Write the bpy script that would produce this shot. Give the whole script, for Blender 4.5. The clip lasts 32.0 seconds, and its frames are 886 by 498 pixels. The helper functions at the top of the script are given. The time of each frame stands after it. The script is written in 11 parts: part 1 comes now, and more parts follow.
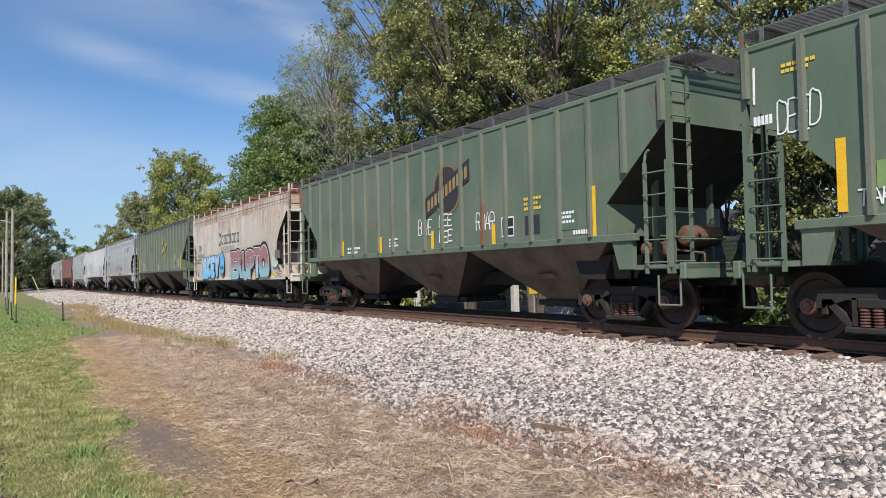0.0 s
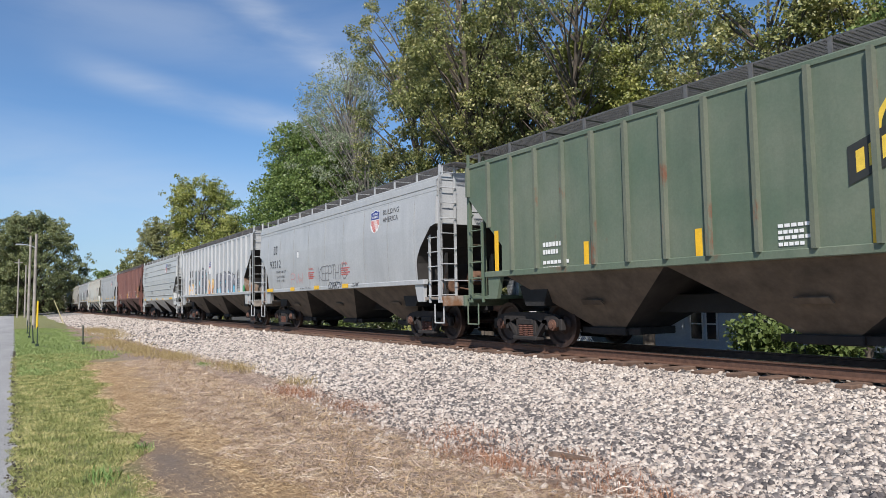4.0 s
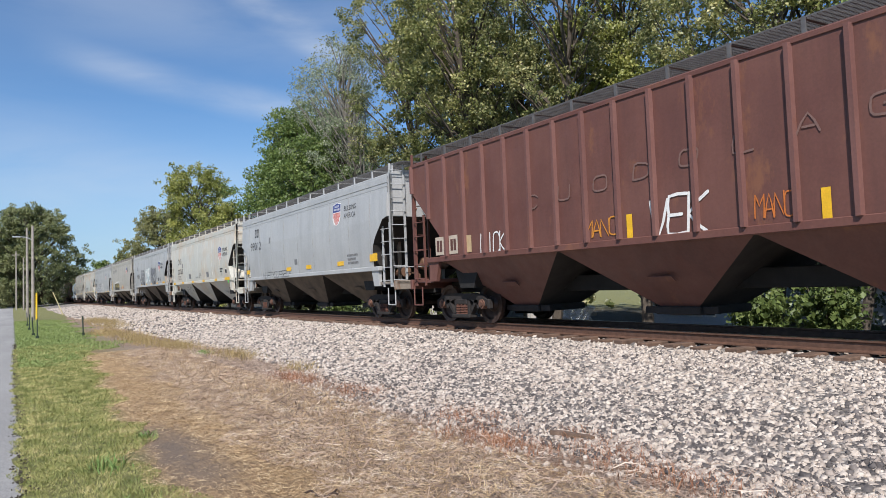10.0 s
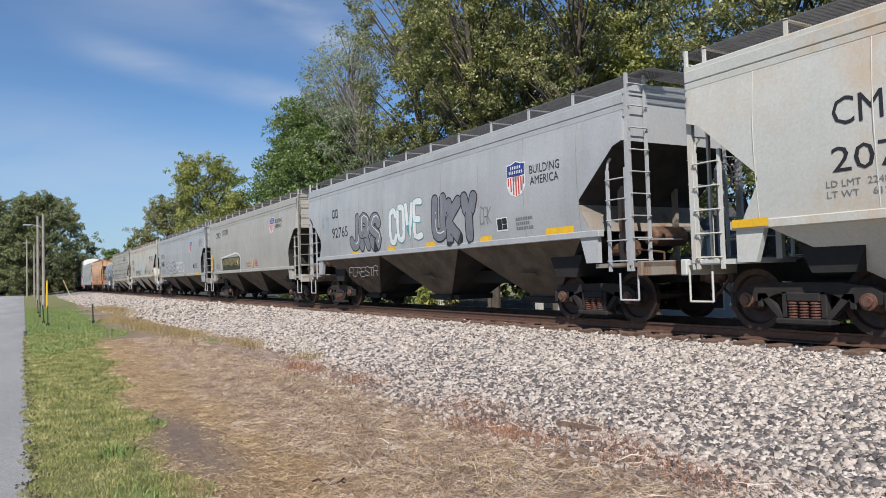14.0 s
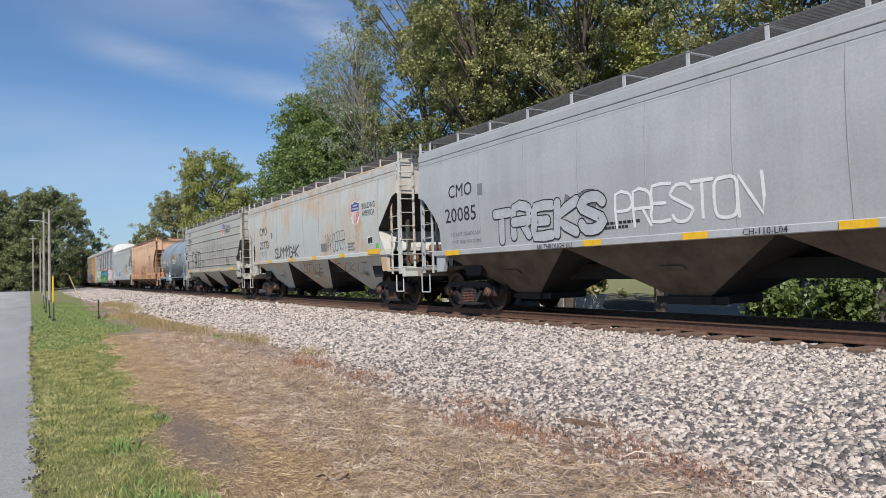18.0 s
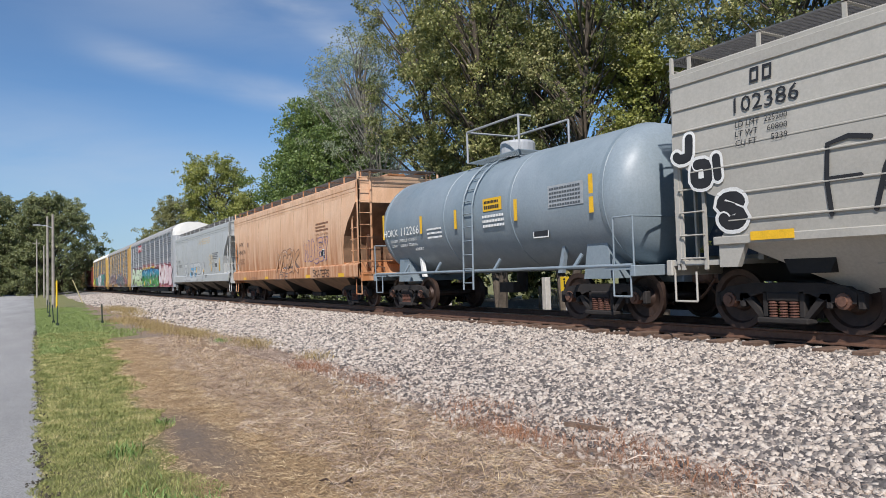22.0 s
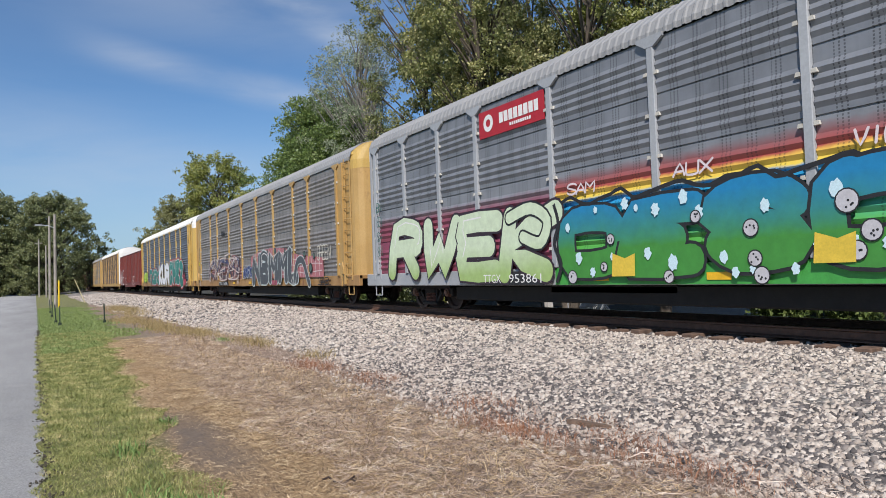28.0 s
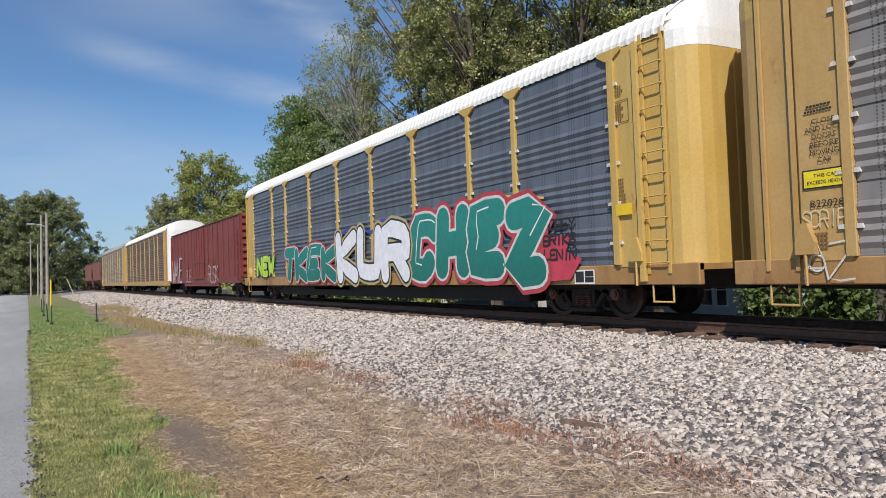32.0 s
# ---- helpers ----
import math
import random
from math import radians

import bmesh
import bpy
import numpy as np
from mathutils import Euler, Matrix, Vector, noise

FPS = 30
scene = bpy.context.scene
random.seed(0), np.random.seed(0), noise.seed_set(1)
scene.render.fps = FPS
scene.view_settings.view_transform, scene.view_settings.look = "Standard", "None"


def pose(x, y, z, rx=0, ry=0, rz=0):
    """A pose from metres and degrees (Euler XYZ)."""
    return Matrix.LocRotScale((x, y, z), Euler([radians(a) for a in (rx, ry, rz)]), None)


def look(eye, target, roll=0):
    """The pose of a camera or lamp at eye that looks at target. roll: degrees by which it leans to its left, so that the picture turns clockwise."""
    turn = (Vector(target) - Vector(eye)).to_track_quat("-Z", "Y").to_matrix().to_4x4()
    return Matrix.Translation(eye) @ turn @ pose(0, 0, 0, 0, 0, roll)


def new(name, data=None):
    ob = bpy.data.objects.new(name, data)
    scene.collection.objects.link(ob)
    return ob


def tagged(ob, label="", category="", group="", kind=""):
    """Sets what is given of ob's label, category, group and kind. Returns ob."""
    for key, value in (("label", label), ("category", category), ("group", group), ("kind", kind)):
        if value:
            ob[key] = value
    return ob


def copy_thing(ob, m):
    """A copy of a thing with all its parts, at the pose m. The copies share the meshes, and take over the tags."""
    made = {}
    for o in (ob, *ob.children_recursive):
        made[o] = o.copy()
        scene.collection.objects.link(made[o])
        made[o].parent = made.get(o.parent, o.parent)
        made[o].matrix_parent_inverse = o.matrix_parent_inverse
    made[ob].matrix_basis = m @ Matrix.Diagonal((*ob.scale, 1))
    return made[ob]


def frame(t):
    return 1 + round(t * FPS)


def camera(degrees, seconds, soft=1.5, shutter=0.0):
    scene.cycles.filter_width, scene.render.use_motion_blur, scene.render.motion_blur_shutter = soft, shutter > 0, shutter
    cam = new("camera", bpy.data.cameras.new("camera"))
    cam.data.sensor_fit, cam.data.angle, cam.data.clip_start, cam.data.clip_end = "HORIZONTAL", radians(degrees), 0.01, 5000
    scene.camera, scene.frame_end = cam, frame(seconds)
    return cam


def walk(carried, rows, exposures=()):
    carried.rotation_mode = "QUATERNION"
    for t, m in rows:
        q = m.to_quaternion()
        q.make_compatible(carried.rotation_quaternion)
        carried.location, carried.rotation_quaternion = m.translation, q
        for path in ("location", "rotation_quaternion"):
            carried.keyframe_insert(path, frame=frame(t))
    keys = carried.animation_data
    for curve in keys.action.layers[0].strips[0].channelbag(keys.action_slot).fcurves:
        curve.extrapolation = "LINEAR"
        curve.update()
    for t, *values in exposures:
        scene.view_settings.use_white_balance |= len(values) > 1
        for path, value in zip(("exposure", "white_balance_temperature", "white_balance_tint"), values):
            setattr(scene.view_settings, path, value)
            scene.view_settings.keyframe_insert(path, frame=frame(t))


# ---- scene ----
# the camera stands at the edge of the road and is held by hand
EYE = (0.0, 0.0, 1.6)
TURNS = [
    (0, 91.988, 1.213, 57.750),
    (0.5, 92.241, 1.164, 57.769),
    (1, 92.501, 1.067, 57.714),
    (1.5, 92.640, 1.037, 57.693),
    (2, 92.765, 1.071, 57.994),
    (2.5, 93.044, 1.023, 58.517),
    (3, 93.447, 0.938, 58.839),
    (3.5, 93.834, 0.881, 58.991),
    (5.5, 94.391, 1.224, 59.339),
    (6, 94.286, 1.341, 59.458),
    (6.5, 94.129, 1.545, 59.434),
    (7, 93.997, 1.772, 59.307),
    (7.5, 93.765, 1.956, 59.160),
    (8, 93.479, 2.132, 58.988),
    (8.5, 93.140, 2.215, 58.899),
    (9, 92.826, 2.263, 58.949),
    (9.5, 92.719, 2.233, 58.998),
    (10, 92.659, 2.267, 59.004),
    (10.5, 92.527, 2.175, 59.116),
    (11, 92.361, 2.049, 59.293),
    (11.5, 92.214, 2.003, 59.446),
    (12, 92.082, 1.958, 59.550),
    (12.5, 91.900, 2.052, 59.594),
    (13, 91.752, 1.950, 59.641),
    (13.5, 91.778, 1.918, 59.660),
    (14, 91.941, 1.844, 59.628),
    (14.5, 92.076, 1.860, 59.605),
    (16.5, 92.004, 1.664, 59.786),
    (17, 91.873, 1.771, 59.866),
    (17.5, 91.778, 1.789, 59.939),
    (18, 91.675, 1.723, 59.996),
    (18.5, 91.749, 1.701, 60.062),
    (19, 91.850, 1.639, 60.118),
    (19.5, 91.933, 1.650, 60.229),
    (20, 92.020, 1.610, 60.287),
    (20.5, 92.066, 1.730, 60.298),
    (21, 92.065, 1.782, 60.271),
    (21.5, 92.052, 1.798, 60.221),
    (22, 91.966, 1.852, 60.222),
    (22.5, 91.852, 2.035, 60.278),
    (23, 91.719, 2.214, 60.249),
    (23.5, 91.566, 2.355, 60.291),
    (24, 91.473, 2.433, 60.401),
    (24.5, 91.406, 2.470, 60.507),
    (25, 91.412, 2.452, 60.598),
    (25.5, 91.447, 2.448, 60.689),
    (27.5, 91.746, 2.160, 60.440),
    (28, 91.821, 2.110, 60.353),
    (28.5, 91.917, 2.096, 60.282),
    (29, 92.004, 1.842, 60.332),
    (29.5, 91.952, 1.639, 60.285),
    (30, 91.741, 1.861, 60.216),
    (30.5, 91.694, 1.863, 60.100),
    (31, 91.706, 1.913, 60.006),
    (31.5, 91.710, 2.026, 59.923),
    (32, 91.774, 2.038, 59.852),
]
# the camera opens and closes a little as pale and dark cars fill its view
EXPOSE = [(0.0, 0.28), (3.2, 0.28), (5.8, 0.33), (7.2, 0.30), (8.0, 0.16), (9.2, 0.14), (10.0, 0.28), (12.2, 0.28), (13.0, 0.15), (14.5, 0.14), (24.0, 0.09), (25.2, 0.08), (28.0, 0.08), (32.0, 0.08)]
cam = camera(63.546, 32.0, soft=0.3, shutter=0.0)
walk(cam, [(t, pose(*EYE, rx, ry, rz)) for t, rx, ry, rz in TURNS], EXPOSE)

# ---- light ----
SUN_AZ, SUN_EL = radians(-38), radians(46)      # towards the sun, from +x turned to -y
to_sun = Vector((math.cos(SUN_EL) * math.cos(SUN_AZ), math.cos(SUN_EL) * math.sin(SUN_AZ), math.sin(SUN_EL)))
sun = new("sun", bpy.data.lights.new("sun", "SUN"))
sun.data.energy, sun.data.angle, sun.data.color = 5.0, radians(0.53), (1.0, 0.955, 0.925)
sun.matrix_world = look((0, 0, 60), Vector((0, 0, 60)) - to_sun)

world = bpy.data.worlds.new("sky")
scene.world = world
world.use_nodes = True
wn, wl = world.node_tree.nodes, world.node_tree.links
wn.clear()
w_out, w_bg, w_sky = wn.new("ShaderNodeOutputWorld"), wn.new("ShaderNodeBackground"), wn.new("ShaderNodeTexSky")
w_sky.sky_type, w_sky.sun_disc = "NISHITA", False
w_sky.sun_elevation, w_sky.sun_rotation = SUN_EL, radians(90) - SUN_AZ
w_sky.air_density, w_sky.dust_density, w_sky.ozone_density = 1.0, 0.05, 4.0
w_bg.inputs["Strength"].default_value = 0.080
# thin cirrus: fine stretched noise, thickest along two slanting streaks
w_co, w_map, w_n1 = wn.new("ShaderNodeTexCoord"), wn.new("ShaderNodeMapping"), wn.new("ShaderNodeTexNoise")
w_map.inputs["Rotation"].default_value = (0.33, 0.0, 0.0)
w_map.inputs["Scale"].default_value = (2.0, 2.2, 9.0)
w_n1.inputs["Scale"].default_value, w_n1.inputs["Detail"].default_value, w_n1.inputs["Roughness"].default_value = 1.6, 7.0, 0.55
w_n1.inputs["Distortion"].default_value = 0.4
wl.new(w_co.outputs["Generated"], w_map.inputs["Vector"])
wl.new(w_map.outputs["Vector"], w_n1.inputs["Vector"])
w_sep = wn.new("ShaderNodeSeparateXYZ")
wl.new(w_co.outputs["Generated"], w_sep.inputs["Vector"])


def sky_math(op, a, b):
    q = wn.new("ShaderNodeMath")
    q.operation = op
    for sock, v in ((q.inputs[0], a), (q.inputs[1], b)):
        if isinstance(v, (int, float)):
            sock.default_value = v
        else:
            wl.new(v, sock)
    return q.outputs["Value"]


def sky_span(v, lo, hi, a=0.0, b=1.0):
    q = wn.new("ShaderNodeMapRange")
    q.interpolation_type = "SMOOTHSTEP"
    for key, x in (("From Min", lo), ("From Max", hi), ("To Min", a), ("To Max", b)):
        q.inputs[key].default_value = x
    wl.new(v, q.inputs["Value"])
    return q.outputs["Result"]


def cirrus(tilt, middle, wide, y0, y1):
    v = sky_math("ADD", w_sep.outputs["Z"], sky_math("MULTIPLY", w_sep.outputs["Y"], tilt))
    d = sky_math("ABSOLUTE", sky_math("SUBTRACT", v, middle), 0.0)
    g = sky_span(d, 0.0, wide, 1.0, 0.0)
    ends = sky_math("MULTIPLY", sky_span(w_sep.outputs["Y"], y0, y0 + 0.15), sky_span(w_sep.outputs["Y"], y1 - 0.03, y1 + 0.05, 1.0, 0.0))
    return sky_math("MULTIPLY", g, ends)


w_veil = sky_math("MULTIPLY", cirrus(0.20, 0.302, 0.030, 0.0, 0.36), 0.42)
for tilt_, mid_, wide_, y0_, y1_, k_ in ((0.62, 0.538, 0.034, 0.1, 0.40, 0.34), (0.10, 0.372, 0.075, -0.1, 0.42, 0.20), (0.22, 0.165, 0.105, -0.45, 0.36, 0.24)):
    w_veil = sky_math("ADD", w_veil, sky_math("MULTIPLY", cirrus(tilt_, mid_, wide_, y0_, y1_), k_))
w_veil = sky_math("ADD", w_veil, 0.06)
w_fac = sky_math("MULTIPLY", sky_span(w_n1.outputs["Fac"], 0.22, 0.68, 0.25, 1.0), w_veil)
w_mix = wn.new("ShaderNodeMixRGB")
w_mix.inputs[2].default_value = (7.0, 7.6, 8.6, 1)
wl.new(w_fac, w_mix.inputs["Fac"])
w_tint = wn.new("ShaderNodeMixRGB")
w_tint.blend_type = "MULTIPLY"
w_tint.inputs["Fac"].default_value, w_tint.inputs[2].default_value = 1.0, (0.77, 1.03, 1.24, 1)
wl.new(w_sky.outputs["Color"], w_tint.inputs[1])
# pale haze low down
w_haze = wn.new("ShaderNodeMixRGB")
w_haze.inputs[2].default_value = (4.3, 5.7, 7.6, 1)
wl.new(sky_span(w_sep.outputs["Z"], -0.05, 0.24, 0.8, 0.0), w_haze.inputs["Fac"])
wl.new(w_tint.outputs["Color"], w_haze.inputs[1])
wl.new(w_haze.outputs["Color"], w_mix.inputs[1])
wl.new(w_mix.outputs["Color"], w_bg.inputs["Color"])
wl.new(w_bg.outputs["Background"], w_out.inputs["Surface"])


# ---- materials ----
def nodes_of(name):
    m = bpy.data.materials.new(name)
    m.use_nodes = True
    n, l = m.node_tree.nodes, m.node_tree.links
    return m, n, l, n["Principled BSDF"]


def noise_node(n, l, co, scale, detail=5.0, rough=0.6, stretch=None, distort=0.0):
    t = n.new("ShaderNodeTexNoise")
    t.inputs["Scale"].default_value, t.inputs["Detail"].default_value = scale, detail
    t.inputs["Roughness"].default_value, t.inputs["Distortion"].default_value = rough, distort
    if stretch:
        mp = n.new("ShaderNodeMapping")
        mp.inputs["Scale"].default_value = stretch
        l.new(co, mp.inputs["Vector"])
        co = mp.outputs["Vector"]
    l.new(co, t.inputs["Vector"])
    return t.outputs["Fac"]


def ramp(n, l, fac, lo, hi, a=(0, 0, 0, 1), b=(1, 1, 1, 1)):
    r = n.new("ShaderNodeValToRGB")
    r.color_ramp.elements[0].position, r.color_ramp.elements[1].position = lo, hi
    r.color_ramp.elements[0].color, r.color_ramp.elements[1].color = a, b
    l.new(fac, r.inputs["Fac"])
    return r.outputs["Color"]


def mix(n, l, fac, a, b, mode="MIX"):
    x = n.new("ShaderNodeMixRGB")
    x.blend_type = mode
    for sock, v in ((x.inputs["Fac"], fac), (x.inputs[1], a), (x.inputs[2], b)):
        if isinstance(v, (int, float)):
            sock.default_value = v
        elif isinstance(v, tuple):
            sock.default_value = (*v[:3], 1)
        else:
            l.new(v, sock)
    return x.outputs["Color"]


def scaled(n, l, v, k):
    x = n.new("ShaderNodeMath")
    x.operation = "MULTIPLY"
    x.inputs[1].default_value = k
    l.new(v, x.inputs[0])
    return x.outputs["Value"]


def bumped(n, l, b, height, strength=0.3, dist=0.02):
    x = n.new("ShaderNodeBump")
    x.inputs["Strength"].default_value, x.inputs["Distance"].default_value = strength, dist
    l.new(height, x.inputs["Height"])
    l.new(x.outputs["Normal"], b.inputs["Normal"])


def coords(n, l, vary=True):
    """Object coordinates, shifted at random from object to object."""
    co = n.new("ShaderNodeTexCoord").outputs["Object"]
    if not vary:
        return co
    oi, ad = n.new("ShaderNodeObjectInfo"), n.new("ShaderNodeVectorMath")
    k = scaled(n, l, oi.outputs["Random"], 40.0)
    l.new(co, ad.inputs[0])
    l.new(k, ad.inputs[1])
    return ad.outputs["Vector"]


def paint(name, color, faded=None, rust=0.15, grime=0.3, rough=0.5, rustc=(0.16, 0.055, 0.025), bloom=0.0, eave=0.0, low=0.0):
    """Old railway paint: faded in patches, streaked with grime, rusted in spots and runs."""
    m, n, l, b = nodes_of(name)
    co = coords(n, l)
    faded = faded or tuple(min(1, c * 1.25 + 0.02) for c in color)
    c = mix(n, l, ramp(n, l, noise_node(n, l, co, 0.6, 4), 0.35, 0.7), color, faded)
    streak = ramp(n, l, noise_node(n, l, co, 1.6, 6, 0.65, (1.6, 1.6, 0.16)), 0.45, 0.78)
    c = mix(n, l, scaled(n, l, streak, grime), c, tuple(x * 0.45 + 0.01 for x in color))
    fine = ramp(n, l, noise_node(n, l, co, 22.0, 4, 0.7), 0.3, 0.75, (0.86, 0.86, 0.86, 1), (1.06, 1.06, 1.06, 1))
    c = mix(n, l, 1.0, c, fine, "MULTIPLY")
    if rust > 0:
        spots = ramp(n, l, noise_node(n, l, co, 1.1, 9, 0.7, (1, 1, 0.45)), 0.67 - 0.2 * rust, 0.74 - 0.2 * rust)
        runs = ramp(n, l, noise_node(n, l, co, 2.8, 7, 0.7, (2.0, 2.0, 0.12)), 0.66, 0.9)
        r = mix(n, l, scaled(n, l, runs, min(1, rust * 0.9)), spots, (1.0, 1.0, 1.0), "MIX")
        if bloom > 0:
            patch = ramp(n, l, noise_node(n, l, co, 0.42, 3, 0.5), 0.46, 0.62)
            speck = ramp(n, l, noise_node(n, l, co, 2.4, 8, 0.75, (1.4, 1.4, 0.5)), 0.38, 0.60)
            both = mix(n, l, 1.0, patch, speck, "MULTIPLY")
            c = mix(n, l, scaled(n, l, both, bloom), c, tuple(min(1, x * 1.15) for x in rustc))
        if eave > 0:
            # rust that has run down from the edge of the roof
            sp = n.new("ShaderNodeSeparateXYZ")
            l.new(n.new("ShaderNodeTexCoord").outputs["Object"], sp.inputs["Vector"])
            high = ramp(n, l, scaled(n, l, sp.outputs["Z"], 0.1), 0.29, 0.42)
            run = ramp(n, l, noise_node(n, l, co, 1.5, 7, 0.7, (2.2, 0.4, 0.16)), 0.46, 0.60)
            c = mix(n, l, scaled(n, l, mix(n, l, 1.0, high, run, "MULTIPLY"), eave), c, rustc)
        if low > 0:
            # rusty runs that thicken down the lower half of the side
            sp2 = n.new("ShaderNodeSeparateXYZ")
            l.new(n.new("ShaderNodeTexCoord").outputs["Object"], sp2.inputs["Vector"])
            down = ramp(n, l, scaled(n, l, sp2.outputs["Z"], 0.1), 0.14, 0.34, (1, 1, 1, 1), (0, 0, 0, 1))
            drip = ramp(n, l, noise_node(n, l, co, 2.6, 7, 0.7, (2.6, 0.4, 0.1)), 0.32, 0.60)
            c = mix(n, l, scaled(n, l, mix(n, l, 1.0, down, drip, "MULTIPLY"), low), c, tuple(x * 1.25 for x in rustc))
        c = mix(n, l, scaled(n, l, r, min(1.0, 0.35 + rust)), c, rustc)
    l.new(c, b.inputs["Base Color"])
    l.new(ramp(n, l, noise_node(n, l, co, 3.0, 4), 0.3, 0.7, (rough * 0.85,) * 3 + (1,), (min(1, rough * 1.2),) * 3 + (1,)), b.inputs["Roughness"])
    bumped(n, l, b, noise_node(n, l, co, 1.3, 3, 0.5), 0.12, 0.03)
    return m


def plain(name, color, rough=0.6, metal=0.0, vary=0.2, scale=8.0, bump=0.15):
    m, n, l, b = nodes_of(name)
    co = coords(n, l)
    f = noise_node(n, l, co, scale, 5)
    g = noise_node(n, l, co, scale * 7, 4)
    c = mix(n, l, ramp(n, l, f, 0.3, 0.7), tuple(x * (1 - vary) for x in color), tuple(min(1, x * (1 + vary)) for x in color))
    c = mix(n, l, 1.0, c, ramp(n, l, g, 0.25, 0.75, (0.85, 0.85, 0.85, 1), (1.05, 1.05, 1.05, 1)), "MULTIPLY")
    l.new(c, b.inputs["Base Color"])
    b.inputs["Roughness"].default_value, b.inputs["Metallic"].default_value = rough, metal
    if bump:
        bumped(n, l, b, g, bump, 0.01)
    return m


# ---- mesh kit ----
class Mesh:
    """Gathers vertices and faces of one mesh."""

    def __init__(self):
        self.v, self.f = [], []

    def add(self, verts, faces):
        o = len(self.v)
        self.v += [tuple(p) for p in verts]
        self.f += [tuple(i + o for i in f) for f in faces]
        return self

    def box(self, x0, x1, y0, y1, z0, z1, c=0.0):
        """A box; c chamfers its long vertical and horizontal edges."""
        if c <= 0:
            v = [(x, y, z) for x in (x0, x1) for y in (y0, y1) for z in (z0, z1)]
            return self.add(v, [(0, 1, 3, 2), (4, 6, 7, 5), (0, 4, 5, 1), (2, 3, 7, 6), (0, 2, 6, 4), (1, 5, 7, 3)])
        bm = bmesh.new()
        bmesh.ops.create_cube(bm, size=1)
        for p in bm.verts:
            p.co = Vector(((x0 + x1) / 2 + p.co.x * (x1 - x0), (y0 + y1) / 2 + p.co.y * (y1 - y0), (z0 + z1) / 2 + p.co.z * (z1 - z0)))
        bmesh.ops.bevel(bm, geom=bm.edges, offset=c, segments=1, affect="EDGES")
        self.add([p.co[:] for p in bm.verts], [[q.index for q in f.verts] for f in bm.faces])
        bm.free()
        return self

    def prism(self, poly, y0, y1, axis="y"):
        """A polygon of (x, z), given counter-clockwise as seen from -y, drawn out along y (or of (y, z) along x, or (x, y) along z)."""
        n = len(poly)
        put = {"y": lambda p, q: (p[0], q, p[1]), "x": lambda p, q: (q, p[0], p[1]), "z": lambda p, q: (p[0], p[1], q)}[axis]
        v = [put(p, y0) for p in poly] + [put(p, y1) for p in poly]
        f = [tuple(range(n)), tuple(range(2 * n - 1, n - 1, -1))]
        f += [(i + n, (i + 1) % n + n, (i + 1) % n, i) for i in range(n)]
        return self.add(v, f)

    def rod(self, a, b, r, seg=6, r2=None):
        a, b = Vector(a), Vector(b)
        d = (b - a).normalized()
        u = d.orthogonal().normalized()
        w = d.cross(u)
        r2 = r if r2 is None else r2
        v = []
        for p, q in ((a, r), (b, r2)):
            v += [p + (u * math.cos(2 * math.pi * i / seg) + w * math.sin(2 * math.pi * i / seg)) * q for i in range(seg)]
        f = [(i, (i + 1) % seg, (i + 1) % seg + seg, i + seg) for i in range(seg)]
        return self.add(v, f + [tuple(range(seg - 1, -1, -1)), tuple(range(seg, 2 * seg))])

    def pipe(self, pts, r, seg=6):
        for a, b in zip(pts, pts[1:]):
            self.rod(a, b, r, seg)
        return self

    def rows(self, grid, close=False):
        """A sheet through rows of points."""
        n = len(grid[0])
        v = [p for row in grid for p in row]
        f = []
        for i in range(len(grid) - 1):
            for j in range(n if close else n - 1):
                k = (j + 1) % n
                f.append((i * n + j, i * n + k, (i + 1) * n + k, (i + 1) * n + j))
        return self.add(v, f)

    def lathe(self, prof, center, axis="y", seg=24):
        """Turns a profile of (radius, offset along the axis) round an axis."""
        cx, cy, cz = center
        grid = []
        for i in range(seg):
            a = 2 * math.pi * i / seg
            c, s = math.cos(a), math.sin(a)
            if axis == "y":
                grid.append([(cx + r * c, cy + o, cz + r * s) for r, o in prof])
            elif axis == "x":
                grid.append([(cx + o, cy + r * c, cz + r * s) for r, o in prof])
            else:
                grid.append([(cx + r * c, cy + r * s, cz + o) for r, o in prof])
        return self.rows(grid + [grid[0]])

    def data(self, name, smooth=False):
        me = bpy.data.meshes.new(name)
        me.from_pydata(self.v, [], self.f)
        bm = bmesh.new()
        bm.from_mesh(me)
        bmesh.ops.recalc_face_normals(bm, faces=bm.faces)
        bm.to_mesh(me)
        bm.free()
        if smooth:
            me.shade_smooth()
            me.set_sharp_from_angle(angle=radians(38))
        return me


def part(name, mesh, material, parent, label="", smooth=False, at=None):
    """Links a mesh (a Mesh or ready mesh data) as one object under a thing or a part."""
    me = mesh.data(name, smooth) if isinstance(mesh, Mesh) else mesh
    if not me.materials:
        me.materials.append(material)
    ob = new(name, me)
    if me.materials[0] != material:
        ob.material_slots[0].link = "OBJECT"
        ob.material_slots[0].material = material
    if parent:
        ob.parent = parent
    if at is not None:
        ob.matrix_basis = at
    if label:
        ob["label"] = label
    return ob


STORE = {}


def stored(key, build, smooth=False):
    """Mesh data shared by alike parts."""
    if key not in STORE:
        STORE[key] = build().data(str(key[0] if isinstance(key, tuple) else key), smooth)
    return STORE[key]


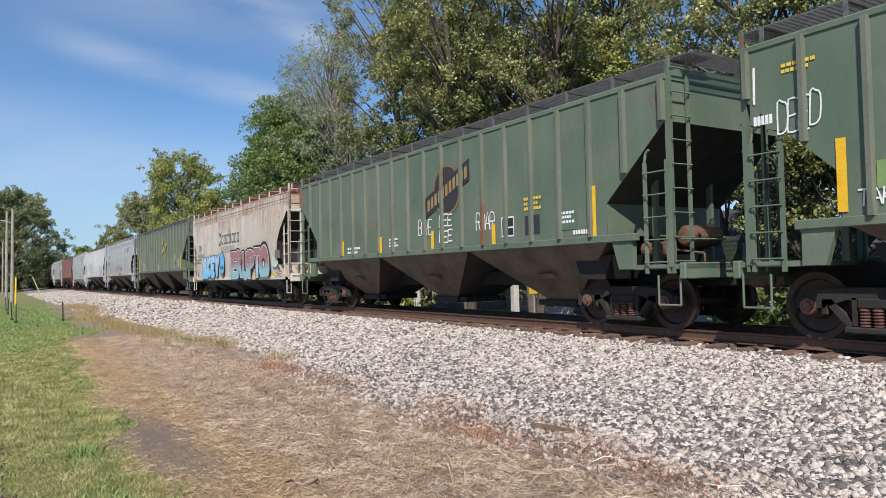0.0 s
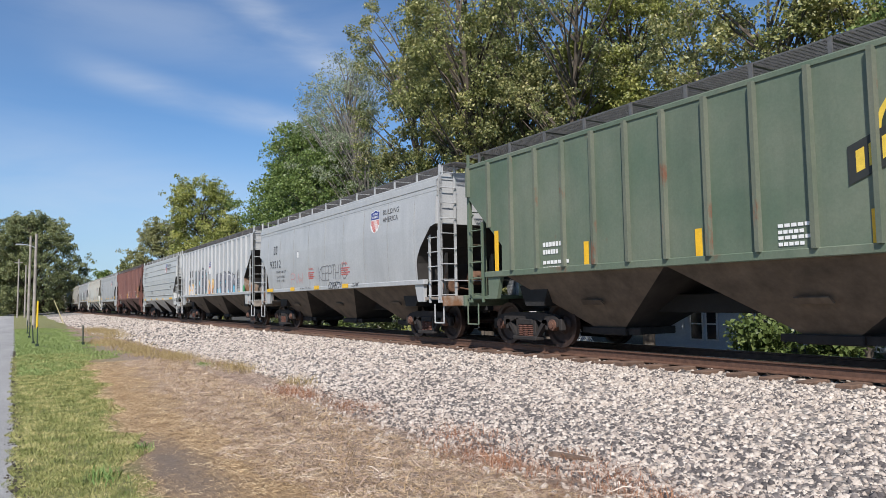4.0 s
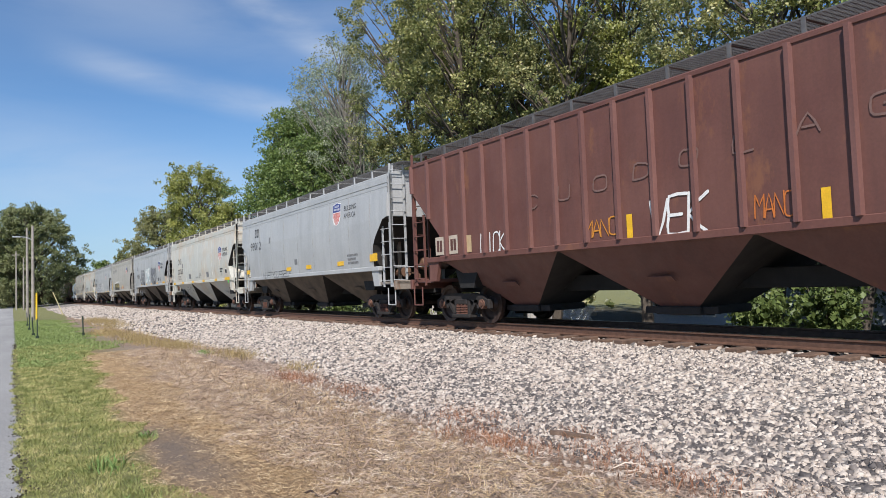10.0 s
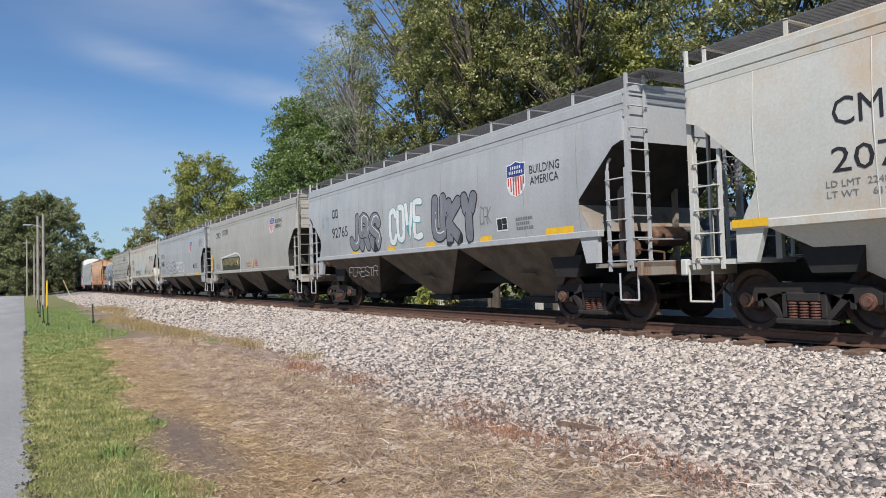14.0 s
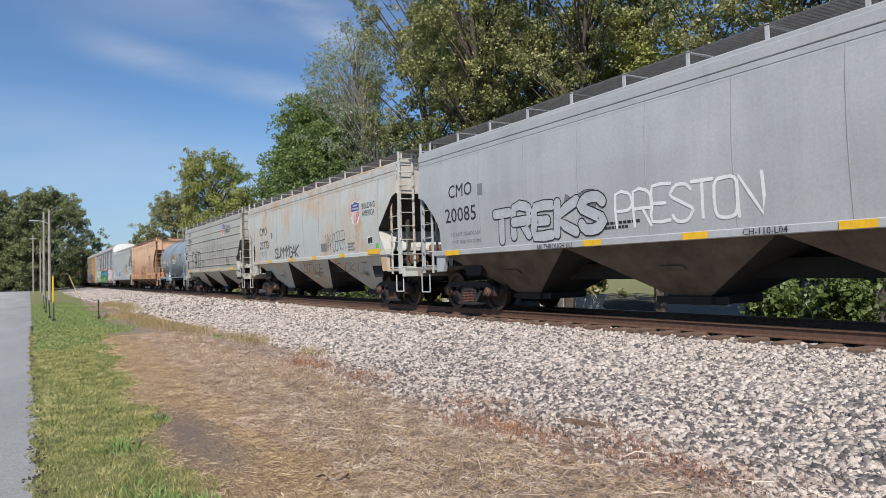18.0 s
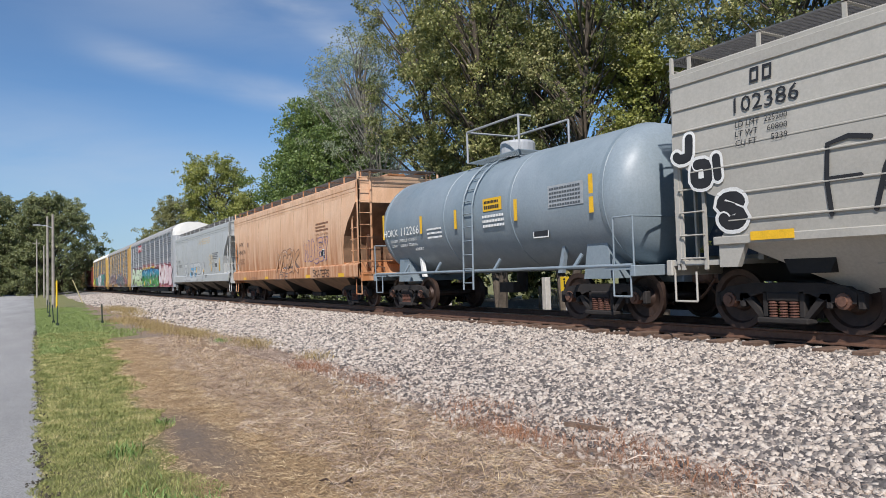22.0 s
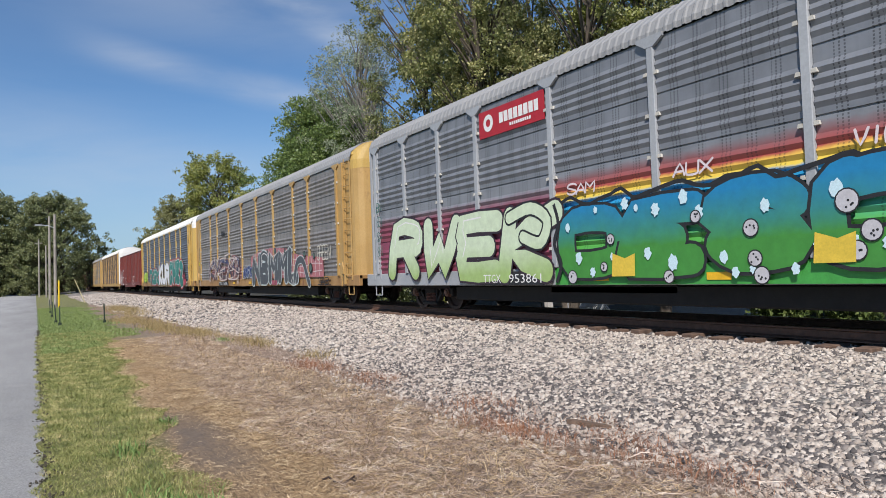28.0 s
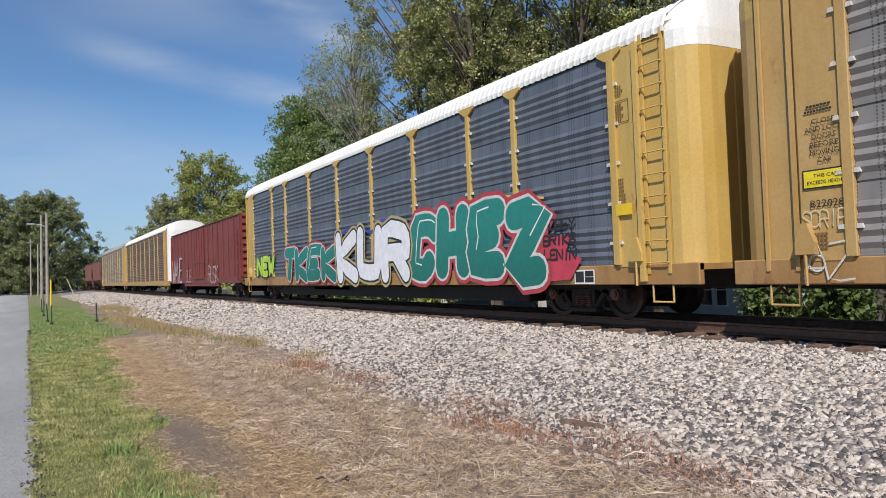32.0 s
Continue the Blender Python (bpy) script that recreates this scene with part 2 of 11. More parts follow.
def sheet_mesh(name, v, f, material=None):
    """Mesh data from number arrays, for large plain sheets and loose stuff."""
    me = bpy.data.meshes.new(name)
    v, f = np.asarray(v, np.float32), np.asarray(f, np.int32)
    k = f.shape[1]
    me.vertices.add(len(v))
    me.vertices.foreach_set("co", v.ravel())
    me.loops.add(f.size)
    me.loops.foreach_set("vertex_index", f.ravel())
    me.polygons.add(len(f))
    me.polygons.foreach_set("loop_start", np.arange(0, f.size, k, dtype=np.int32))
    me.update(calc_edges=True)
    if material:
        me.materials.append(material)
    return me


def letters(text, size, width=None):
    """A mesh of flat writing that stands in the x-z plane, lower left corner at the origin."""
    key = ("letters", text, size, width)
    if key not in STORE:
        cu = bpy.data.curves.new("writing", "FONT")
        cu.body, cu.size, cu.resolution_u = text, size / 0.72, 2
        tmp = bpy.data.objects.new("writing", cu)
        me = bpy.data.meshes.new_from_object(tmp)
        bpy.data.objects.remove(tmp)
        bpy.data.curves.remove(cu)
        xs = [p.co.x for p in me.vertices] or [0, 1]
        k = (width / (max(xs) - min(xs))) if width else 1.0
        x0 = min(xs)
        for p in me.vertices:
            p.co = ((p.co.x - x0) * k, 0, p.co.y)
        STORE[key] = me
    return STORE[key]


# ---- ground, road, track ----
YC = 10.75          # middle of the track
RAIL = 0.58         # top of the rail
TIE_TOP = 0.40


def ground_z(x, y):
    """The lie of the land: flat by the road, a low bank of ballast under the track."""
    toe = toe_at(x)
    far = YC + (YC - toe) - 0.8
    if y < toe:
        return 0.03 * math.sin(x * 0.7) * math.sin(y * 1.3) * min(1, max(0, y - 0.6))
    top = TIE_TOP - 0.075
    if y < YC:
        k = min(1.0, (y - toe) / (9.15 - toe))
        return top * (k * k * (3 - 2 * k) * 0.45 + k * 0.55)
    k = min(1.0, max(0.0, (far - y) / (far - 12.35)))
    return top * k - 0.85 * min(1.0, max(0.0, (y - 14.0) / 4.0))


def toe_at(x):
    """How far out the foot of the ballast lies."""
    return 4.62 + 0.14 * math.sin(x * 0.33 + 0.6) + 0.1 * math.sin(x * 0.9) + 0.02 * min(14.0, max(0.0, -x - 9.0)) - 0.045 * min(20.0, max(0.0, -x - 24.0))


def ground_material():
    m, n, l, b = nodes_of("verge_soil_grass_and_straw")
    co = n.new("ShaderNodeTexCoord").outputs["Object"]
    sep = n.new("ShaderNodeSeparateXYZ")
    l.new(co, sep.inputs["Vector"])
    wob = noise_node(n, l, co, 0.9, 5)
    fine = noise_node(n, l, co, 14.0, 6, 0.7)
    # golden by the grass, greyer and bleached in the middle, russet towards the stones
    strands = ramp(n, l, noise_node(n, l, co, 16.0, 7, 0.8, (0.35, 1.5, 1), 1.5), 0.36, 0.66)
    gold = mix(n, l, strands, (0.15, 0.09, 0.045), (0.55, 0.37, 0.195))
    grey = mix(n, l, strands, (0.12, 0.086, 0.065), (0.44, 0.325, 0.24))
    russet = mix(n, l, strands, (0.13, 0.055, 0.025), (0.36, 0.185, 0.10))
    shift = n.new("ShaderNodeMath")
    shift.operation = "MULTIPLY_ADD"
    shift.inputs[1].default_value = 2.2
    l.new(noise_node(n, l, co, 0.7, 6, 0.65), shift.inputs[0])
    l.new(sep.outputs["Y"], shift.inputs[2])
    straw = mix(n, l, ramp(n, l, scaled(n, l, shift.outputs["Value"], 0.1), 0.30, 0.40), gold, grey)
    red = ramp(n, l, noise_node(n, l, co, 0.9, 7, 0.75), 0.52, 0.64)
    near_stones = ramp(n, l, scaled(n, l, sep.outputs["Y"], 0.1), 0.26, 0.42)
    straw = mix(n, l, scaled(n, l, mix(n, l, 1.0, red, near_stones, "MULTIPLY"), 0.85), straw, russet)
    soil = mix(n, l, fine, (0.12, 0.09, 0.07), (0.25, 0.195, 0.155))
    grass = mix(n, l, ramp(n, l, noise_node(n, l, co, 6.0, 6, 0.7), 0.3, 0.7), (0.10, 0.115, 0.035), (0.27, 0.25, 0.10))

    def band(lo, hi, amp, src=None):
        """1 where y, roughened, lies above lo, rising to hi."""
        s = n.new("ShaderNodeMath")
        s.operation = "MULTIPLY_ADD"
        s.inputs[1].default_value = amp
        l.new(wob, s.inputs[0])
        l.new(src or sep.outputs["Y"], s.inputs[2])
        mr = n.new("ShaderNodeMapRange")
        mr.inputs["From Min"].default_value, mr.inputs["From Max"].default_value = lo + amp / 2, hi + amp / 2
        l.new(s.outputs["Value"], mr.inputs["Value"])
        return mr.outputs["Result"]
    bare = ramp(n, l, noise_node(n, l, co, 0.55, 5, 0.6), 0.52, 0.62)
    straw = mix(n, l, scaled(n, l, bare, 0.3), straw, soil)
    slant = n.new("ShaderNodeMath")
    slant.operation = "MULTIPLY_ADD"
    slant.inputs[1].default_value = 0.045
    l.new(sep.outputs["X"], slant.inputs[0])
    l.new(sep.outputs["Y"], slant.inputs[2])
    # a worn patch of bare dark soil by the grass
    off, ln = n.new("ShaderNodeVectorMath"), n.new("ShaderNodeVectorMath")
    off.operation, ln.operation = "MULTIPLY_ADD", "LENGTH"
    off.inputs[1].default_value, off.inputs[2].default_value = (0.36, 2.0, 0.0), (2.75, -2.75, 0.0)
    l.new(co, off.inputs[0])
    l.new(off.outputs["Vector"], ln.inputs[0])
    wl_ = n.new("ShaderNodeMath")
    wl_.operation = "ADD"
    l.new(ln.outputs["Value"], wl_.inputs[0])
    l.new(scaled(n, l, noise_node(n, l, co, 2.2, 8, 0.75), 1.6), wl_.inputs[1])
    patch = ramp(n, l, scaled(n, l, wl_.outputs["Value"], 0.5), 0.45, 0.85, (0.85, 0.85, 0.85, 1), (0, 0, 0, 1))
    straw = mix(n, l, patch, straw, soil)
    c = mix(n, l, band(0.62, 0.85, 0.5, slant.outputs["Value"]), grass, straw)
    lawn = n.new("ShaderNodeMapRange")
    lawn.inputs["From Min"].default_value, lawn.inputs["From Max"].default_value = -20.0, -30.0
    l.new(sep.outputs["X"], lawn.inputs["Value"])
    back = n.new("ShaderNodeMapRange")
    back.inputs["From Min"].default_value, back.inputs["From Max"].default_value = -62.0, -48.0
    l.new(sep.outputs["X"], back.inputs["Value"])
    inner = ramp(n, l, scaled(n, l, sep.outputs["Y"], 0.1), 0.22, 0.32, (1, 1, 1, 1), (0, 0, 0, 1))
    c = mix(n, l, mix(n, l, 1.0, mix(n, l, 1.0, lawn.outputs["Result"], inner, "MULTIPLY"), back.outputs["Result"], "MULTIPLY"), c, (0.13, 0.165, 0.05))
    # beyond the track the ground is coloured dark, as if shaded by the trees
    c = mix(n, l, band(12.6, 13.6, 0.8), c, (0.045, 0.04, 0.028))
    c = mix(n, l, band(36.0, 44.0, 3.0), c, grass)
    l.new(c, b.inputs["Base Color"])
    b.inputs["Roughness"].default_value = 0.95
    bumped(n, l, b, strands, 0.7, 0.03)
    return m


def ballast_material(name="crushed_stone", dark=0.0):
    m, n, l, b = nodes_of(name)
    co = n.new("ShaderNodeTexCoord").outputs["Object"]
    geo = n.new("ShaderNodeNewGeometry")
    r = n.new("ShaderNodeValToRGB")
    cr = r.color_ramp
    cr.elements[0].position, cr.elements[0].color = 0.0, (0.08, 0.07, 0.066, 1)
    cr.elements[1].position, cr.elements[1].color = 1.0, (0.63, 0.555, 0.475, 1)
    for p, c in ((0.17, (0.16, 0.14, 0.13, 1)), (0.30, (0.37, 0.31, 0.262, 1)), (0.5, (0.45, 0.38, 0.315, 1)), (0.75, (0.53, 0.46, 0.39, 1))):
        e = cr.elements.new(p)
        e.color = c
    pw = n.new("ShaderNodeMath")
    pw.operation = "POWER"
    pw.inputs[1].default_value = 1.0 + dark
    l.new(geo.outputs["Random Per Island"], pw.inputs[0])
    l.new(pw.outputs["Value"], r.inputs["Fac"])
    f = noise_node(n, l, co, 45.0, 4)
    c = mix(n, l, 1.0, r.outputs["Color"], ramp(n, l, f, 0.3, 0.7, (0.78, 0.78, 0.78, 1), (1.05, 1.05, 1.05, 1)), "MULTIPLY")
    l.new(c, b.inputs["Base Color"])
    b.inputs["Roughness"].default_value = 0.85
    bumped(n, l, b, f, 0.4, 0.01)
    return m


def ballast_bed_material():
    m, n, l, b = nodes_of("ballast_bed")
    co = n.new("ShaderNodeTexCoord").outputs["Object"]
    v = n.new("ShaderNodeTexVoronoi")
    v.inputs["Scale"].default_value = 14.0
    l.new(co, v.inputs["Vector"])
    sp = n.new("ShaderNodeSeparateColor")
    l.new(v.outputs["Color"], sp.inputs["Color"])
    c = mix(n, l, ramp(n, l, sp.outputs["Red"], 0.0, 1.0), (0.13, 0.115, 0.105), (0.47, 0.425, 0.375))
    # shade in the gaps between stones, painted as darker cell rims
    edge = ramp(n, l, v.outputs["Distance"], 0.25, 0.75, (1, 1, 1, 1), (0.5, 0.5, 0.5, 1))
    c = mix(n, l, 1.0, c, edge, "MULTIPLY")
    l.new(c, b.inputs["Base Color"])
    b.inputs["Roughness"].default_value = 0.9
    inv = n.new("ShaderNodeMath")
    inv.operation = "SUBTRACT"
    inv.inputs[0].default_value = 1.0
    l.new(v.outputs["Distance"], inv.inputs[1])
    bumped(n, l, b, inv.outputs["Value"], 1.0, 0.05)
    return m


def asphalt_material():
    m, n, l, b = nodes_of("worn_asphalt")
    co = n.new("ShaderNodeTexCoord").outputs["Object"]
    g = noise_node(n, l, co, 60.0, 4, 0.7)
    big = noise_node(n, l, co, 0.5, 5, 0.6, (0.3, 1.5, 1))
    c = mix(n, l, ramp(n, l, g, 0.3, 0.7), (0.22, 0.215, 0.205), (0.46, 0.45, 0.43))
    c = mix(n, l, 1.0, c, ramp(n, l, big, 0.3, 0.7, (0.8, 0.8, 0.8, 1), (1.1, 1.1, 1.1, 1)), "MULTIPLY")
    l.new(c, b.inputs["Base Color"])
    b.inputs["Roughness"].default_value = 0.9
    bumped(n, l, b, g, 0.5, 0.012)
    return m


MAT_DIRTY = ballast_material("crushed_stone_with_dirt", 1.7)
MAT_GROUND, MAT_STONE, MAT_BED, MAT_ROAD = ground_material(), ballast_material(), ballast_bed_material(), asphalt_material()
MAT_TIE = plain("weathered_tie_wood", (0.13, 0.08, 0.055), 0.9, 0, 0.45, 5.0, 0.5)
MAT_RAIL = plain("rusty_rail_steel", (0.14, 0.075, 0.05), 0.6, 0.3, 0.3, 10.0, 0.2)
MAT_RAILTOP = plain("polished_rail_steel", (0.45, 0.43, 0.42), 0.3, 1.0, 0.1, 20.0, 0.05)

# one sheet of ground to the horizon, finer near the camera
gx = sorted({*np.round(np.arange(-40, 12, 0.5), 2), *np.arange(-260, -40, 5.0), *np.arange(12, 60, 4.0), -3000.0, -1500.0, -800.0, -400.0, 150.0, 400.0, 1000.0, 3000.0})
gy = sorted({*np.round(np.arange(0.2, 19, 0.35), 2), *np.arange(20, 60, 4.0), -3000.0, -1000.0, -300.0, -100.0, -30.0, -12.0, -5.8, -5.6, -2.5, 100.0, 300.0, 1000.0, 3000.0})
gv = [(x, y, ground_z(x, y) - (0.05 if (-5.6 <= y <= 0.1) else 0.0)) for x in gx for y in gy]
ny = len(gy)
gf = [(i * ny + j, (i + 1) * ny + j, (i + 1) * ny + j + 1, i * ny + j + 1) for i in range(len(gx) - 1) for j in range(ny - 1)]
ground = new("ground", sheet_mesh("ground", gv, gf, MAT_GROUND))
tagged(ground, "dry mown verge of straw, soil and patchy grass", "ground", kind="structure")

# the road, with a ragged edge towards the verge
rv, rf = [], []
rx_ = [-420, -300, -220, -160, -120, -90] + [round(-70 + 0.25 * i, 2) for i in range(300)] + [12, 40]
rnd = random.Random(5)
for i, x in enumerate(rx_):
    e = 0.06 + (rnd.uniform(-0.05, 0.06) if -70 < x < 6 else 0)
    rv += [(x, -5.6, -0.01), (x, -2.7, 0.02), (x, e - 0.05, 0.005), (x, e, -0.03)]
for i in range(len(rx_) - 1):
    for j in range(3):
        rf.append((i * 4 + j, i * 4 + j + 1, i * 4 + 5 + j, i * 4 + 4 + j))
road = new("road", sheet_mesh("road", rv, [f[::-1] for f in rf], MAT_ROAD))
tagged(road, "narrow grey worn asphalt country road", "road", kind="structure")

# the ballast bank
bx = [-230 + 5.0 * i for i in range(34)] + [round(-60 + 0.5 * i, 2) for i in range(150)] + [20, 40, 80]
by = [0.0, 0.06, 0.15, 0.3, 0.5, 0.7, 0.85, 1.0]
bv, bf = [], []
for x in bx:
    t0 = toe_at(x) + 0.1
    ys = [t0 + (YC - t0) * k for k in by] + [YC + 0.9, YC + 1.8, YC + 3.0, YC + 4.5]
    bv += [(x, y, ground_z(x, y) + (0.02 if 0 < k < 11 else -0.03) + 0.02 * noise.noise((x * 1.7, y * 1.7, 3))) for k, y in enumerate(ys)]
nb = 12
bf = [(i * nb + j, (i + 1) * nb + j, (i + 1) * nb + j + 1, i * nb + j + 1) for i in range(len(bx) - 1) for j in range(nb - 1)]
bed = new("ballast_bank", sheet_mesh("ballast_bank", bv, bf, MAT_BED))
tagged(bed, "bank of pale crushed stone under the track", "ballast", kind="structure")


def rail_profile(y, z):
    """The section of a rail on its foot, (y, z)."""
    return [(y - 0.07, z - 0.18), (y + 0.07, z - 0.18), (y + 0.07, z - 0.165), (y + 0.012, z - 0.14), (y + 0.012, z - 0.045),
            (y + 0.037, z - 0.03), (y + 0.037, z - 0.004), (y - 0.037, z - 0.004), (y - 0.037, z - 0.03), (y - 0.012, z - 0.045), (y - 0.012, z - 0.14), (y - 0.07, z - 0.165)]


track = new("railway_track")
tagged(track, "single rusty railway track on wooden ties", "track", kind="structure")


def curve_place(s):
    """Place and heading on the track at s metres along it; it bends away far off, before x = -190."""
    if s > -190:
        return s, YC, 0.0
    a = (-190 - s) / 350.0
    return -190 - 350 * math.sin(a), YC + 350 * (1 - math.cos(a)), -a


for side in (-0.755, 0.755):
    g, h = [], []
    for s in [-420 + 10 * i for i in range(24)] + [-185, 0, 90]:
        x, y, a = curve_place(s)
        prof = [(x + (yy - YC) * math.sin(a) * -1, y + (yy - YC) * math.cos(a), zz) for yy, zz in rail_profile(YC + side, RAIL)]
        g.append(prof + [prof[0]])
        h.append([(x - (side + o) * math.sin(a), y + (side + o) * math.cos(a), RAIL) for o in (-0.034, 0.034)])
    r_ = part("rail", Mesh().rows(g), MAT_RAIL, track, "rusty steel rail")
    part("rail_head", Mesh().rows(h), MAT_RAILTOP, r_, "polished running surface")
rnd = random.Random(2)
tie_data = [Mesh().box(-0.115, 0.115, -1.3, 1.3, -0.18, 0.0, 0.012).data("tie") for i in range(1)]
x = 5.5
ties = 0
rest = Mesh()
while x > -195:
    y = YC + rnd.uniform(-0.07, 0.07)
    z = TIE_TOP + rnd.uniform(-0.01, 0.015)
    if ties < 220:
        part("tie", tie_data[0], MAT_TIE, track, at=pose(x, y, z, rnd.uniform(-0.6, 0.6), 0, rnd.uniform(-1.2, 1.2)))
    else:
        rest.box(x - 0.115, x + 0.115, y - 1.3, y + 1.3, z - 0.18, z)
    ties += 1
    x -= 0.58
tagged(part("far_ties", rest, MAT_TIE, track), kind="stuff")


# ---- the train ----
MAT_IRON = plain("grimy_cast_iron", (0.022, 0.018, 0.016), 0.85, 0.0, 0.35, 6.0, 0.4)
MAT_BLACK = plain("black_underframe", (0.014, 0.013, 0.012), 0.8, 0, 0.3, 5.0, 0.3)
MAT_WHEEL = plain("brown_wheel_steel", (0.06, 0.036, 0.027), 0.55, 0.4, 0.3, 9.0, 0.2)
MAT_TREAD = plain("bright_wheel_tread", (0.42, 0.40, 0.38), 0.35, 0.9, 0.12, 20.0, 0.05)
MAT_SPRING = plain("rusty_spring_steel", (0.15, 0.07, 0.05), 0.6, 0.3, 0.3, 12.0, 0.2)
MAT_CAP = plain("greasy_bearing_cap", (0.15, 0.075, 0.05), 0.6, 0.2, 0.4, 14.0, 0.2)
MAT_RUSTBAR = plain("rust_brown_steel", (0.14, 0.075, 0.045), 0.75, 0.1, 0.4, 7.0, 0.3)
MAT_GRATE = plain("galvanised_grating", (0.16, 0.155, 0.15), 0.6, 0.5, 0.25, 9.0, 0.1)
MAT_STRIPE = plain("yellow_reflector", (0.80, 0.46, 0.02), 0.45, 0, 0.1, 6.0, 0)
MAT_WHITE = plain("white_stencil_paint", (0.78, 0.77, 0.73), 0.6, 0, 0.08, 6.0, 0)
MAT_INK = plain("black_stencil_paint", (0.02, 0.02, 0.022), 0.6, 0, 0.2, 6.0, 0)
MAT_GREYINK = plain("grey_stencil_paint", (0.19, 0.19, 0.19), 0.6, 0, 0.2, 6.0, 0)
MAT_YELLOWINK = plain("yellow_stencil_paint", (0.72, 0.50, 0.06), 0.6, 0, 0.15, 6.0, 0)
MAT_REDINK = plain("red_stencil_paint", (0.55, 0.07, 0.05), 0.6, 0, 0.15, 6.0, 0)
MAT_BLUEINK = plain("blue_badge_paint", (0.03, 0.05, 0.22), 0.5, 0, 0.15, 6.0, 0)
COLORS = {}
# dark copy of the peach paint, with the shade under the car in it
MAT_ORUNDER = plain("shaded_peach_underside", (0.20, 0.115, 0.065), 0.85, 0, 0.4, 2.0, 0.2)
MAT_SLOPEGREY = plain("dark_grey_slope_sheet", (0.13, 0.12, 0.108), 0.85, 0, 0.35, 2.0, 0.2)
# near-black: the shade on down-facing sheets is put into this colour
MAT_SLOPE = plain("shade_dark_slope_sheet", (0.032, 0.028, 0.025), 0.9, 0, 0.35, 2.5, 0.2)


def ink(r, g, b):
    key = (r, g, b)
    if key not in COLORS:
        COLORS[key] = plain("spray_paint", key, 0.55, 0, 0.12, 5.0, 0)
    return COLORS[key]


WB = 0.93           # half of a truck's wheelbase
WR = 0.457          # wheel radius


def wheelset_mesh():
    m = Mesh()
    for s in (-1, 1):
        prof = [(0.0, 0.0), (0.13, 0.02), (0.15, 0.05), (0.2, 0.075), (0.36, 0.04), (0.39, 0.068), (WR - 0.012, 0.066), (WR, 0.055), (WR, -0.045), (WR + 0.026, -0.06), (WR + 0.024, -0.078), (0.39, -0.07), (0.36, -0.02), (0.2, 0.01), (0.15, -0.06), (0.0, -0.06)]
        m.lathe([(r, s * -o) for r, o in prof], (0, s * 0.755, 0), "y", 28)
    m.rod((0, -1.0, 0), (0, 1.0, 0), 0.075, 10)
    return m


def tread_mesh():
    m = Mesh()
    for s in (-1, 1):
        m.lathe([(WR + 0.002, s * 0.05 * -1), (WR + 0.002, s * 0.046)], (0, s * 0.755, 0), "y", 28)
        m.lathe([(WR - 0.004, -s * -0.067), (0.425, -s * -0.069)], (0, s * 0.755, 0), "y", 28)
    return m


def side_frame_mesh():
    m = Mesh()
    t = 0.13
    y0, y1 = -t / 2, t / 2
    # top chord that dips over the boxes, tension arms, and the spring seat
    m.prism([(-1.12, 0.56), (-1.10, 0.42), (-0.72, 0.44), (-0.40, 0.56), (0.40, 0.56), (0.72, 0.44), (1.10, 0.42), (1.12, 0.56), (0.98, 0.66), (0.55, 0.72), (-0.55, 0.72), (-0.98, 0.66)], y0, y1)
    for s in (-1, 1):
        arm = [(s * 0.74, 0.56), (s * 0.34, 0.13), (s * 0.34, 0.24), (s * 0.60, 0.56)]
        m.prism(arm if s > 0 else arm[::-1], y0, y1)
        m.box(s * 1.16 - 0.05, s * 1.16 + 0.05, y0, y1, 0.34, 0.58, 0.02)
        m.box(s * 0.71 - 0.05, s * 0.71 + 0.05, y0, y1, 0.34, 0.56, 0.02)
        m.box(s * 0.30 - 0.045, s * 0.30 + 0.045, y0, y1, 0.2, 0.6, 0.015)
    m.box(-0.42, 0.42, y0 - 0.06, y1 + 0.06, 0.11, 0.2, 0.02)
    m.box(-0.26, 0.26, y0 - 0.02, y1 + 0.02, 0.44, 0.58, 0.02)
    return m


def spring_mesh():
    """One coil spring, its turns as ridges of a turned profile."""
    prof = [(0.0, 0.2)]
    for k in range(6):
        q = 0.2 + 0.245 * k / 6
        prof += [(0.05, q), (0.077, q + 0.012), (0.077, q + 0.022), (0.05, q + 0.036)]
    return Mesh().lathe(prof + [(0.0, 0.445)], (0, 0, 0), "z", 10)


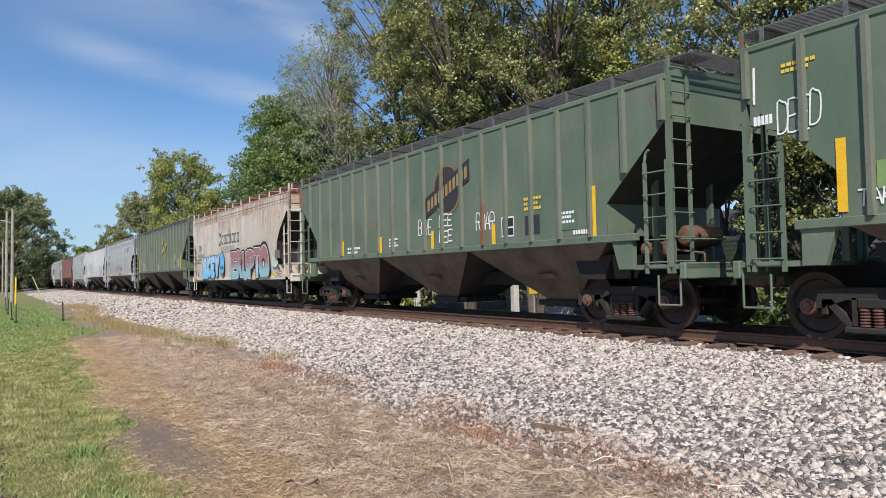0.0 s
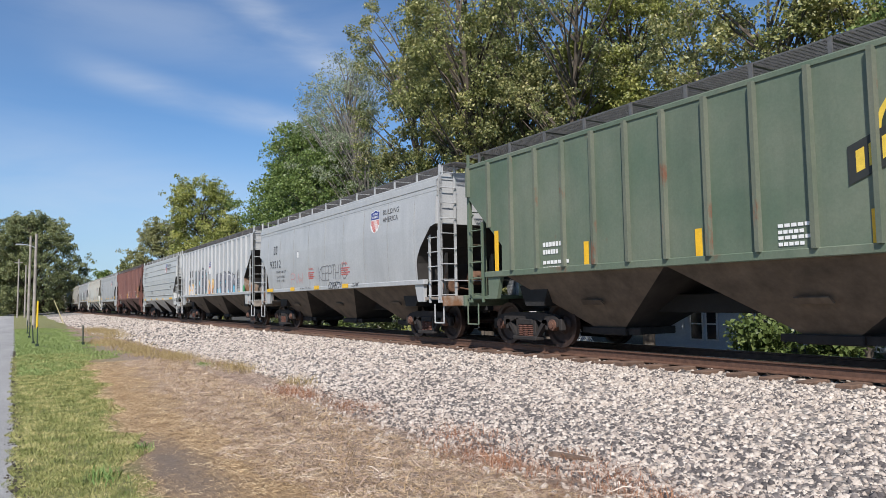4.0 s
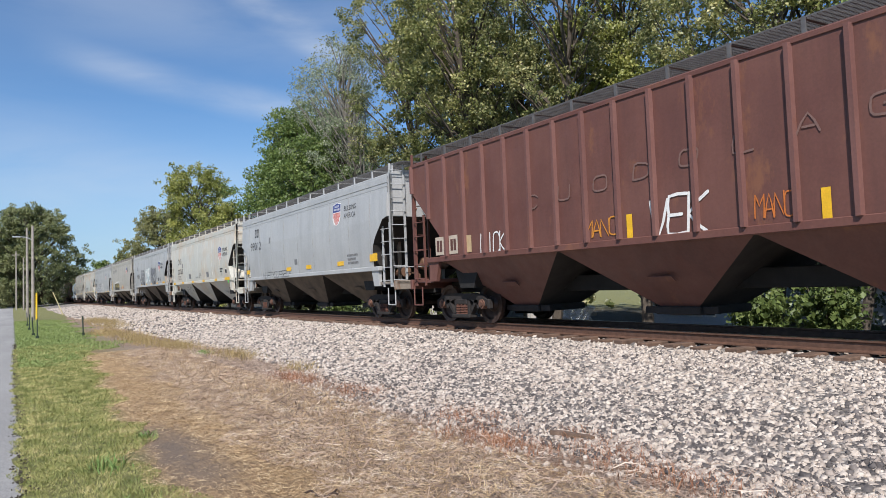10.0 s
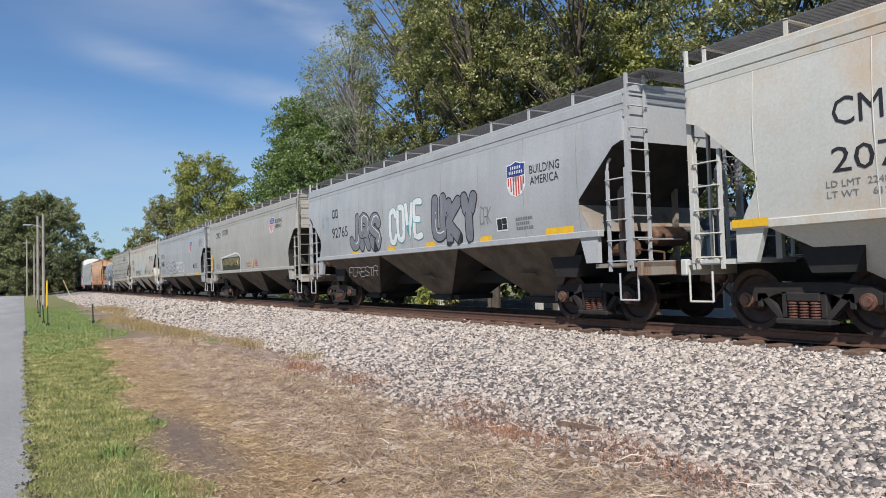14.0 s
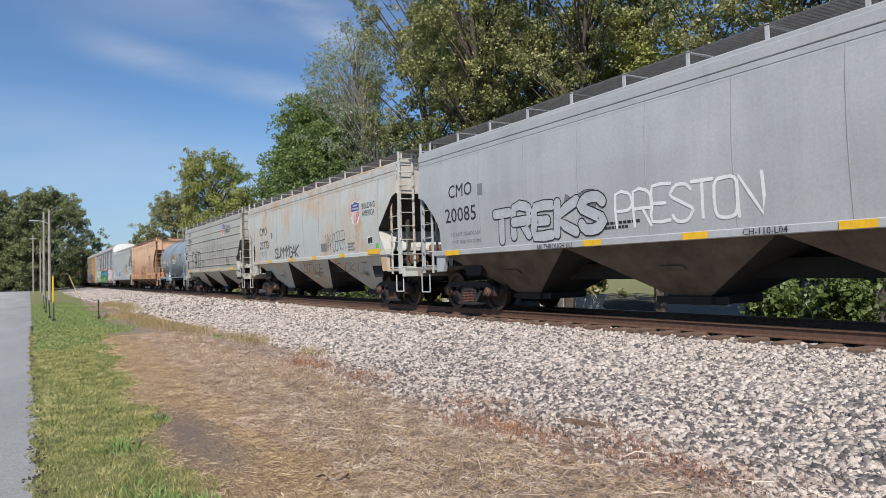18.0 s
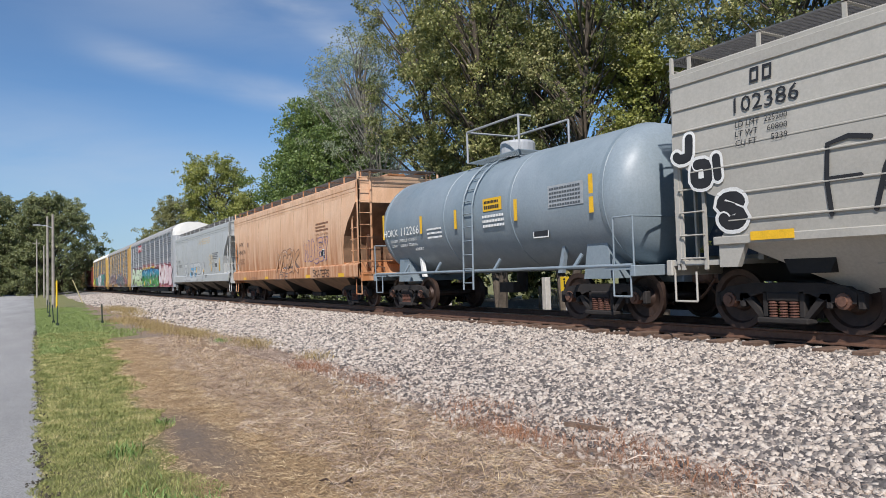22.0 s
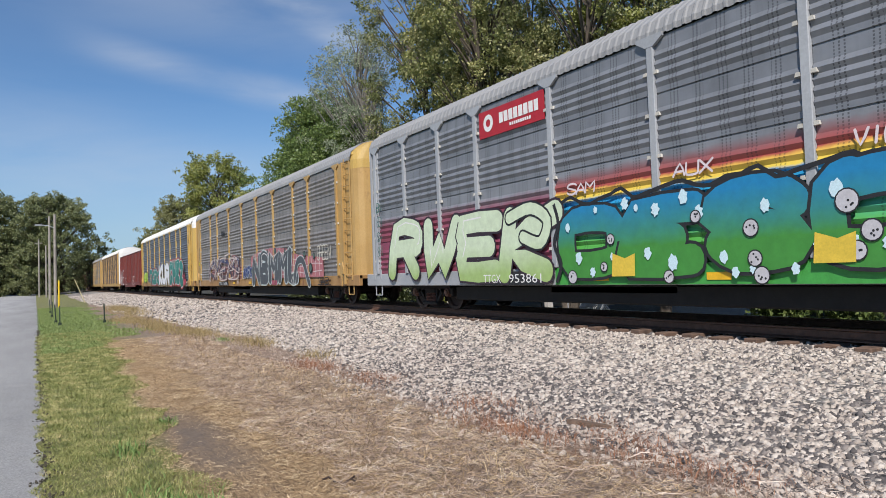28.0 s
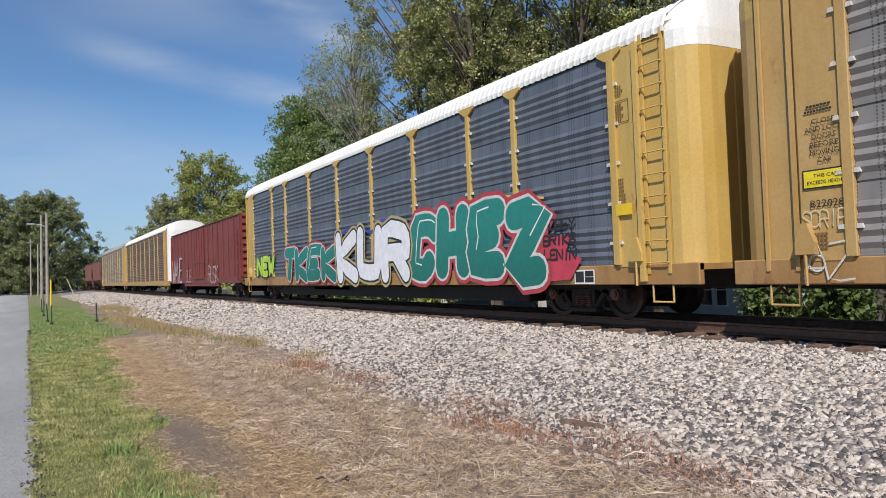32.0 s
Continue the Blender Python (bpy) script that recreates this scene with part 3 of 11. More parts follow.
def truck(car, x):
    tr = part("truck", stored("truck", lambda: Mesh().box(-0.2, 0.2, -1.05, 1.05, 0.42, 0.66, 0.03).box(-0.32, 0.32, -0.3, 0.3, 0.62, 0.82, 0.03)), MAT_IRON, car, at=pose(x, 0, 0))
    for s in (-1, 1):
        part("side_frame", stored("side_frame", side_frame_mesh), MAT_IRON, tr, at=pose(0, s * 1.0, 0))
        for q in (-0.17, 0.0, 0.17):
            part("spring", stored("spring", spring_mesh), MAT_SPRING, tr, "rusty coil spring", at=pose(q, s * 1.04, 0))
        for e in (-1, 1):
            part("bearing_cap", stored("bearing_cap", lambda: Mesh().lathe([(0.0, -0.09), (0.07, -0.09), (0.075, -0.06), (0.115, -0.055), (0.125, 0.06), (0.0, 0.06)], (0, 0, 0), "y", 14)), MAT_CAP, tr, at=pose(e * WB, s * 1.04, WR) @ (pose(0, 0, 0) if s < 0 else pose(0, 0, 0, 0, 0, 180)))
            part("brake_beam", stored("brake_beam", lambda: Mesh().box(-0.04, 0.04, -0.8, 0.8, -0.05, 0.05).box(-0.05, 0.07, -0.82, -0.7, -0.17, 0.17).box(-0.05, 0.07, 0.7, 0.82, -0.17, 0.17)), MAT_IRON, tr, at=pose(e * 0.4, 0, 0.36)) if s < 0 else None
    for e in (-1, 1):
        ws = part("wheelset", stored("wheelset", wheelset_mesh, True), MAT_WHEEL, tr, at=pose(e * WB, 0, WR))
        WHEELS.append((ws, car, e * WB, x))
    return tr


WHEELS, TRAIN = [], []


def coupler_mesh():
    m = Mesh().box(-0.35, 0.12, -0.09, 0.09, 0.72, 0.92, 0.02).box(0.02, 0.36, -0.14, 0.05, 0.69, 0.97, 0.04).box(0.18, 0.40, -0.02, 0.14, 0.72, 0.93, 0.04)
    m.pipe([(-0.1, 0.35, 0.78), (0.1, 0.34, 0.55), (0.35, 0.22, 0.42), (0.5, 0.1, 0.5)], 0.025, 6)
    return m


def ladder_mesh(h, w, n):
    """A ladder in the x-z plane, its foot at the origin, stiles of angle steel."""
    m = Mesh()
    for s in (0, w):
        m.box(s - 0.03, s + 0.03, -0.02, 0.02, 0, h)
    for i in range(n):
        z = (i + 0.5) * h / n
        m.pipe([(0, -0.01, z), (0.0, -0.06, z), (w, -0.06, z), (w, -0.01, z)], 0.013, 5)
    return m


def grating_mesh(length, width):
    """An open running board: long bars with many cross bars, flat, centred."""
    m = Mesh()
    k = max(4, int(width / 0.055))
    for i in range(k + 1):
        y = -width / 2 + width * i / k
        m.box(-length / 2, length / 2, y - 0.005, y + 0.005, -0.025, 0.0)
    c = int(length / 0.09)
    for i in range(c + 1):
        x = -length / 2 + length * i / c
        m.box(x - 0.007, x + 0.007, -width / 2, width / 2, -0.02, -0.005)
    return m


SURF, WELD = {}, {}


def decal(car, mesh, x, z, material, name="lettering", label="", y=-1.62, lift=0.0, slope=0.0):
    """Lays flat writing or a painted shape on the near side of a car."""
    surf = SURF.get(car.name)
    if surf is None or abs(y + 1.636) > 0.002:
        return part(name, mesh, material, car, label, at=pose(x, y - 0.004 - lift, z, slope))
    # follow the bulge of the side sheet
    me = mesh.data(name) if isinstance(mesh, Mesh) else mesh.copy()
    for p in me.vertices:
        p.co.y -= surf(z + p.co.z) + 0.005 + lift * 0.4
    return part(name, me, material, car, label, at=pose(x, 0, z))


def bars(widths, h, gap=0.3):
    """Plain bars in place of writing, one for each character."""
    m, x = Mesh(), 0.0
    for w in widths:
        if w > 0:
            m.add([(x, 0, 0), (x + w * h, 0, 0), (x + w * h, 0, h), (x, 0, h)], [(0, 1, 2, 3)])
        x += abs(w) * h + gap * h * 0.5
    return m


def frames(n, w, h, gap, t):
    """Hollow plain shapes in place of a mark."""
    m = Mesh()
    for i in range(n):
        x = i * (w + gap)
        for a, b, c, d in ((0, t, 0, h), (w - t, w, 0, h), (t, w - t, 0, t), (t, w - t, h - t, h)):
            m.add([(x + a, 0, c), (x + b, 0, c), (x + b, 0, d), (x + a, 0, d)], [(0, 1, 2, 3)])
    return m


def flat_poly(pts):
    return Mesh().add([(x, 0, z) for x, z in pts], [tuple(range(len(pts)))])


def disc(r, seg=24, inner=0.0):
    if inner <= 0:
        return flat_poly([(r * math.cos(2 * math.pi * i / seg), r * math.sin(2 * math.pi * i / seg)) for i in range(seg)])
    g = [[(q * math.cos(2 * math.pi * i / seg), 0, q * math.sin(2 * math.pi * i / seg)) for q in (inner, r)] for i in range(seg + 1)]
    return Mesh().rows(g)


def ribbon(pts, w, depth=0.00006):
    """A flat brush stroke with rounded ends through points of (x, z): one strip, each step a hair nearer, so that it can cross itself."""
    n = len(pts)
    rows_ = []
    for i, (px, pz) in enumerate(pts):
        (ax, az), (cx, cz) = pts[max(0, i - 1)], pts[min(n - 1, i + 1)]
        d = math.hypot(cx - ax, cz - az) or 1e-6
        tx, tz = (cx - ax) / d, (cz - az) / d
        if i == 0:
            for q, k in ((0.5, 0.2), (0.4, 0.65), (0.2, 0.92)):
                rows_.append((px - tx * w * q, pz - tz * w * q, -tz * w / 2 * k, tx * w / 2 * k))
        rows_.append((px, pz, -tz * w / 2, tx * w / 2))
        if i == n - 1:
            for q, k in ((0.2, 0.92), (0.4, 0.65), (0.5, 0.2)):
                rows_.append((px + tx * w * q, pz + tz * w * q, -tz * w / 2 * k, tx * w / 2 * k))
    return Mesh().rows([[(x + nx, -depth * i, z + nz), (x - nx, -depth * i, z - nz)] for i, (x, z, nx, nz) in enumerate(rows_)])


def curvy(pts, k=4):
    """A smooth run through points."""
    out = []
    for i in range(len(pts) - 1):
        p0, p1, p2, p3 = pts[max(0, i - 1)], pts[i], pts[i + 1], pts[min(len(pts) - 1, i + 2)]
        for s in range(k):
            t = s / k
            out.append(tuple(0.5 * (2 * b + (c - a) * t + (2 * a - 5 * b + 4 * c - d) * t * t + (3 * b - a - 3 * c + d) * t ** 3) for a, b, c, d in zip(p0, p1, p2, p3)))
    return out + [pts[-1]]


# stroke shapes of capitals on a grid 4 wide and 6 high
GLYPHS = {
    "A": "00-26-40 12-32", "B": "00-06-36-45-44-33-03 33-42-41-30-00", "C": "45-36-16-05-01-10-30-41", "D": "00-06-26-45-41-20-00", "E": "46-06-03-00-40 03-33",
    "F": "46-06-00 03-33", "G": "45-36-16-05-01-10-30-41-43-23", "H": "00-06 40-46 03-43", "I": "20-26", "J": "46-41-30-10-01", "K": "00-06 46-03-40", "L": "06-00-40",
    "M": "00-06-23-46-40", "N": "00-06-40-46", "O": "16-05-01-10-30-41-45-36-16", "P": "00-06-36-45-44-33-03", "R": "00-06-36-45-43-33-03 23-40",
    "S": "45-36-16-05-04-42-41-30-10-01", "T": "06-46 26-20", "U": "06-01-10-30-41-46", "V": "06-20-46", "W": "06-10-24-30-46", "X": "00-46 06-40", "Y": "06-23-46 23-20", "Z": "06-46-00-40",
}


def graffiti(car, x, z, w, h, word, fill, edge, seed, thick=0.3, back=None, y=-1.62, halo=None, lift=0.0, slant=0.1, wild=0.5, shine=True):
    """A sprayed word of fat bent capitals on the near side, each with an outline and perhaps a halo; with no outline a thin quick tag. back: a ragged field of colour behind it."""
    r = random.Random(seed)
    n = len(word)
    cw = w / n
    t = min(cw * 1.2, h) * thick * 0.8
    pad = t * (0.62 if edge else 0.5)
    signs = []
    for i, ch in enumerate(word):
        if ch not in GLYPHS:
            continue
        up, tilt = r.uniform(-0.05, 0.05) * h, slant + r.uniform(-0.1, 0.1) * wild
        tall = 1.0 + r.uniform(-0.08, 0.04) * wild
        for stroke in GLYPHS[ch].split():
            pts = []
            for p in stroke.split("-"):
                u, v = int(p[0]) / 4 + r.uniform(-0.05, 0.05) * wild, int(p[1]) / 6 * tall + r.uniform(-0.04, 0.04) * wild
                pts.append((x + i * cw + pad * 0.8 + u * max(cw * 0.35, cw * 1.02 - 1.6 * pad) + (v - 0.5) * tilt * cw, z + pad + min(1.0, max(0.0, v)) * (h - 2 * pad) + up))
            signs.append((i, curvy(pts, 2)))
    if back:
        k = max(8, int(w / 0.12))
        top_ = [h * (0.84 + 0.13 * math.sin(i * 0.9 + seed) * math.sin(i * 0.37) + r.uniform(-0.05, 0.06)) for i in range(k + 1)]
        m = Mesh().rows([[(x + w * i / k, 0, z), (x + w * i / k, 0, z + top_[i])] for i in range(k + 1)])
        decal(car, m, 0, 0, back, "graffiti", "ragged field of spray paint", y, 0.001 + lift)
    if not edge:
        for k, (i, s) in enumerate(signs):
            decal(car, ribbon(s, t, 0.00003), 0, 0, fill, "graffiti", "thin sprayed stroke of a tag", y, 0.004 + lift + 0.0002 * k)
        return
    for k, (i, s) in enumerate(signs):
        if halo:
            decal(car, ribbon(s, t * 1.5 + 0.02), 0, 0, halo, "graffiti", "sprayed halo round a letter", y, 0.002 + lift + 0.0001 * k)
        decal(car, ribbon(s, t * 1.2 + 0.012), 0, 0, edge, "graffiti", "sprayed outline of a letter", y, 0.005 + lift + 0.0016 * i)
        decal(car, ribbon(s, t), 0, 0, fill, "graffiti", "fat sprayed letter", y, 0.0056 + 0.0004 + lift + 0.0016 * i + 0.0002)
        if shine and h > 0.9 and len(s) > 5:
            decal(car, ribbon([(a + t * 0.2, b + t * 0.2) for a, b in s[1:-3]], min(0.035, t * 0.09), 0.00003), 0, 0, MAT_WHITE if edge != MAT_WHITE else MAT_INK, "graffiti", "thin painted highlight", y, 0.0074 + lift + 0.0016 * i)


def fade(name, low, high, z0, z1):
    """Spray paint that turns from one colour into another up the side of a car."""
    m, n, l, b = nodes_of(name)
    co = n.new("ShaderNodeTexCoord").outputs["Object"]
    sp = n.new("ShaderNodeSeparateXYZ")
    l.new(co, sp.inputs["Vector"])
    ad = n.new("ShaderNodeMath")
    ad.operation = "MULTIPLY_ADD"
    ad.inputs[1].default_value = 0.35
    l.new(noise_node(n, l, co, 1.6, 4), ad.inputs[0])
    l.new(sp.outputs["Z"], ad.inputs[2])
    mr = n.new("ShaderNodeMapRange")
    mr.inputs["From Min"].default_value, mr.inputs["From Max"].default_value = z0 + 0.17, z1 + 0.17
    l.new(ad.outputs["Value"], mr.inputs["Value"])
    c = mix(n, l, mr.outputs["Result"], low, high)
    c = mix(n, l, 1.0, c, ramp(n, l, noise_node(n, l, co, 5.0, 6, 0.7), 0.3, 0.7, (0.82, 0.82, 0.82, 1), (1.06, 1.06, 1.06, 1)), "MULTIPLY")
    l.new(c, b.inputs["Base Color"])
    b.inputs["Roughness"].default_value = 0.55
    return m


def fat_letters(car, s, x, z, size, width, grow_by, material, y, lift, label):
    """Swollen painted capitals, one mesh each letter."""
    cw = width / len(s)
    for i, ch in enumerate(s):
        key = ("fat", ch, size, width, grow_by)
        if key not in STORE:
            cu = bpy.data.curves.new("writing", "FONT")
            cu.body, cu.size, cu.resolution_u, cu.offset = ch, 1.0, 3, grow_by
            tmp = bpy.data.objects.new("writing", cu)
            me = bpy.data.meshes.new_from_object(tmp)
            bpy.data.objects.remove(tmp)
            bpy.data.curves.remove(cu)
            xs, zs = [p.co.x for p in me.vertices], [p.co.y for p in me.vertices]
            cx, cz = (min(xs) + max(xs)) / 2, (min(zs) + max(zs)) / 2
            kx, kz = cw * 0.88 / (max(xs) - min(xs) - 2 * grow_by), size / (max(zs) - min(zs) - 2 * grow_by) * 0.88
            for p in me.vertices:
                p.co = ((p.co.x - cx) * kx, 0, (p.co.y - cz) * kz)
            STORE[key] = me
        decal(car, STORE[key], x + cw * (i + 0.5), z + size / 2 + 0.05 * size * math.sin(i * 2.1), material, "graffiti", label, y, lift + 0.0004 * i)


def shield(car, x, z, h, y=-1.62):
    """A small shield badge: blue head, red and white stripes, no lettering."""
    w = h * 0.86
    rim = [(0, 0), (w * 0.32, h * 0.08), (w * 0.5, h * 0.3), (w * 0.47, h * 0.75), (w * 0.5, h * 0.92), (w * 0.25, h * 0.93), (0, h), (-w * 0.25, h * 0.93), (-w * 0.5, h * 0.92), (-w * 0.47, h * 0.75), (-w * 0.5, h * 0.3), (-w * 0.32, h * 0.08)]
    decal(car, flat_poly(rim[::-1]), x, z, MAT_WHITE, "badge", "white shield badge", y, 0.0)
    head = [(w * 0.46, h * 0.58), (w * 0.45, h * 0.75), (w * 0.47, h * 0.89), (w * 0.25, h * 0.9), (0, h * 0.97), (-w * 0.25, h * 0.9), (-w * 0.47, h * 0.89), (-w * 0.45, h * 0.75), (-w * 0.46, h * 0.58)]
    decal(car, flat_poly(head[::-1]), x, z, MAT_BLUEINK, "badge", "blue head of the badge", y, 0.003)
    for i in range(-3, 4):
        lo = h * (0.03 + 0.30 * (abs(i) / 3) ** 2)
        decal(car, stored(("badge_stripe", round(w, 2), abs(i)), lambda: flat_poly([(-w * 0.036, lo), (w * 0.036, lo), (w * 0.036, h * 0.55), (-w * 0.036, h * 0.55)])), x + i * w * 0.135, z, MAT_REDINK, "badge_stripe", "red stripe of the badge", y, 0.003)
    for row, zz in ((6, 0.77), (8, 0.64)):
        for i in range(row):
            decal(car, stored(("badge_bar", round(w, 2)), lambda: flat_poly([(-w * 0.022, 0), (w * 0.022, 0), (w * 0.022, h * 0.085), (-w * 0.022, h * 0.085)])), x + (i - (row - 1) / 2) * w * 0.095, z + h * zz, MAT_WHITE, "badge_bar", "", y, 0.006)


def text(car, s, x, z, size, material=None, width=None, y=-1.62, slope=0.0):
    return decal(car, letters(s, size, width), x, z, material or MAT_INK, "lettering", "", y, 0.002, slope)


def stripe(car, x, z, w=0.5, h=0.1, material=None, y=-1.62, upright=False):
    if upright:
        w, h = h, w
    return part("reflector", stored(("reflector", round(w, 3), round(h, 3)), lambda: Mesh().box(0, w, -0.004, 0, 0, h)), material or MAT_STRIPE, car, "yellow reflective strip" if not material else "", at=pose(x, (-SURF[car.name](z + h / 2) if car.name in SURF and abs(y + 1.636) < 0.002 else y) - 0.004, z))


def start_car(name, label, front, rear, category):
    """A car between two couplings, given by their places along the track at 16 s."""
    car = new(name)
    tagged(car, label, category, "cars of the freight train")
    TRAIN.append((car, (front + rear) / 2))
    return car, front - rear


# how far the ends of the side sheets are cut back, by height: (height, depth)
CUTS = {
    "ribbed": ((3.42, 0.0), (2.2, 1.34), (0.0, 1.34)),
    "long": ((3.27, 0.0), (3.2, 0.22), (2.34, 1.18), (2.24, 1.22), (2.1, 1.17), (1.7, 0.93), (0.0, 0.9)),
    "round": ((2.96, 0.0), (2.9, 0.26), (2.42, 0.8), (2.2, 0.97), (2.0, 1.05), (1.5, 1.06), (0.0, 1.06)),
    "wave": ((2.84, 0.0), (2.8, 0.06), (2.32, 0.5), (2.14, 0.66), (2.0, 0.93), (1.8, 1.0), (1.6, 0.96), (1.44, 0.84), (0.0, 0.84)),
    "deep": ((3.45, 0.0), (3.3, 0.12), (2.85, 0.6), (2.4, 0.95), (2.0, 1.07), (1.5, 1.1), (0.0, 1.1)),
}


def hopper(label, front, rear, side, style="smooth", end=None, under=None, sill_z=1.58, top=4.15, bays=3, posts=20, seam=None, board=None, stripes=(), rounded=False, ladder=None, roofm=None, sillm=None, slope=None, band=False, cut="round"):
    """A covered hopper: side sheets with cut-away ends, slope sheets, bays, running boards, ladders and trucks."""
    car, L = start_car("covered_hopper", label, front, rear, "railway car")
    end, under, board, seam, ladder = end or side, under or side, board or MAT_GRATE, seam or side, ladder or end or side
    roofm, sillm = roofm or side, sillm or side
    E = L / 2 - 0.72            # end of the side sheets
    P = L / 2 - 0.42            # end of the platform
    pad_x = 0.95
    cut = CUTS["ribbed" if style == "ribbed" else "wave" if style == "corrugated" else cut]
    cut_z0, cut_x = cut[0][0], max(d for z, d in cut)
    cut_z1 = next(z for z, d in cut if d == cut_x)
    W = 1.56

    def half(z):
        if not rounded:
            return W
        k = (z - sill_z) / (top - sill_z)
        return W + 0.07 * math.sin(math.pi * min(1, max(0, k))) - 0.06 * max(0, k - 0.6)

    # body: the side outline swept across the car, with the cut-away slope sheets at its ends
    def end_x(z):
        return E - float(np.interp(z, [p for p, d in cut[::-1]], [d for p, d in cut[::-1]]))

    zs = sorted({sill_z, (cut_z0 + top) / 2, top, *(z for z, d in cut if z > sill_z + 0.03)})
    if rounded:
        hs = [half(z) + (0.013 if style == "corrugated" else 0.0) for z in zs]
        SURF[car.name] = lambda z: max(float(np.interp(z, zs, hs)), 1.6 if z < sill_z + 0.02 else 0.0, 1.645 if band and z < sill_z + 0.3 else 0.0)
    body = Mesh()
    for s in (-1, 1):
        body.rows([[(-end_x(z), s * half(z), z) for z in zs], [(end_x(z), s * half(z), z) for z in zs]])
    for s in (-1, 1):
        up = [z for z in zs if z >= cut_z0]
        body.rows([[(s * E, -half(z), z) for z in up], [(s * E, half(z), z) for z in up]])
    part("body", body, side, car, "", rounded)
    for s in (-1, 1):
        # the default slope sheet colour carries the shade under the overhang
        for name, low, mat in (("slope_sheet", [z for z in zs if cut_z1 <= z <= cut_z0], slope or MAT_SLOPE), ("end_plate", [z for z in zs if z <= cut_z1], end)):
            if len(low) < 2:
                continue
            part(name, Mesh().rows([[(s * end_x(z), -half(z) + 0.004, z) for z in low], [(s * end_x(z), half(z) - 0.004, z) for z in low]]), mat, car, "sloping sheet at the car end" if low[-1] > 2.5 else "stained plate under the slope sheet")
    # roof with an eave strip
    t = half(top)
    roof = Mesh().rows([[(x, y, z) for y, z in ((-t - 0.02, top - 0.05), (-t - 0.02, top + 0.02), (-t + 0.28, top + 0.14), (0, top + 0.22), (t - 0.28, top + 0.14), (t + 0.02, top + 0.02), (t + 0.02, top - 0.05))] for x in (-E - 0.02, E + 0.02)])
    for s in (-1, 1):
        roof.add([(s * (E + 0.02), y, z) for y, z in ((-t - 0.02, top - 0.05), (-t - 0.02, top + 0.02), (-t + 0.28, top + 0.14), (0, top + 0.22), (t - 0.28, top + 0.14), (t + 0.02, top + 0.02), (t + 0.02, top - 0.05))], [(0, 1, 2, 3, 4, 5, 6)])
    part("roof", roof, roofm, car)
    if style != "ribbed":
        steps = ((0.0, 0.46), (0.035, 0.455), (0.035, 0.36), (0.014, 0.345), (0.036, 0.33), (0.036, 0.24), (0.014, 0.225), (0.04, 0.21), (0.04, 0.05), (0.0, 0.03)) if style == "smooth" else ((0.0, 0.22), (0.04, 0.2), (0.04, 0.05), (0.0, 0.03))
        for s in (-1, 1):
            part("eave_strip", Mesh().rows([[(x, s * (t + 0.005 + o), top - d) for o, d in steps] for x in (-E - 0.03, E + 0.03)]), seam, car, "ribbed strip under the roof edge")
    if band:
        for s in (-1, 1):
            part("side_band", Mesh().rows([[(x, s * y, z) for y, z in ((1.5, sill_z + 0.36), (1.625, sill_z + 0.3), (1.64, sill_z + 0.27), (1.64, sill_z - 0.1), (1.6, sill_z - 0.13), (1.48, sill_z - 0.13))] for x in (-P + 0.12, P - 0.12)]), sillm, car, "broad side sill along the car")
    # hatches and running boards
    for i in range(4 if bays < 4 else 5):
        n_ = 4 if bays < 4 else 5
        hx = -E + (2 * E) * (i + 0.5) / n_
        part("hatch_cover", stored(("hatch", round(E, 1)), lambda: Mesh().box(-E / 5.2, E / 5.2, -0.32, 0.32, 0, 0.1, 0.03)), roofm, car, at=pose(hx, 0, top + 0.21))
    rb = top + 0.36
    for s in (-1, 1):
        part("running_board", stored(("running_board", round(E, 2)), lambda: grating_mesh(2 * E + 0.5, 0.62)), board, car, "open steel grating", at=pose(0, s * 0.98, rb))
    for s in (-1, 1):
        part("end_board", stored(("end_board",), lambda: grating_mesh(0.55, 2.5)), board, car, at=pose(s * (E + 0.12), 0, rb - 0.002))
    nsup = 12 if style != "ribbed" else 14
    for i in range(nsup):
        sx = -E + 0.15 + (2 * E - 0.3) * i / (nsup - 1)
        for s in (-1, 1):
            part("board_bracket", stored(("board_bracket",), lambda: Mesh().box(-0.03, 0.03, -0.015, 0.015, 0, 0.27).box(-0.03, 0.03, -0.015, 0.6, 0.235, 0.255)), seam if style != "ribbed" else board, car, at=pose(sx, s * 1.31, top + 0.085) @ (pose(0, 0, 0) if s < 0 else pose(0, 0, 0, 0, 0, 180)))
    # side posts, horizontal ribs or weld seams
    if style == "ribbed":
        for i in range(posts):
            px = -E + 0.05 + (2 * E - 0.1) * i / (posts - 1)
            low = sill_z
            for z in [k * 0.05 + sill_z for k in range(60)]:
                if z < top and abs(px) <= end_x(z) - 0.02:
                    low = z
                    break
            for s in (-1, 1):
                part("side_post", stored(("side_post", round(low, 2), round(top, 2)), lambda: Mesh().prism([(-0.055, 0), (0.055, 0), (0.034, 0.085), (-0.034, 0.085)], 0, top - low - 0.03, "z")), seam, car, at=pose(px, s * 1.55, low) @ (pose(0, 0, 0, 0, 0, 180) if s < 0 else pose(0, 0, 0)))
    elif style == "corrugated":
        for z, d in ((1.68, 0.03), (2.08, 0.024), (2.50, 0.024), (2.80, 0.008), (3.18, 0.024), (3.55, 0.024)):
            ex = end_x(z) - 0.04
            for s in (-1, 1):
                part("side_rib", Mesh().prism([(s * (half(z) - 0.02), z - 0.03), (s * (half(z) + d), z - 0.008), (s * (half(z) + d), z + 0.008), (s * (half(z) - 0.02), z + 0.03)], -ex, ex, "x"), seam, car)
    else:
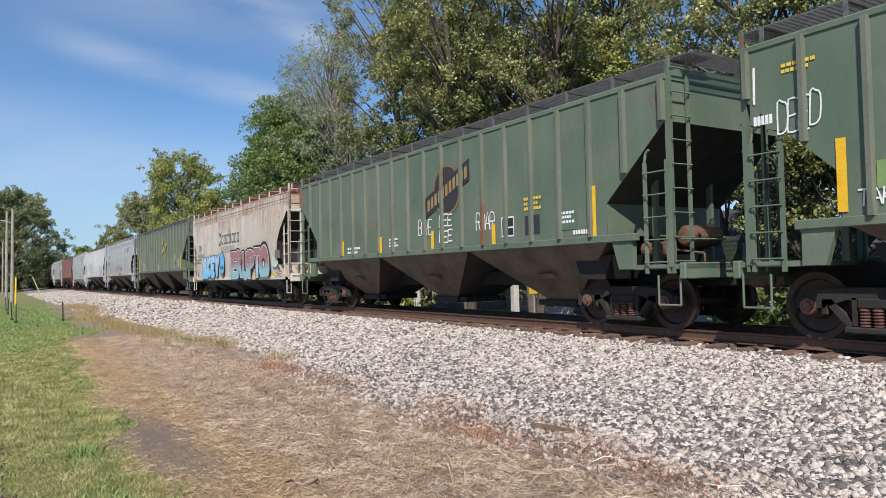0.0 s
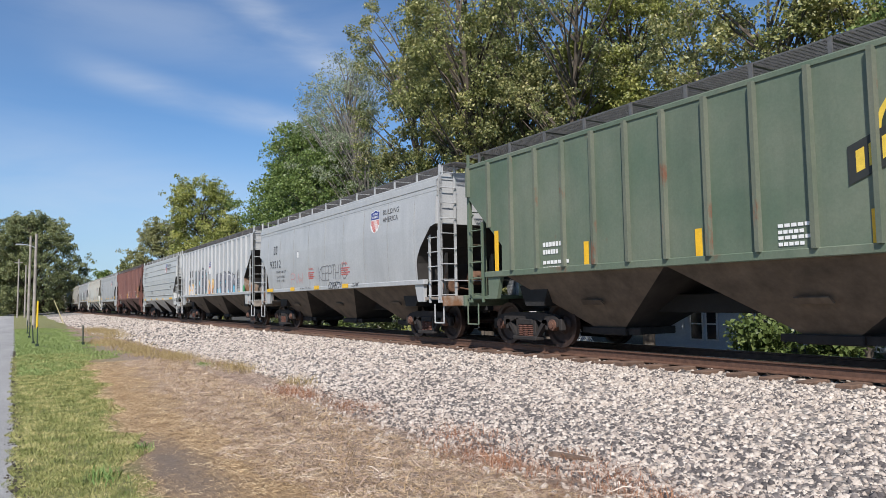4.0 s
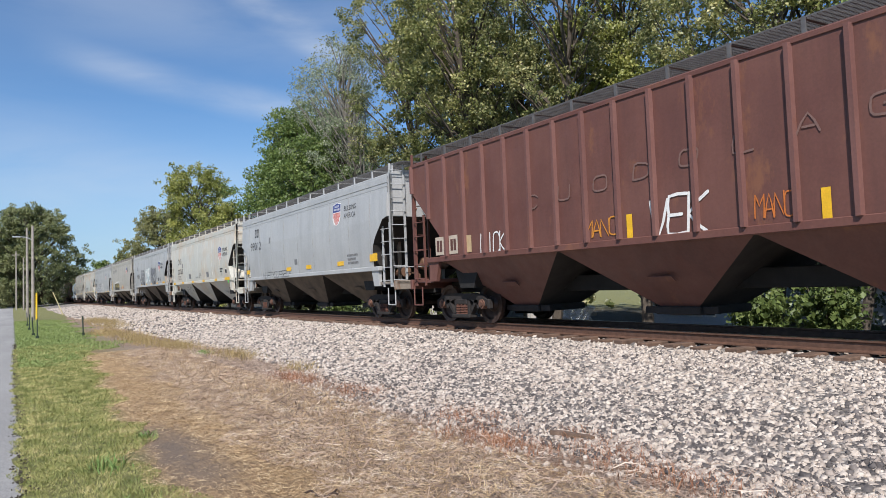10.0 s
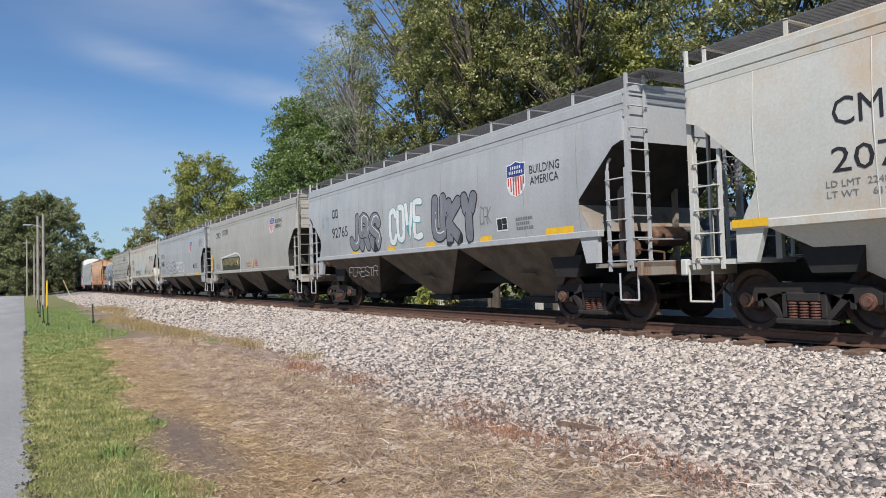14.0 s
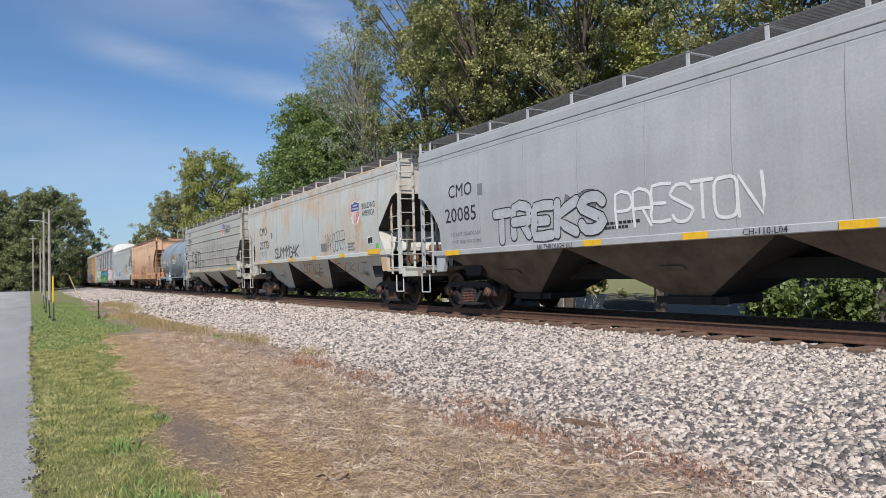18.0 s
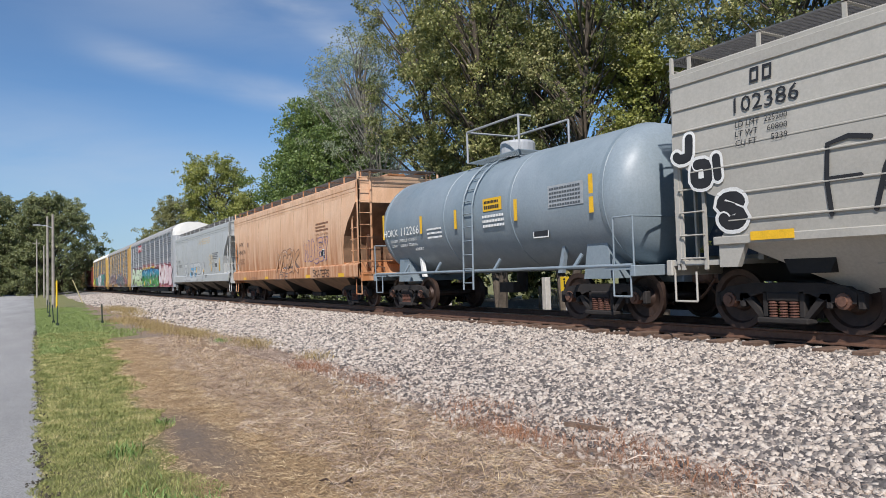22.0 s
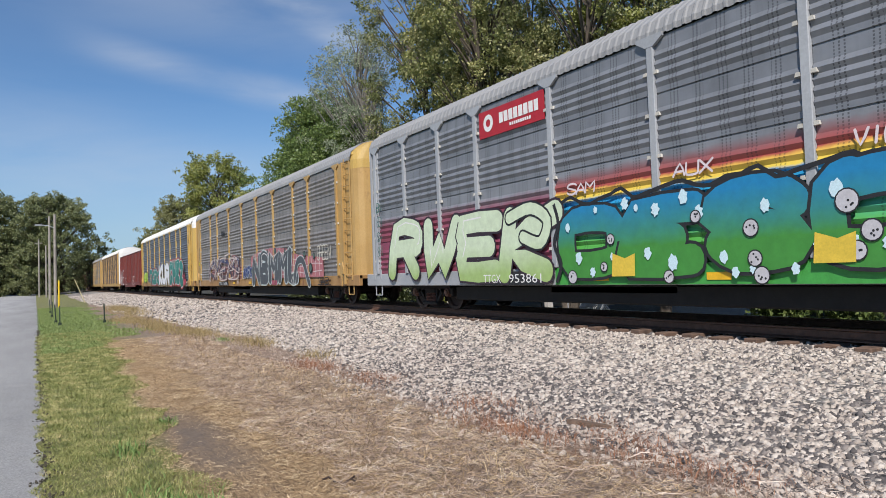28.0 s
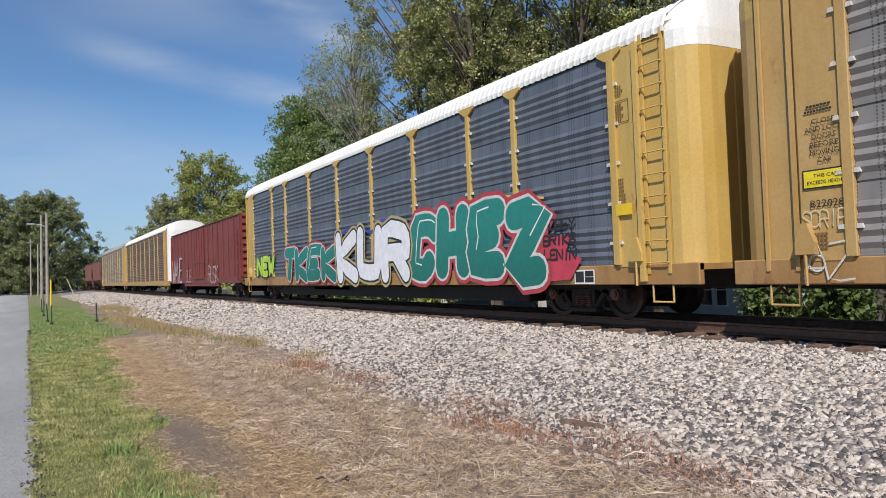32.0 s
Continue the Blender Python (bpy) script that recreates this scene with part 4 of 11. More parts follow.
        for i in range(9):
            px = -E + 2 * E * (i + 0.7) / 9.4
            g = []
            lo = next(z for z in [sill_z + 0.02 + 0.05 * k for k in range(60)] if abs(px) <= end_x(z) - 0.03)
            for k in range(8):
                z = lo + (top - 0.24 - lo) * k / 7
                g.append([(px - 0.011, -half(z) + 0.002, z), (px - 0.004, -half(z) - 0.005, z), (px + 0.004, -half(z) - 0.005, z), (px + 0.011, -half(z) + 0.002, z)])
            part("weld_seam", Mesh().rows(g), WELD.get(side, seam), car)
    # side sills and underframe
    for s in (-1, 1):
        part("side_sill", Mesh().box(-E + pad_x - 0.25, E - pad_x + 0.25, s * 1.52 - 0.07, s * 1.52 + 0.075, sill_z - 0.12, sill_z + 0.01, 0.012), sillm, car)
    part("centre_sill", Mesh().box(-P, P, -0.3, 0.3, 0.72, 1.06, 0.02), MAT_BLACK, car)
    # bays: funnels under the floor
    span = 2 * (E - cut_x) - 0.1
    pitch = span / bays
    z0, z1 = sill_z - 0.12, 0.42

    def bay(sides):
        m = Mesh()
        a, b = pitch / 2 - 0.03, 0.42
        v = [(-a, -1.49, z0), (a, -1.49, z0), (a, 1.49, z0), (-a, 1.49, z0), (-b, -0.62, z1), (b, -0.62, z1), (b, 0.62, z1), (-b, 0.62, z1)]
        m.add(v, [(0, 1, 5, 4), (2, 3, 7, 6)] if sides else [(1, 2, 6, 5), (3, 0, 4, 7)])
        return m

    for i in range(bays):
        bx_ = -span / 2 + pitch * (i + 0.5)
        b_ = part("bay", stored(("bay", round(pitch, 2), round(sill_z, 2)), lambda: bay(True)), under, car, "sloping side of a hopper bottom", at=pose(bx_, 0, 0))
        # darker than the bay sides, to paint in the shade between bays
        part("cross_sheet", stored(("cross_sheet", round(pitch, 2), round(sill_z, 2)), lambda: bay(False)), MAT_SLOPE, b_, "dark sheet across the hopper bottom, shade in its colour")
        part("outlet_gate", stored("outlet_gate", lambda: Mesh().box(-0.5, 0.5, -0.7, 0.7, 0.28, 0.43, 0.02).box(-0.62, 0.62, -0.5, -0.42, 0.32, 0.38).rod((-0.75, -0.55, 0.36), (-0.75, 0.55, 0.36), 0.03).box(-0.8, -0.5, -0.62, -0.56, 0.3, 0.42).box(0.5, 0.8, -0.62, -0.56, 0.3, 0.42)), MAT_IRON, b_)
        part("nameplate", stored("nameplate", lambda: Mesh().prism([(-0.3, -0.06), (0.3, -0.06), (0.26, 0.06), (-0.26, 0.06)], -0.01, 0.01)), under, b_, at=pose(0.05, -1.12, 0.93, 41))
    # ends: posts, ladders, platforms, braces, brake gear
    for e in (-1, 1):
        rot = pose(0, 0, 0) if e > 0 else pose(0, 0, 0, 0, 0, 180)
        part("end_platform", stored(("end_platform", round(P, 2), round(E, 2), round(sill_z, 2)), lambda: Mesh().box(E - 0.9, P, -1.5, 1.5, 1.02, 1.1).box(P - 0.12, P, -1.55, 1.55, 0.86, 1.12, 0.015)), end, car, at=rot)
        for s in (-1, 1):
            part("jacking_pad", stored(("jacking_pad", round(E, 2), round(sill_z, 2), bays), lambda: Mesh().prism([(E - 1.25, sill_z - 0.12), (E - 0.78, sill_z - 0.12), (E - 0.78, max(0.98, sill_z - 0.6)), (E - 1.1, max(0.98, sill_z - 0.6))], -0.05, 0.05)), sillm, car, "pad under the end of the sill", at=rot @ pose(0, s * 1.5, 0))
        part("bolster", stored(("bolster", round(E, 2), round(cut_x, 2)), lambda: Mesh().prism([(E - 2.55, 1.3), (E - 1.55, 1.3), (E - 1.75, 0.86), (E - 2.35, 0.86)], -1.25, 1.25)), MAT_BLACK, car, "end bolster and jacking pad", at=rot)
        for s in (-1, 1):
            part("corner_post", stored(("corner_post", round(E, 2), round(top, 2)), lambda: Mesh().box(E - 0.02, E + 0.07, -0.04, 0.04, 1.05, top + 0.05)), ladder, car, at=rot @ pose(0, s * 1.5, 0))
            part("slope_post", stored(("slope_post", round(E, 2)), lambda: Mesh().prism([(E - 1.0, 1.08), (E - 0.9, 1.08), (E - 0.9, 2.95), (E - 1.0, 2.9)], -0.04, 0.04)), end, car, at=rot @ pose(0, s * 0.75, 0))
        # a tall ladder on the end face by each corner, a short one on the side below it
        part("ladder", stored(("ladder", round(top, 2)), lambda: ladder_mesh(top + 0.32 - 0.95, 0.44, 9)), ladder, car, "steel end ladder", at=rot @ pose(E + 0.05, -1.50, 0.95, 0, 0, 90))
        part("ladder", stored(("ladder", round(top, 2)), lambda: ladder_mesh(top + 0.32 - 0.95, 0.44, 9)), ladder, car, "steel end ladder", at=rot @ pose(E + 0.05, 1.06, 0.95, 0, 0, 90))
        for s in (-1, 1):
            part("side_ladder", stored("side_ladder", lambda: ladder_mesh(1.85, 0.46, 5).pipe([(0, 0, 1.85), (0.03, 0, 2.0), (0.1, 0, 2.06)], 0.025)), ladder, car, "short side ladder", at=rot @ pose(E - 0.5, s * 1.51, 0.95) @ (pose(0, 0, 0) if s < 0 else pose(0.46, 0, 0, 0, 0, 180)))
        part("grab_rail", stored(("grab_bar", round(P, 2)), lambda: Mesh().rod((P - 0.1, -1.5, 1.5), (P - 0.1, -0.4, 1.5), 0.014)), ladder, car, at=rot)
        for s in (-1, 1):
            part("stirrup", stored(("stirrup",), lambda: Mesh().pipe([(-0.22, 0, 0), (-0.22, 0, -0.48), (0.22, 0, -0.48), (0.22, 0, 0)], 0.018)), ladder, car, "steel stirrup step", at=rot @ pose(P - 0.36, s * 1.5, 0.92))
        part("coupler", stored("coupler", coupler_mesh), MAT_RUSTBAR, car, "rusty knuckle coupler and hose", at=rot @ pose(L / 2 - 0.32, 0, 0))
        truck(car, e * (L / 2 - 2.2))
    part("air_tank", stored("air_tank", lambda: Mesh().lathe([(0.0, -0.5), (0.15, -0.47), (0.2, -0.4), (0.2, 0.4), (0.15, 0.47), (0.0, 0.5)], (0, 0, 0), "y", 14)), MAT_RUSTBAR, car, "rusty brake air reservoir", at=pose(E - 0.95, 0.45, 1.62))
    part("brake_cylinder", stored("brake_cylinder", lambda: Mesh().lathe([(0.0, -0.3), (0.13, -0.3), (0.13, 0.2), (0.17, 0.2), (0.17, 0.28), (0.0, 0.28)], (0, 0, 0), "x", 12).pipe([(0.2, 0, 0), (0.9, 0.1, -0.1), (0.9, 0.1, -0.5)], 0.02).pipe([(-0.3, 0.05, 0), (-0.7, 0.3, 0.1), (-0.7, 0.6, -0.3)], 0.018)), MAT_RUSTBAR, car, at=pose(E - 1.0, -0.65, 1.38))
    part("brake_wheel", stored("brake_wheel", lambda: Mesh().lathe([(0.25, -0.015), (0.28, 0.0), (0.25, 0.015)], (0, 0, 0), "x", 18).rod((0, -0.25, 0), (0, 0.25, 0), 0.012).rod((0, 0, -0.25), (0, 0, 0.25), 0.012).box(-0.14, -0.02, -0.1, 0.1, -0.16, 0.16, 0.02)), ladder, car, at=pose(E + 0.25, 0.75, 2.7))
    for sx, up in stripes:
        stripe(car, sx, (sill_z + 0.02) if up else sill_z - 0.12, 0.62 if up else 0.55, 0.09, None, -1.60, up)
    return car


def screen_material(name, color):
    """Galvanised screen sheet with rows of small punched holes."""
    m, n, l, b = nodes_of(name)
    co = n.new("ShaderNodeTexCoord").outputs["Object"]
    sep = n.new("ShaderNodeSeparateXYZ")
    l.new(co, sep.inputs["Vector"])

    def saw(sock, pitch, lo, hi):
        q = n.new("ShaderNodeMath")
        q.operation = "PINGPONG"
        q.inputs[1].default_value = pitch / 2
        l.new(sock, q.inputs[0])
        r = n.new("ShaderNodeMapRange")
        r.inputs["From Min"].default_value, r.inputs["From Max"].default_value = lo, hi
        r.inputs["To Min"].default_value, r.inputs["To Max"].default_value = 1.0, 0.0
        l.new(q.outputs["Value"], r.inputs["Value"])
        return r.outputs["Result"]

    def times(a, c_):
        q = n.new("ShaderNodeMath")
        q.operation = "MULTIPLY"
        l.new(a, q.inputs[0])
        l.new(c_, q.inputs[1])
        return q.outputs["Value"]
    holes = times(saw(sep.outputs["X"], 0.075, 0.011, 0.015), saw(sep.outputs["Z"], 0.0475, 0.013, 0.017))
    groups = saw(sep.outputs["X"], 0.47, 0.10, 0.105)
    holes = times(holes, groups)
    co2 = coords(n, l)
    c = mix(n, l, ramp(n, l, noise_node(n, l, co2, 1.4, 5), 0.3, 0.7), tuple(x * 0.82 for x in color), tuple(min(1, x * 1.18) for x in color))
    c = mix(n, l, ramp(n, l, noise_node(n, l, co2, 2.2, 6, 0.7, (2.0, 2.0, 0.15)), 0.5, 0.85, (0, 0, 0, 1), (0.35, 0.35, 0.35, 1)), c, tuple(x * 0.4 for x in color))
    holes = scaled(n, l, holes, 0.6)
    c = mix(n, l, holes, c, (0.012, 0.012, 0.014))
    l.new(c, b.inputs["Base Color"])
    b.inputs["Roughness"].default_value, b.inputs["Metallic"].default_value = 0.55, 0.25
    return m


MAT_CLIP = plain("pale_steel_clip", (0.55, 0.52, 0.45), 0.6, 0, 0.15, 9.0, 0)


def autorack(label, front, rear, screen, trim, roofm, endm, sillm, endpanel=True, far=False, murals=None, capm=None):
    """A tall car carrier: corrugated screens between posts on a low flat car, an arched ribbed roof, ladders and end doors."""
    car, L = start_car("autorack", label, front, rear, "railway car")
    E, W, z0, z1, PX = L / 2 - 0.32, 1.52, 1.02, 4.88, 11.92
    part("deck_sill", Mesh().box(-E, E, -W - 0.02, -W + 0.1, 0.66, z0, 0.015).box(-E, E, W - 0.1, W + 0.02, 0.66, z0, 0.015).box(-E, E, -W, W, 0.9, 1.0), sillm, car)
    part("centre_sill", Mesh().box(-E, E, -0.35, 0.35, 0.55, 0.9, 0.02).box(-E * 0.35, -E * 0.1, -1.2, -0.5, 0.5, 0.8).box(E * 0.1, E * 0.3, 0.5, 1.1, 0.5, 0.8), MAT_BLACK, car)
    for s in (-1, 1):
        part("train_line", stored(("train_line", round(E, 1)), lambda: Mesh().rod((-E * 0.62, 0, 0.68), (E * 0.62, 0, 0.68), 0.03)), MAT_BLACK, car, at=pose(0, s * 1.3, 0))
    posts = [-8.9, -7.05, -4.2, -1.4, 1.4, 4.2, 7.05, 8.9]
    posts = [-PX] + posts + [PX] if endpanel else [-E + 0.9, -10.9] + posts + [10.9, E - 0.9]
    th = (z1 - z0) / 4

    # screens in four tiers, each with a flat upper strip and four waves below it, a narrow gap between tiers
    def tier(pw):
        m = Mesh()
        prof, low, top_ = [(0.012, 0.0), (0.0, 0.004), (0.0, th * 0.10)], th * 0.10, th * 0.74
        for i in range(16):
            d = 0.034 * (0.5 - 0.5 * math.cos(2 * math.pi * (i + 1) / 4))
            prof.append((-d, low + (top_ - low) * (i + 1) / 16))
        prof += [(0.0, th * 0.80), (0.0, th * 0.972), (0.012, th * 0.976)]
        m.rows([[(0.03, y, z) for y, z in prof], [(pw - 0.03, y, z) for y, z in prof]])
        m.rows([[(0.0, 0.022, z) for z in (0, th)], [(pw, 0.022, z) for z in (0, th)]])
        return m

    for i, (pa, pb) in enumerate(zip(posts, posts[1:])):
        pw = round(pb - pa, 3)
        for k in range(4):
            sm = (murals or {}).get((i, k), screen)
            part("screen_panel", stored(("screen", pw), lambda: tier(pw)), sm, car, "spray-painted screen panel" if sm != screen else "", at=pose(pa, -W, z0 + th * k))
            if not far:
                part("screen_panel", stored(("screen", pw), lambda: tier(pw)), screen, car, at=pose(pb, W, z0 + th * k, 0, 0, 180))
    for px in posts:
        for s in (-1, 1):
            part("side_post", stored(("rack_post",), lambda: Mesh().box(-0.075, 0.075, -0.055, 0.03, 0, z1 - z0 + 0.02, 0.01).prism([(-0.09, z1 - z0 - 0.16), (0.09, z1 - z0 - 0.16), (0.3, z1 - z0 - 0.03), (0.3, z1 - z0 + 0.03), (-0.3, z1 - z0 + 0.03), (-0.3, z1 - z0 - 0.03)], -0.06, 0.0)), trim, car, at=pose(px, s * (W + 0.01), z0, 0, 0, 0 if s < 0 else 180))
    if not far:
        for px in posts:
            for s in (-1, 1):
                for k in range(5):
                    part("screen_clip", stored(("screen_clip",), lambda: Mesh().prism([(-0.045, -0.03), (0.045, -0.03), (0.03, 0.03), (-0.03, 0.03)], -0.045, 0.0)), MAT_CLIP, car, at=pose(px + s * 0.12, -W - 0.015, z0 + (k + 0.55) * (z1 - z0) / 5.4))
        # one plain black box fills the space between the trucks
        part("underframe", Mesh().box(-E * 0.64, E * 0.64, -1.2, 1.2, 0.28, 0.64, 0.03), MAT_BLACK, car, "solid black box under the deck")
    # roof: an arch of ribbed sheet
    arch = [(-W - 0.03, z1 + 0.0), (-W - 0.03, z1 + 0.10), (-W + 0.05, z1 + 0.30), (-W + 0.42, z1 + 0.58), (-W + 0.95, z1 + 0.74), (0, z1 + 0.80)]
    arch = arch + [(-y, z) for y, z in arch[-2::-1]]
    xs = []
    RE = E - 0.5
    k = int(2 * RE / 0.2)
    for i in range(k):
        a = -RE + 2 * RE * i / k
        xs += [(a, 0.0), (a + 0.10, 0.0), (a + 0.13, 0.012), (a + 0.17, 0.012)]
    xs.append((RE, 0.0))
    part("roof", Mesh().rows([[(x, y * (1 + o / 1.5), z + o) for y, z in arch] for x, o in xs]), roofm, car, "ribbed arched roof")
    for e in (-1, 1):
        rot = pose(0, 0, 0) if e > 0 else pose(0, 0, 0, 0, 0, 180)

        # doors that bend round the corners, and a cap of roof sheet over them
        plan = [(E - 0.52, -W), (E - 0.36, -W + 0.03), (E - 0.2, -W + 0.12), (E - 0.08, -W + 0.28), (E - 0.02, -W + 0.5), (E, -W + 0.8), (E, -0.3)]
        plan = plan + [(x, -y) for x, y in plan[::-1]]

        def crown(y):
            return float(np.interp(-abs(y), [p[0] for p in arch[:6]], [p[1] for p in arch[:6]]))
        cap_z = 4.58
        door = part("end_door", stored(("rack_end", round(E, 2)), lambda: Mesh().rows([[(x, y, z) for x, y in plan] for z in (z0 - 0.1, cap_z)])), endm, car, "folding end doors bent round the corners", at=rot)
        part("end_cap", stored(("rack_cap", round(E, 2)), lambda: Mesh().rows([[(x + 0.004, y, cap_z) for x, y in plan], [(x, y, z1) for x, y in plan], [(x - 0.06, y * 0.97, max(z1 + 0.02, crown(y) - 0.06)) for x, y in plan], [(E - 0.56, y, crown(y)) for x, y in plan]])), capm or roofm, car, "rounded cap over the end doors", at=rot)
        for y in (-0.45, 0.0, 0.45):
            part("door_rib", stored(("door_rib", round(E, 2)), lambda: Mesh().box(E - 0.03, E + 0.03, -0.04, 0.04, z0, cap_z)), endm, door, at=pose(0, y, 0))
        for s in (-1, 1):
            if endpanel:
                part("corner_panel", stored(("corner_panel", round(E, 2)), lambda: Mesh().box(PX, E - 1.12, -0.03, 0.03, z0 - 0.05, z1 + 0.02, 0.01).box(PX, PX + 0.1, -0.08, 0.0, z0, z1).box(E - 1.2, E - 1.1, -0.10, 0.0, z0 - 0.3, z1)), trim, car, "plain corner panel with raised edges", at=rot @ pose(0, s * W, 0, 0, 0, 0))
                part("lifting_lug", stored("lifting_lug", lambda: Mesh().prism([(-0.16, 0.0), (0.12, 0.0), (0.12, 0.16), (0.02, 0.42), (-0.06, 0.42), (-0.16, 0.16)], -0.14, 0.0).rod((-0.02, -0.12, 0.05), (0.0, -0.14, -0.42), 0.02, 6)), trim, car, "bracket with a hanging chain", at=rot @ pose(E - 1.24, s * W, z0 + 0.05, 0, 0, 0 if s < 0 else 180))
            part("ladder_panel", stored(("ladder_panel", round(E, 2), endpanel), lambda: Mesh().box(E - 1.12 if endpanel else E - 0.95, E - 0.5, -0.015, 0.015, z0 - 0.05, z1 + 0.05)), trim if endpanel else endm, car, "plain panel behind the ladder", at=rot @ pose(0, s * (W - 0.03), 0))
        for s in (-1, 1):
            part("ladder", stored(("rack_ladder",), lambda: ladder_mesh(z1 - 0.75, 0.46, 11)), trim, car, "steel corner ladder", at=rot @ pose(E - 1.05, s * (W + 0.02), 0.85))
            part("stirrup", stored(("stirrup",), lambda: Mesh()), trim, car, at=rot @ pose(E - 0.8, s * 1.5, 0.85))
        part("coupler", stored("coupler", coupler_mesh), MAT_RUSTBAR, car, at=rot @ pose(L / 2 - 0.34, 0, 0))
        part("draft_sill", stored(("draft_sill", round(E, 2)), lambda: Mesh().box(E - 2.0, E + 0.15, -0.3, 0.3, 0.62, 0.95, 0.02)), trim, car, at=rot)
        truck(car, e * (L / 2 - 3.65))
    return car


def boxcar(label, front, rear, side):
    car, L = start_car("boxcar", label, front, rear, "railway car")
    E, W, z0, z1 = L / 2 - 0.7, 1.45, 1.05, 4.25
    part("body", Mesh().box(-E, E, -W, W, z0, z1, 0.02), side, car)
    part("roof", Mesh().prism([(-W - 0.05, z1 + 0.002), (W + 0.05, z1 + 0.002), (W + 0.05, z1 + 0.05), (0, z1 + 0.28), (-W - 0.05, z1 + 0.05)], -E, E, "x"), side, car)
    part("side_sill", Mesh().box(-E, E, -W - 0.03, -W + 0.06, 0.8, z0 + 0.1).box(-E * 0.5, E * 0.5, -W - 0.03, -W + 0.06, 0.62, 0.82), side, car)
    n = 16
    for i in range(n + 1):
        px = -E + 0.05 + (2 * E - 0.1) * i / n
        if abs(px) < 1.6:
            continue
        part("side_post", stored(("box_post",), lambda: Mesh().box(-0.06, 0.06, -0.055, 0.0, 0, z1 - z0 - 0.1, 0.012)), side, car, at=pose(px, -W, z0 + 0.05))
    for i, dx in enumerate((-1.45, 0.0)):
        d = part("door", Mesh().box(dx, dx + 1.42, -W - 0.09, -W - 0.02, z0 + 0.02, z1 - 0.12, 0.012), side, car, "sliding plug door")
        part("door_bar", Mesh().rod((dx + 0.35, -W - 0.11, z0), (dx + 0.35, -W - 0.11, z1 - 0.1), 0.025).rod((dx + 1.05, -W - 0.11, z0), (dx + 1.05, -W - 0.11, z1 - 0.1), 0.025).box(dx, dx + 1.42, -W - 0.13, -W - 0.09, z0 + 1.0, z0 + 1.06), side, d)
    for e in (-1, 1):
        rot = pose(0, 0, 0) if e > 0 else pose(0, 0, 0, 0, 0, 180)
        m = Mesh()
        for k in range(9):
            z = z0 + 0.2 + k * 0.35
            m.prism([(E - 0.01, z), (E + 0.08, z + 0.1), (E + 0.08, z + 0.16), (E - 0.01, z + 0.26)], -W + 0.1, W - 0.1)
        part("end_corrugation", m, side, car, "ribbed steel end", at=rot)
        part("ladder", stored(("box_ladder",), lambda: ladder_mesh(2.6, 0.45, 7)), side, car, at=rot @ pose(E - 0.5, -1.5 if e > 0 else 1.5, 0.9))
        part("coupler", stored("coupler", coupler_mesh), MAT_RUSTBAR, car, at=rot @ pose(L / 2 - 0.32, 0, 0))
        truck(car, e * (E - 2.3))
    return car


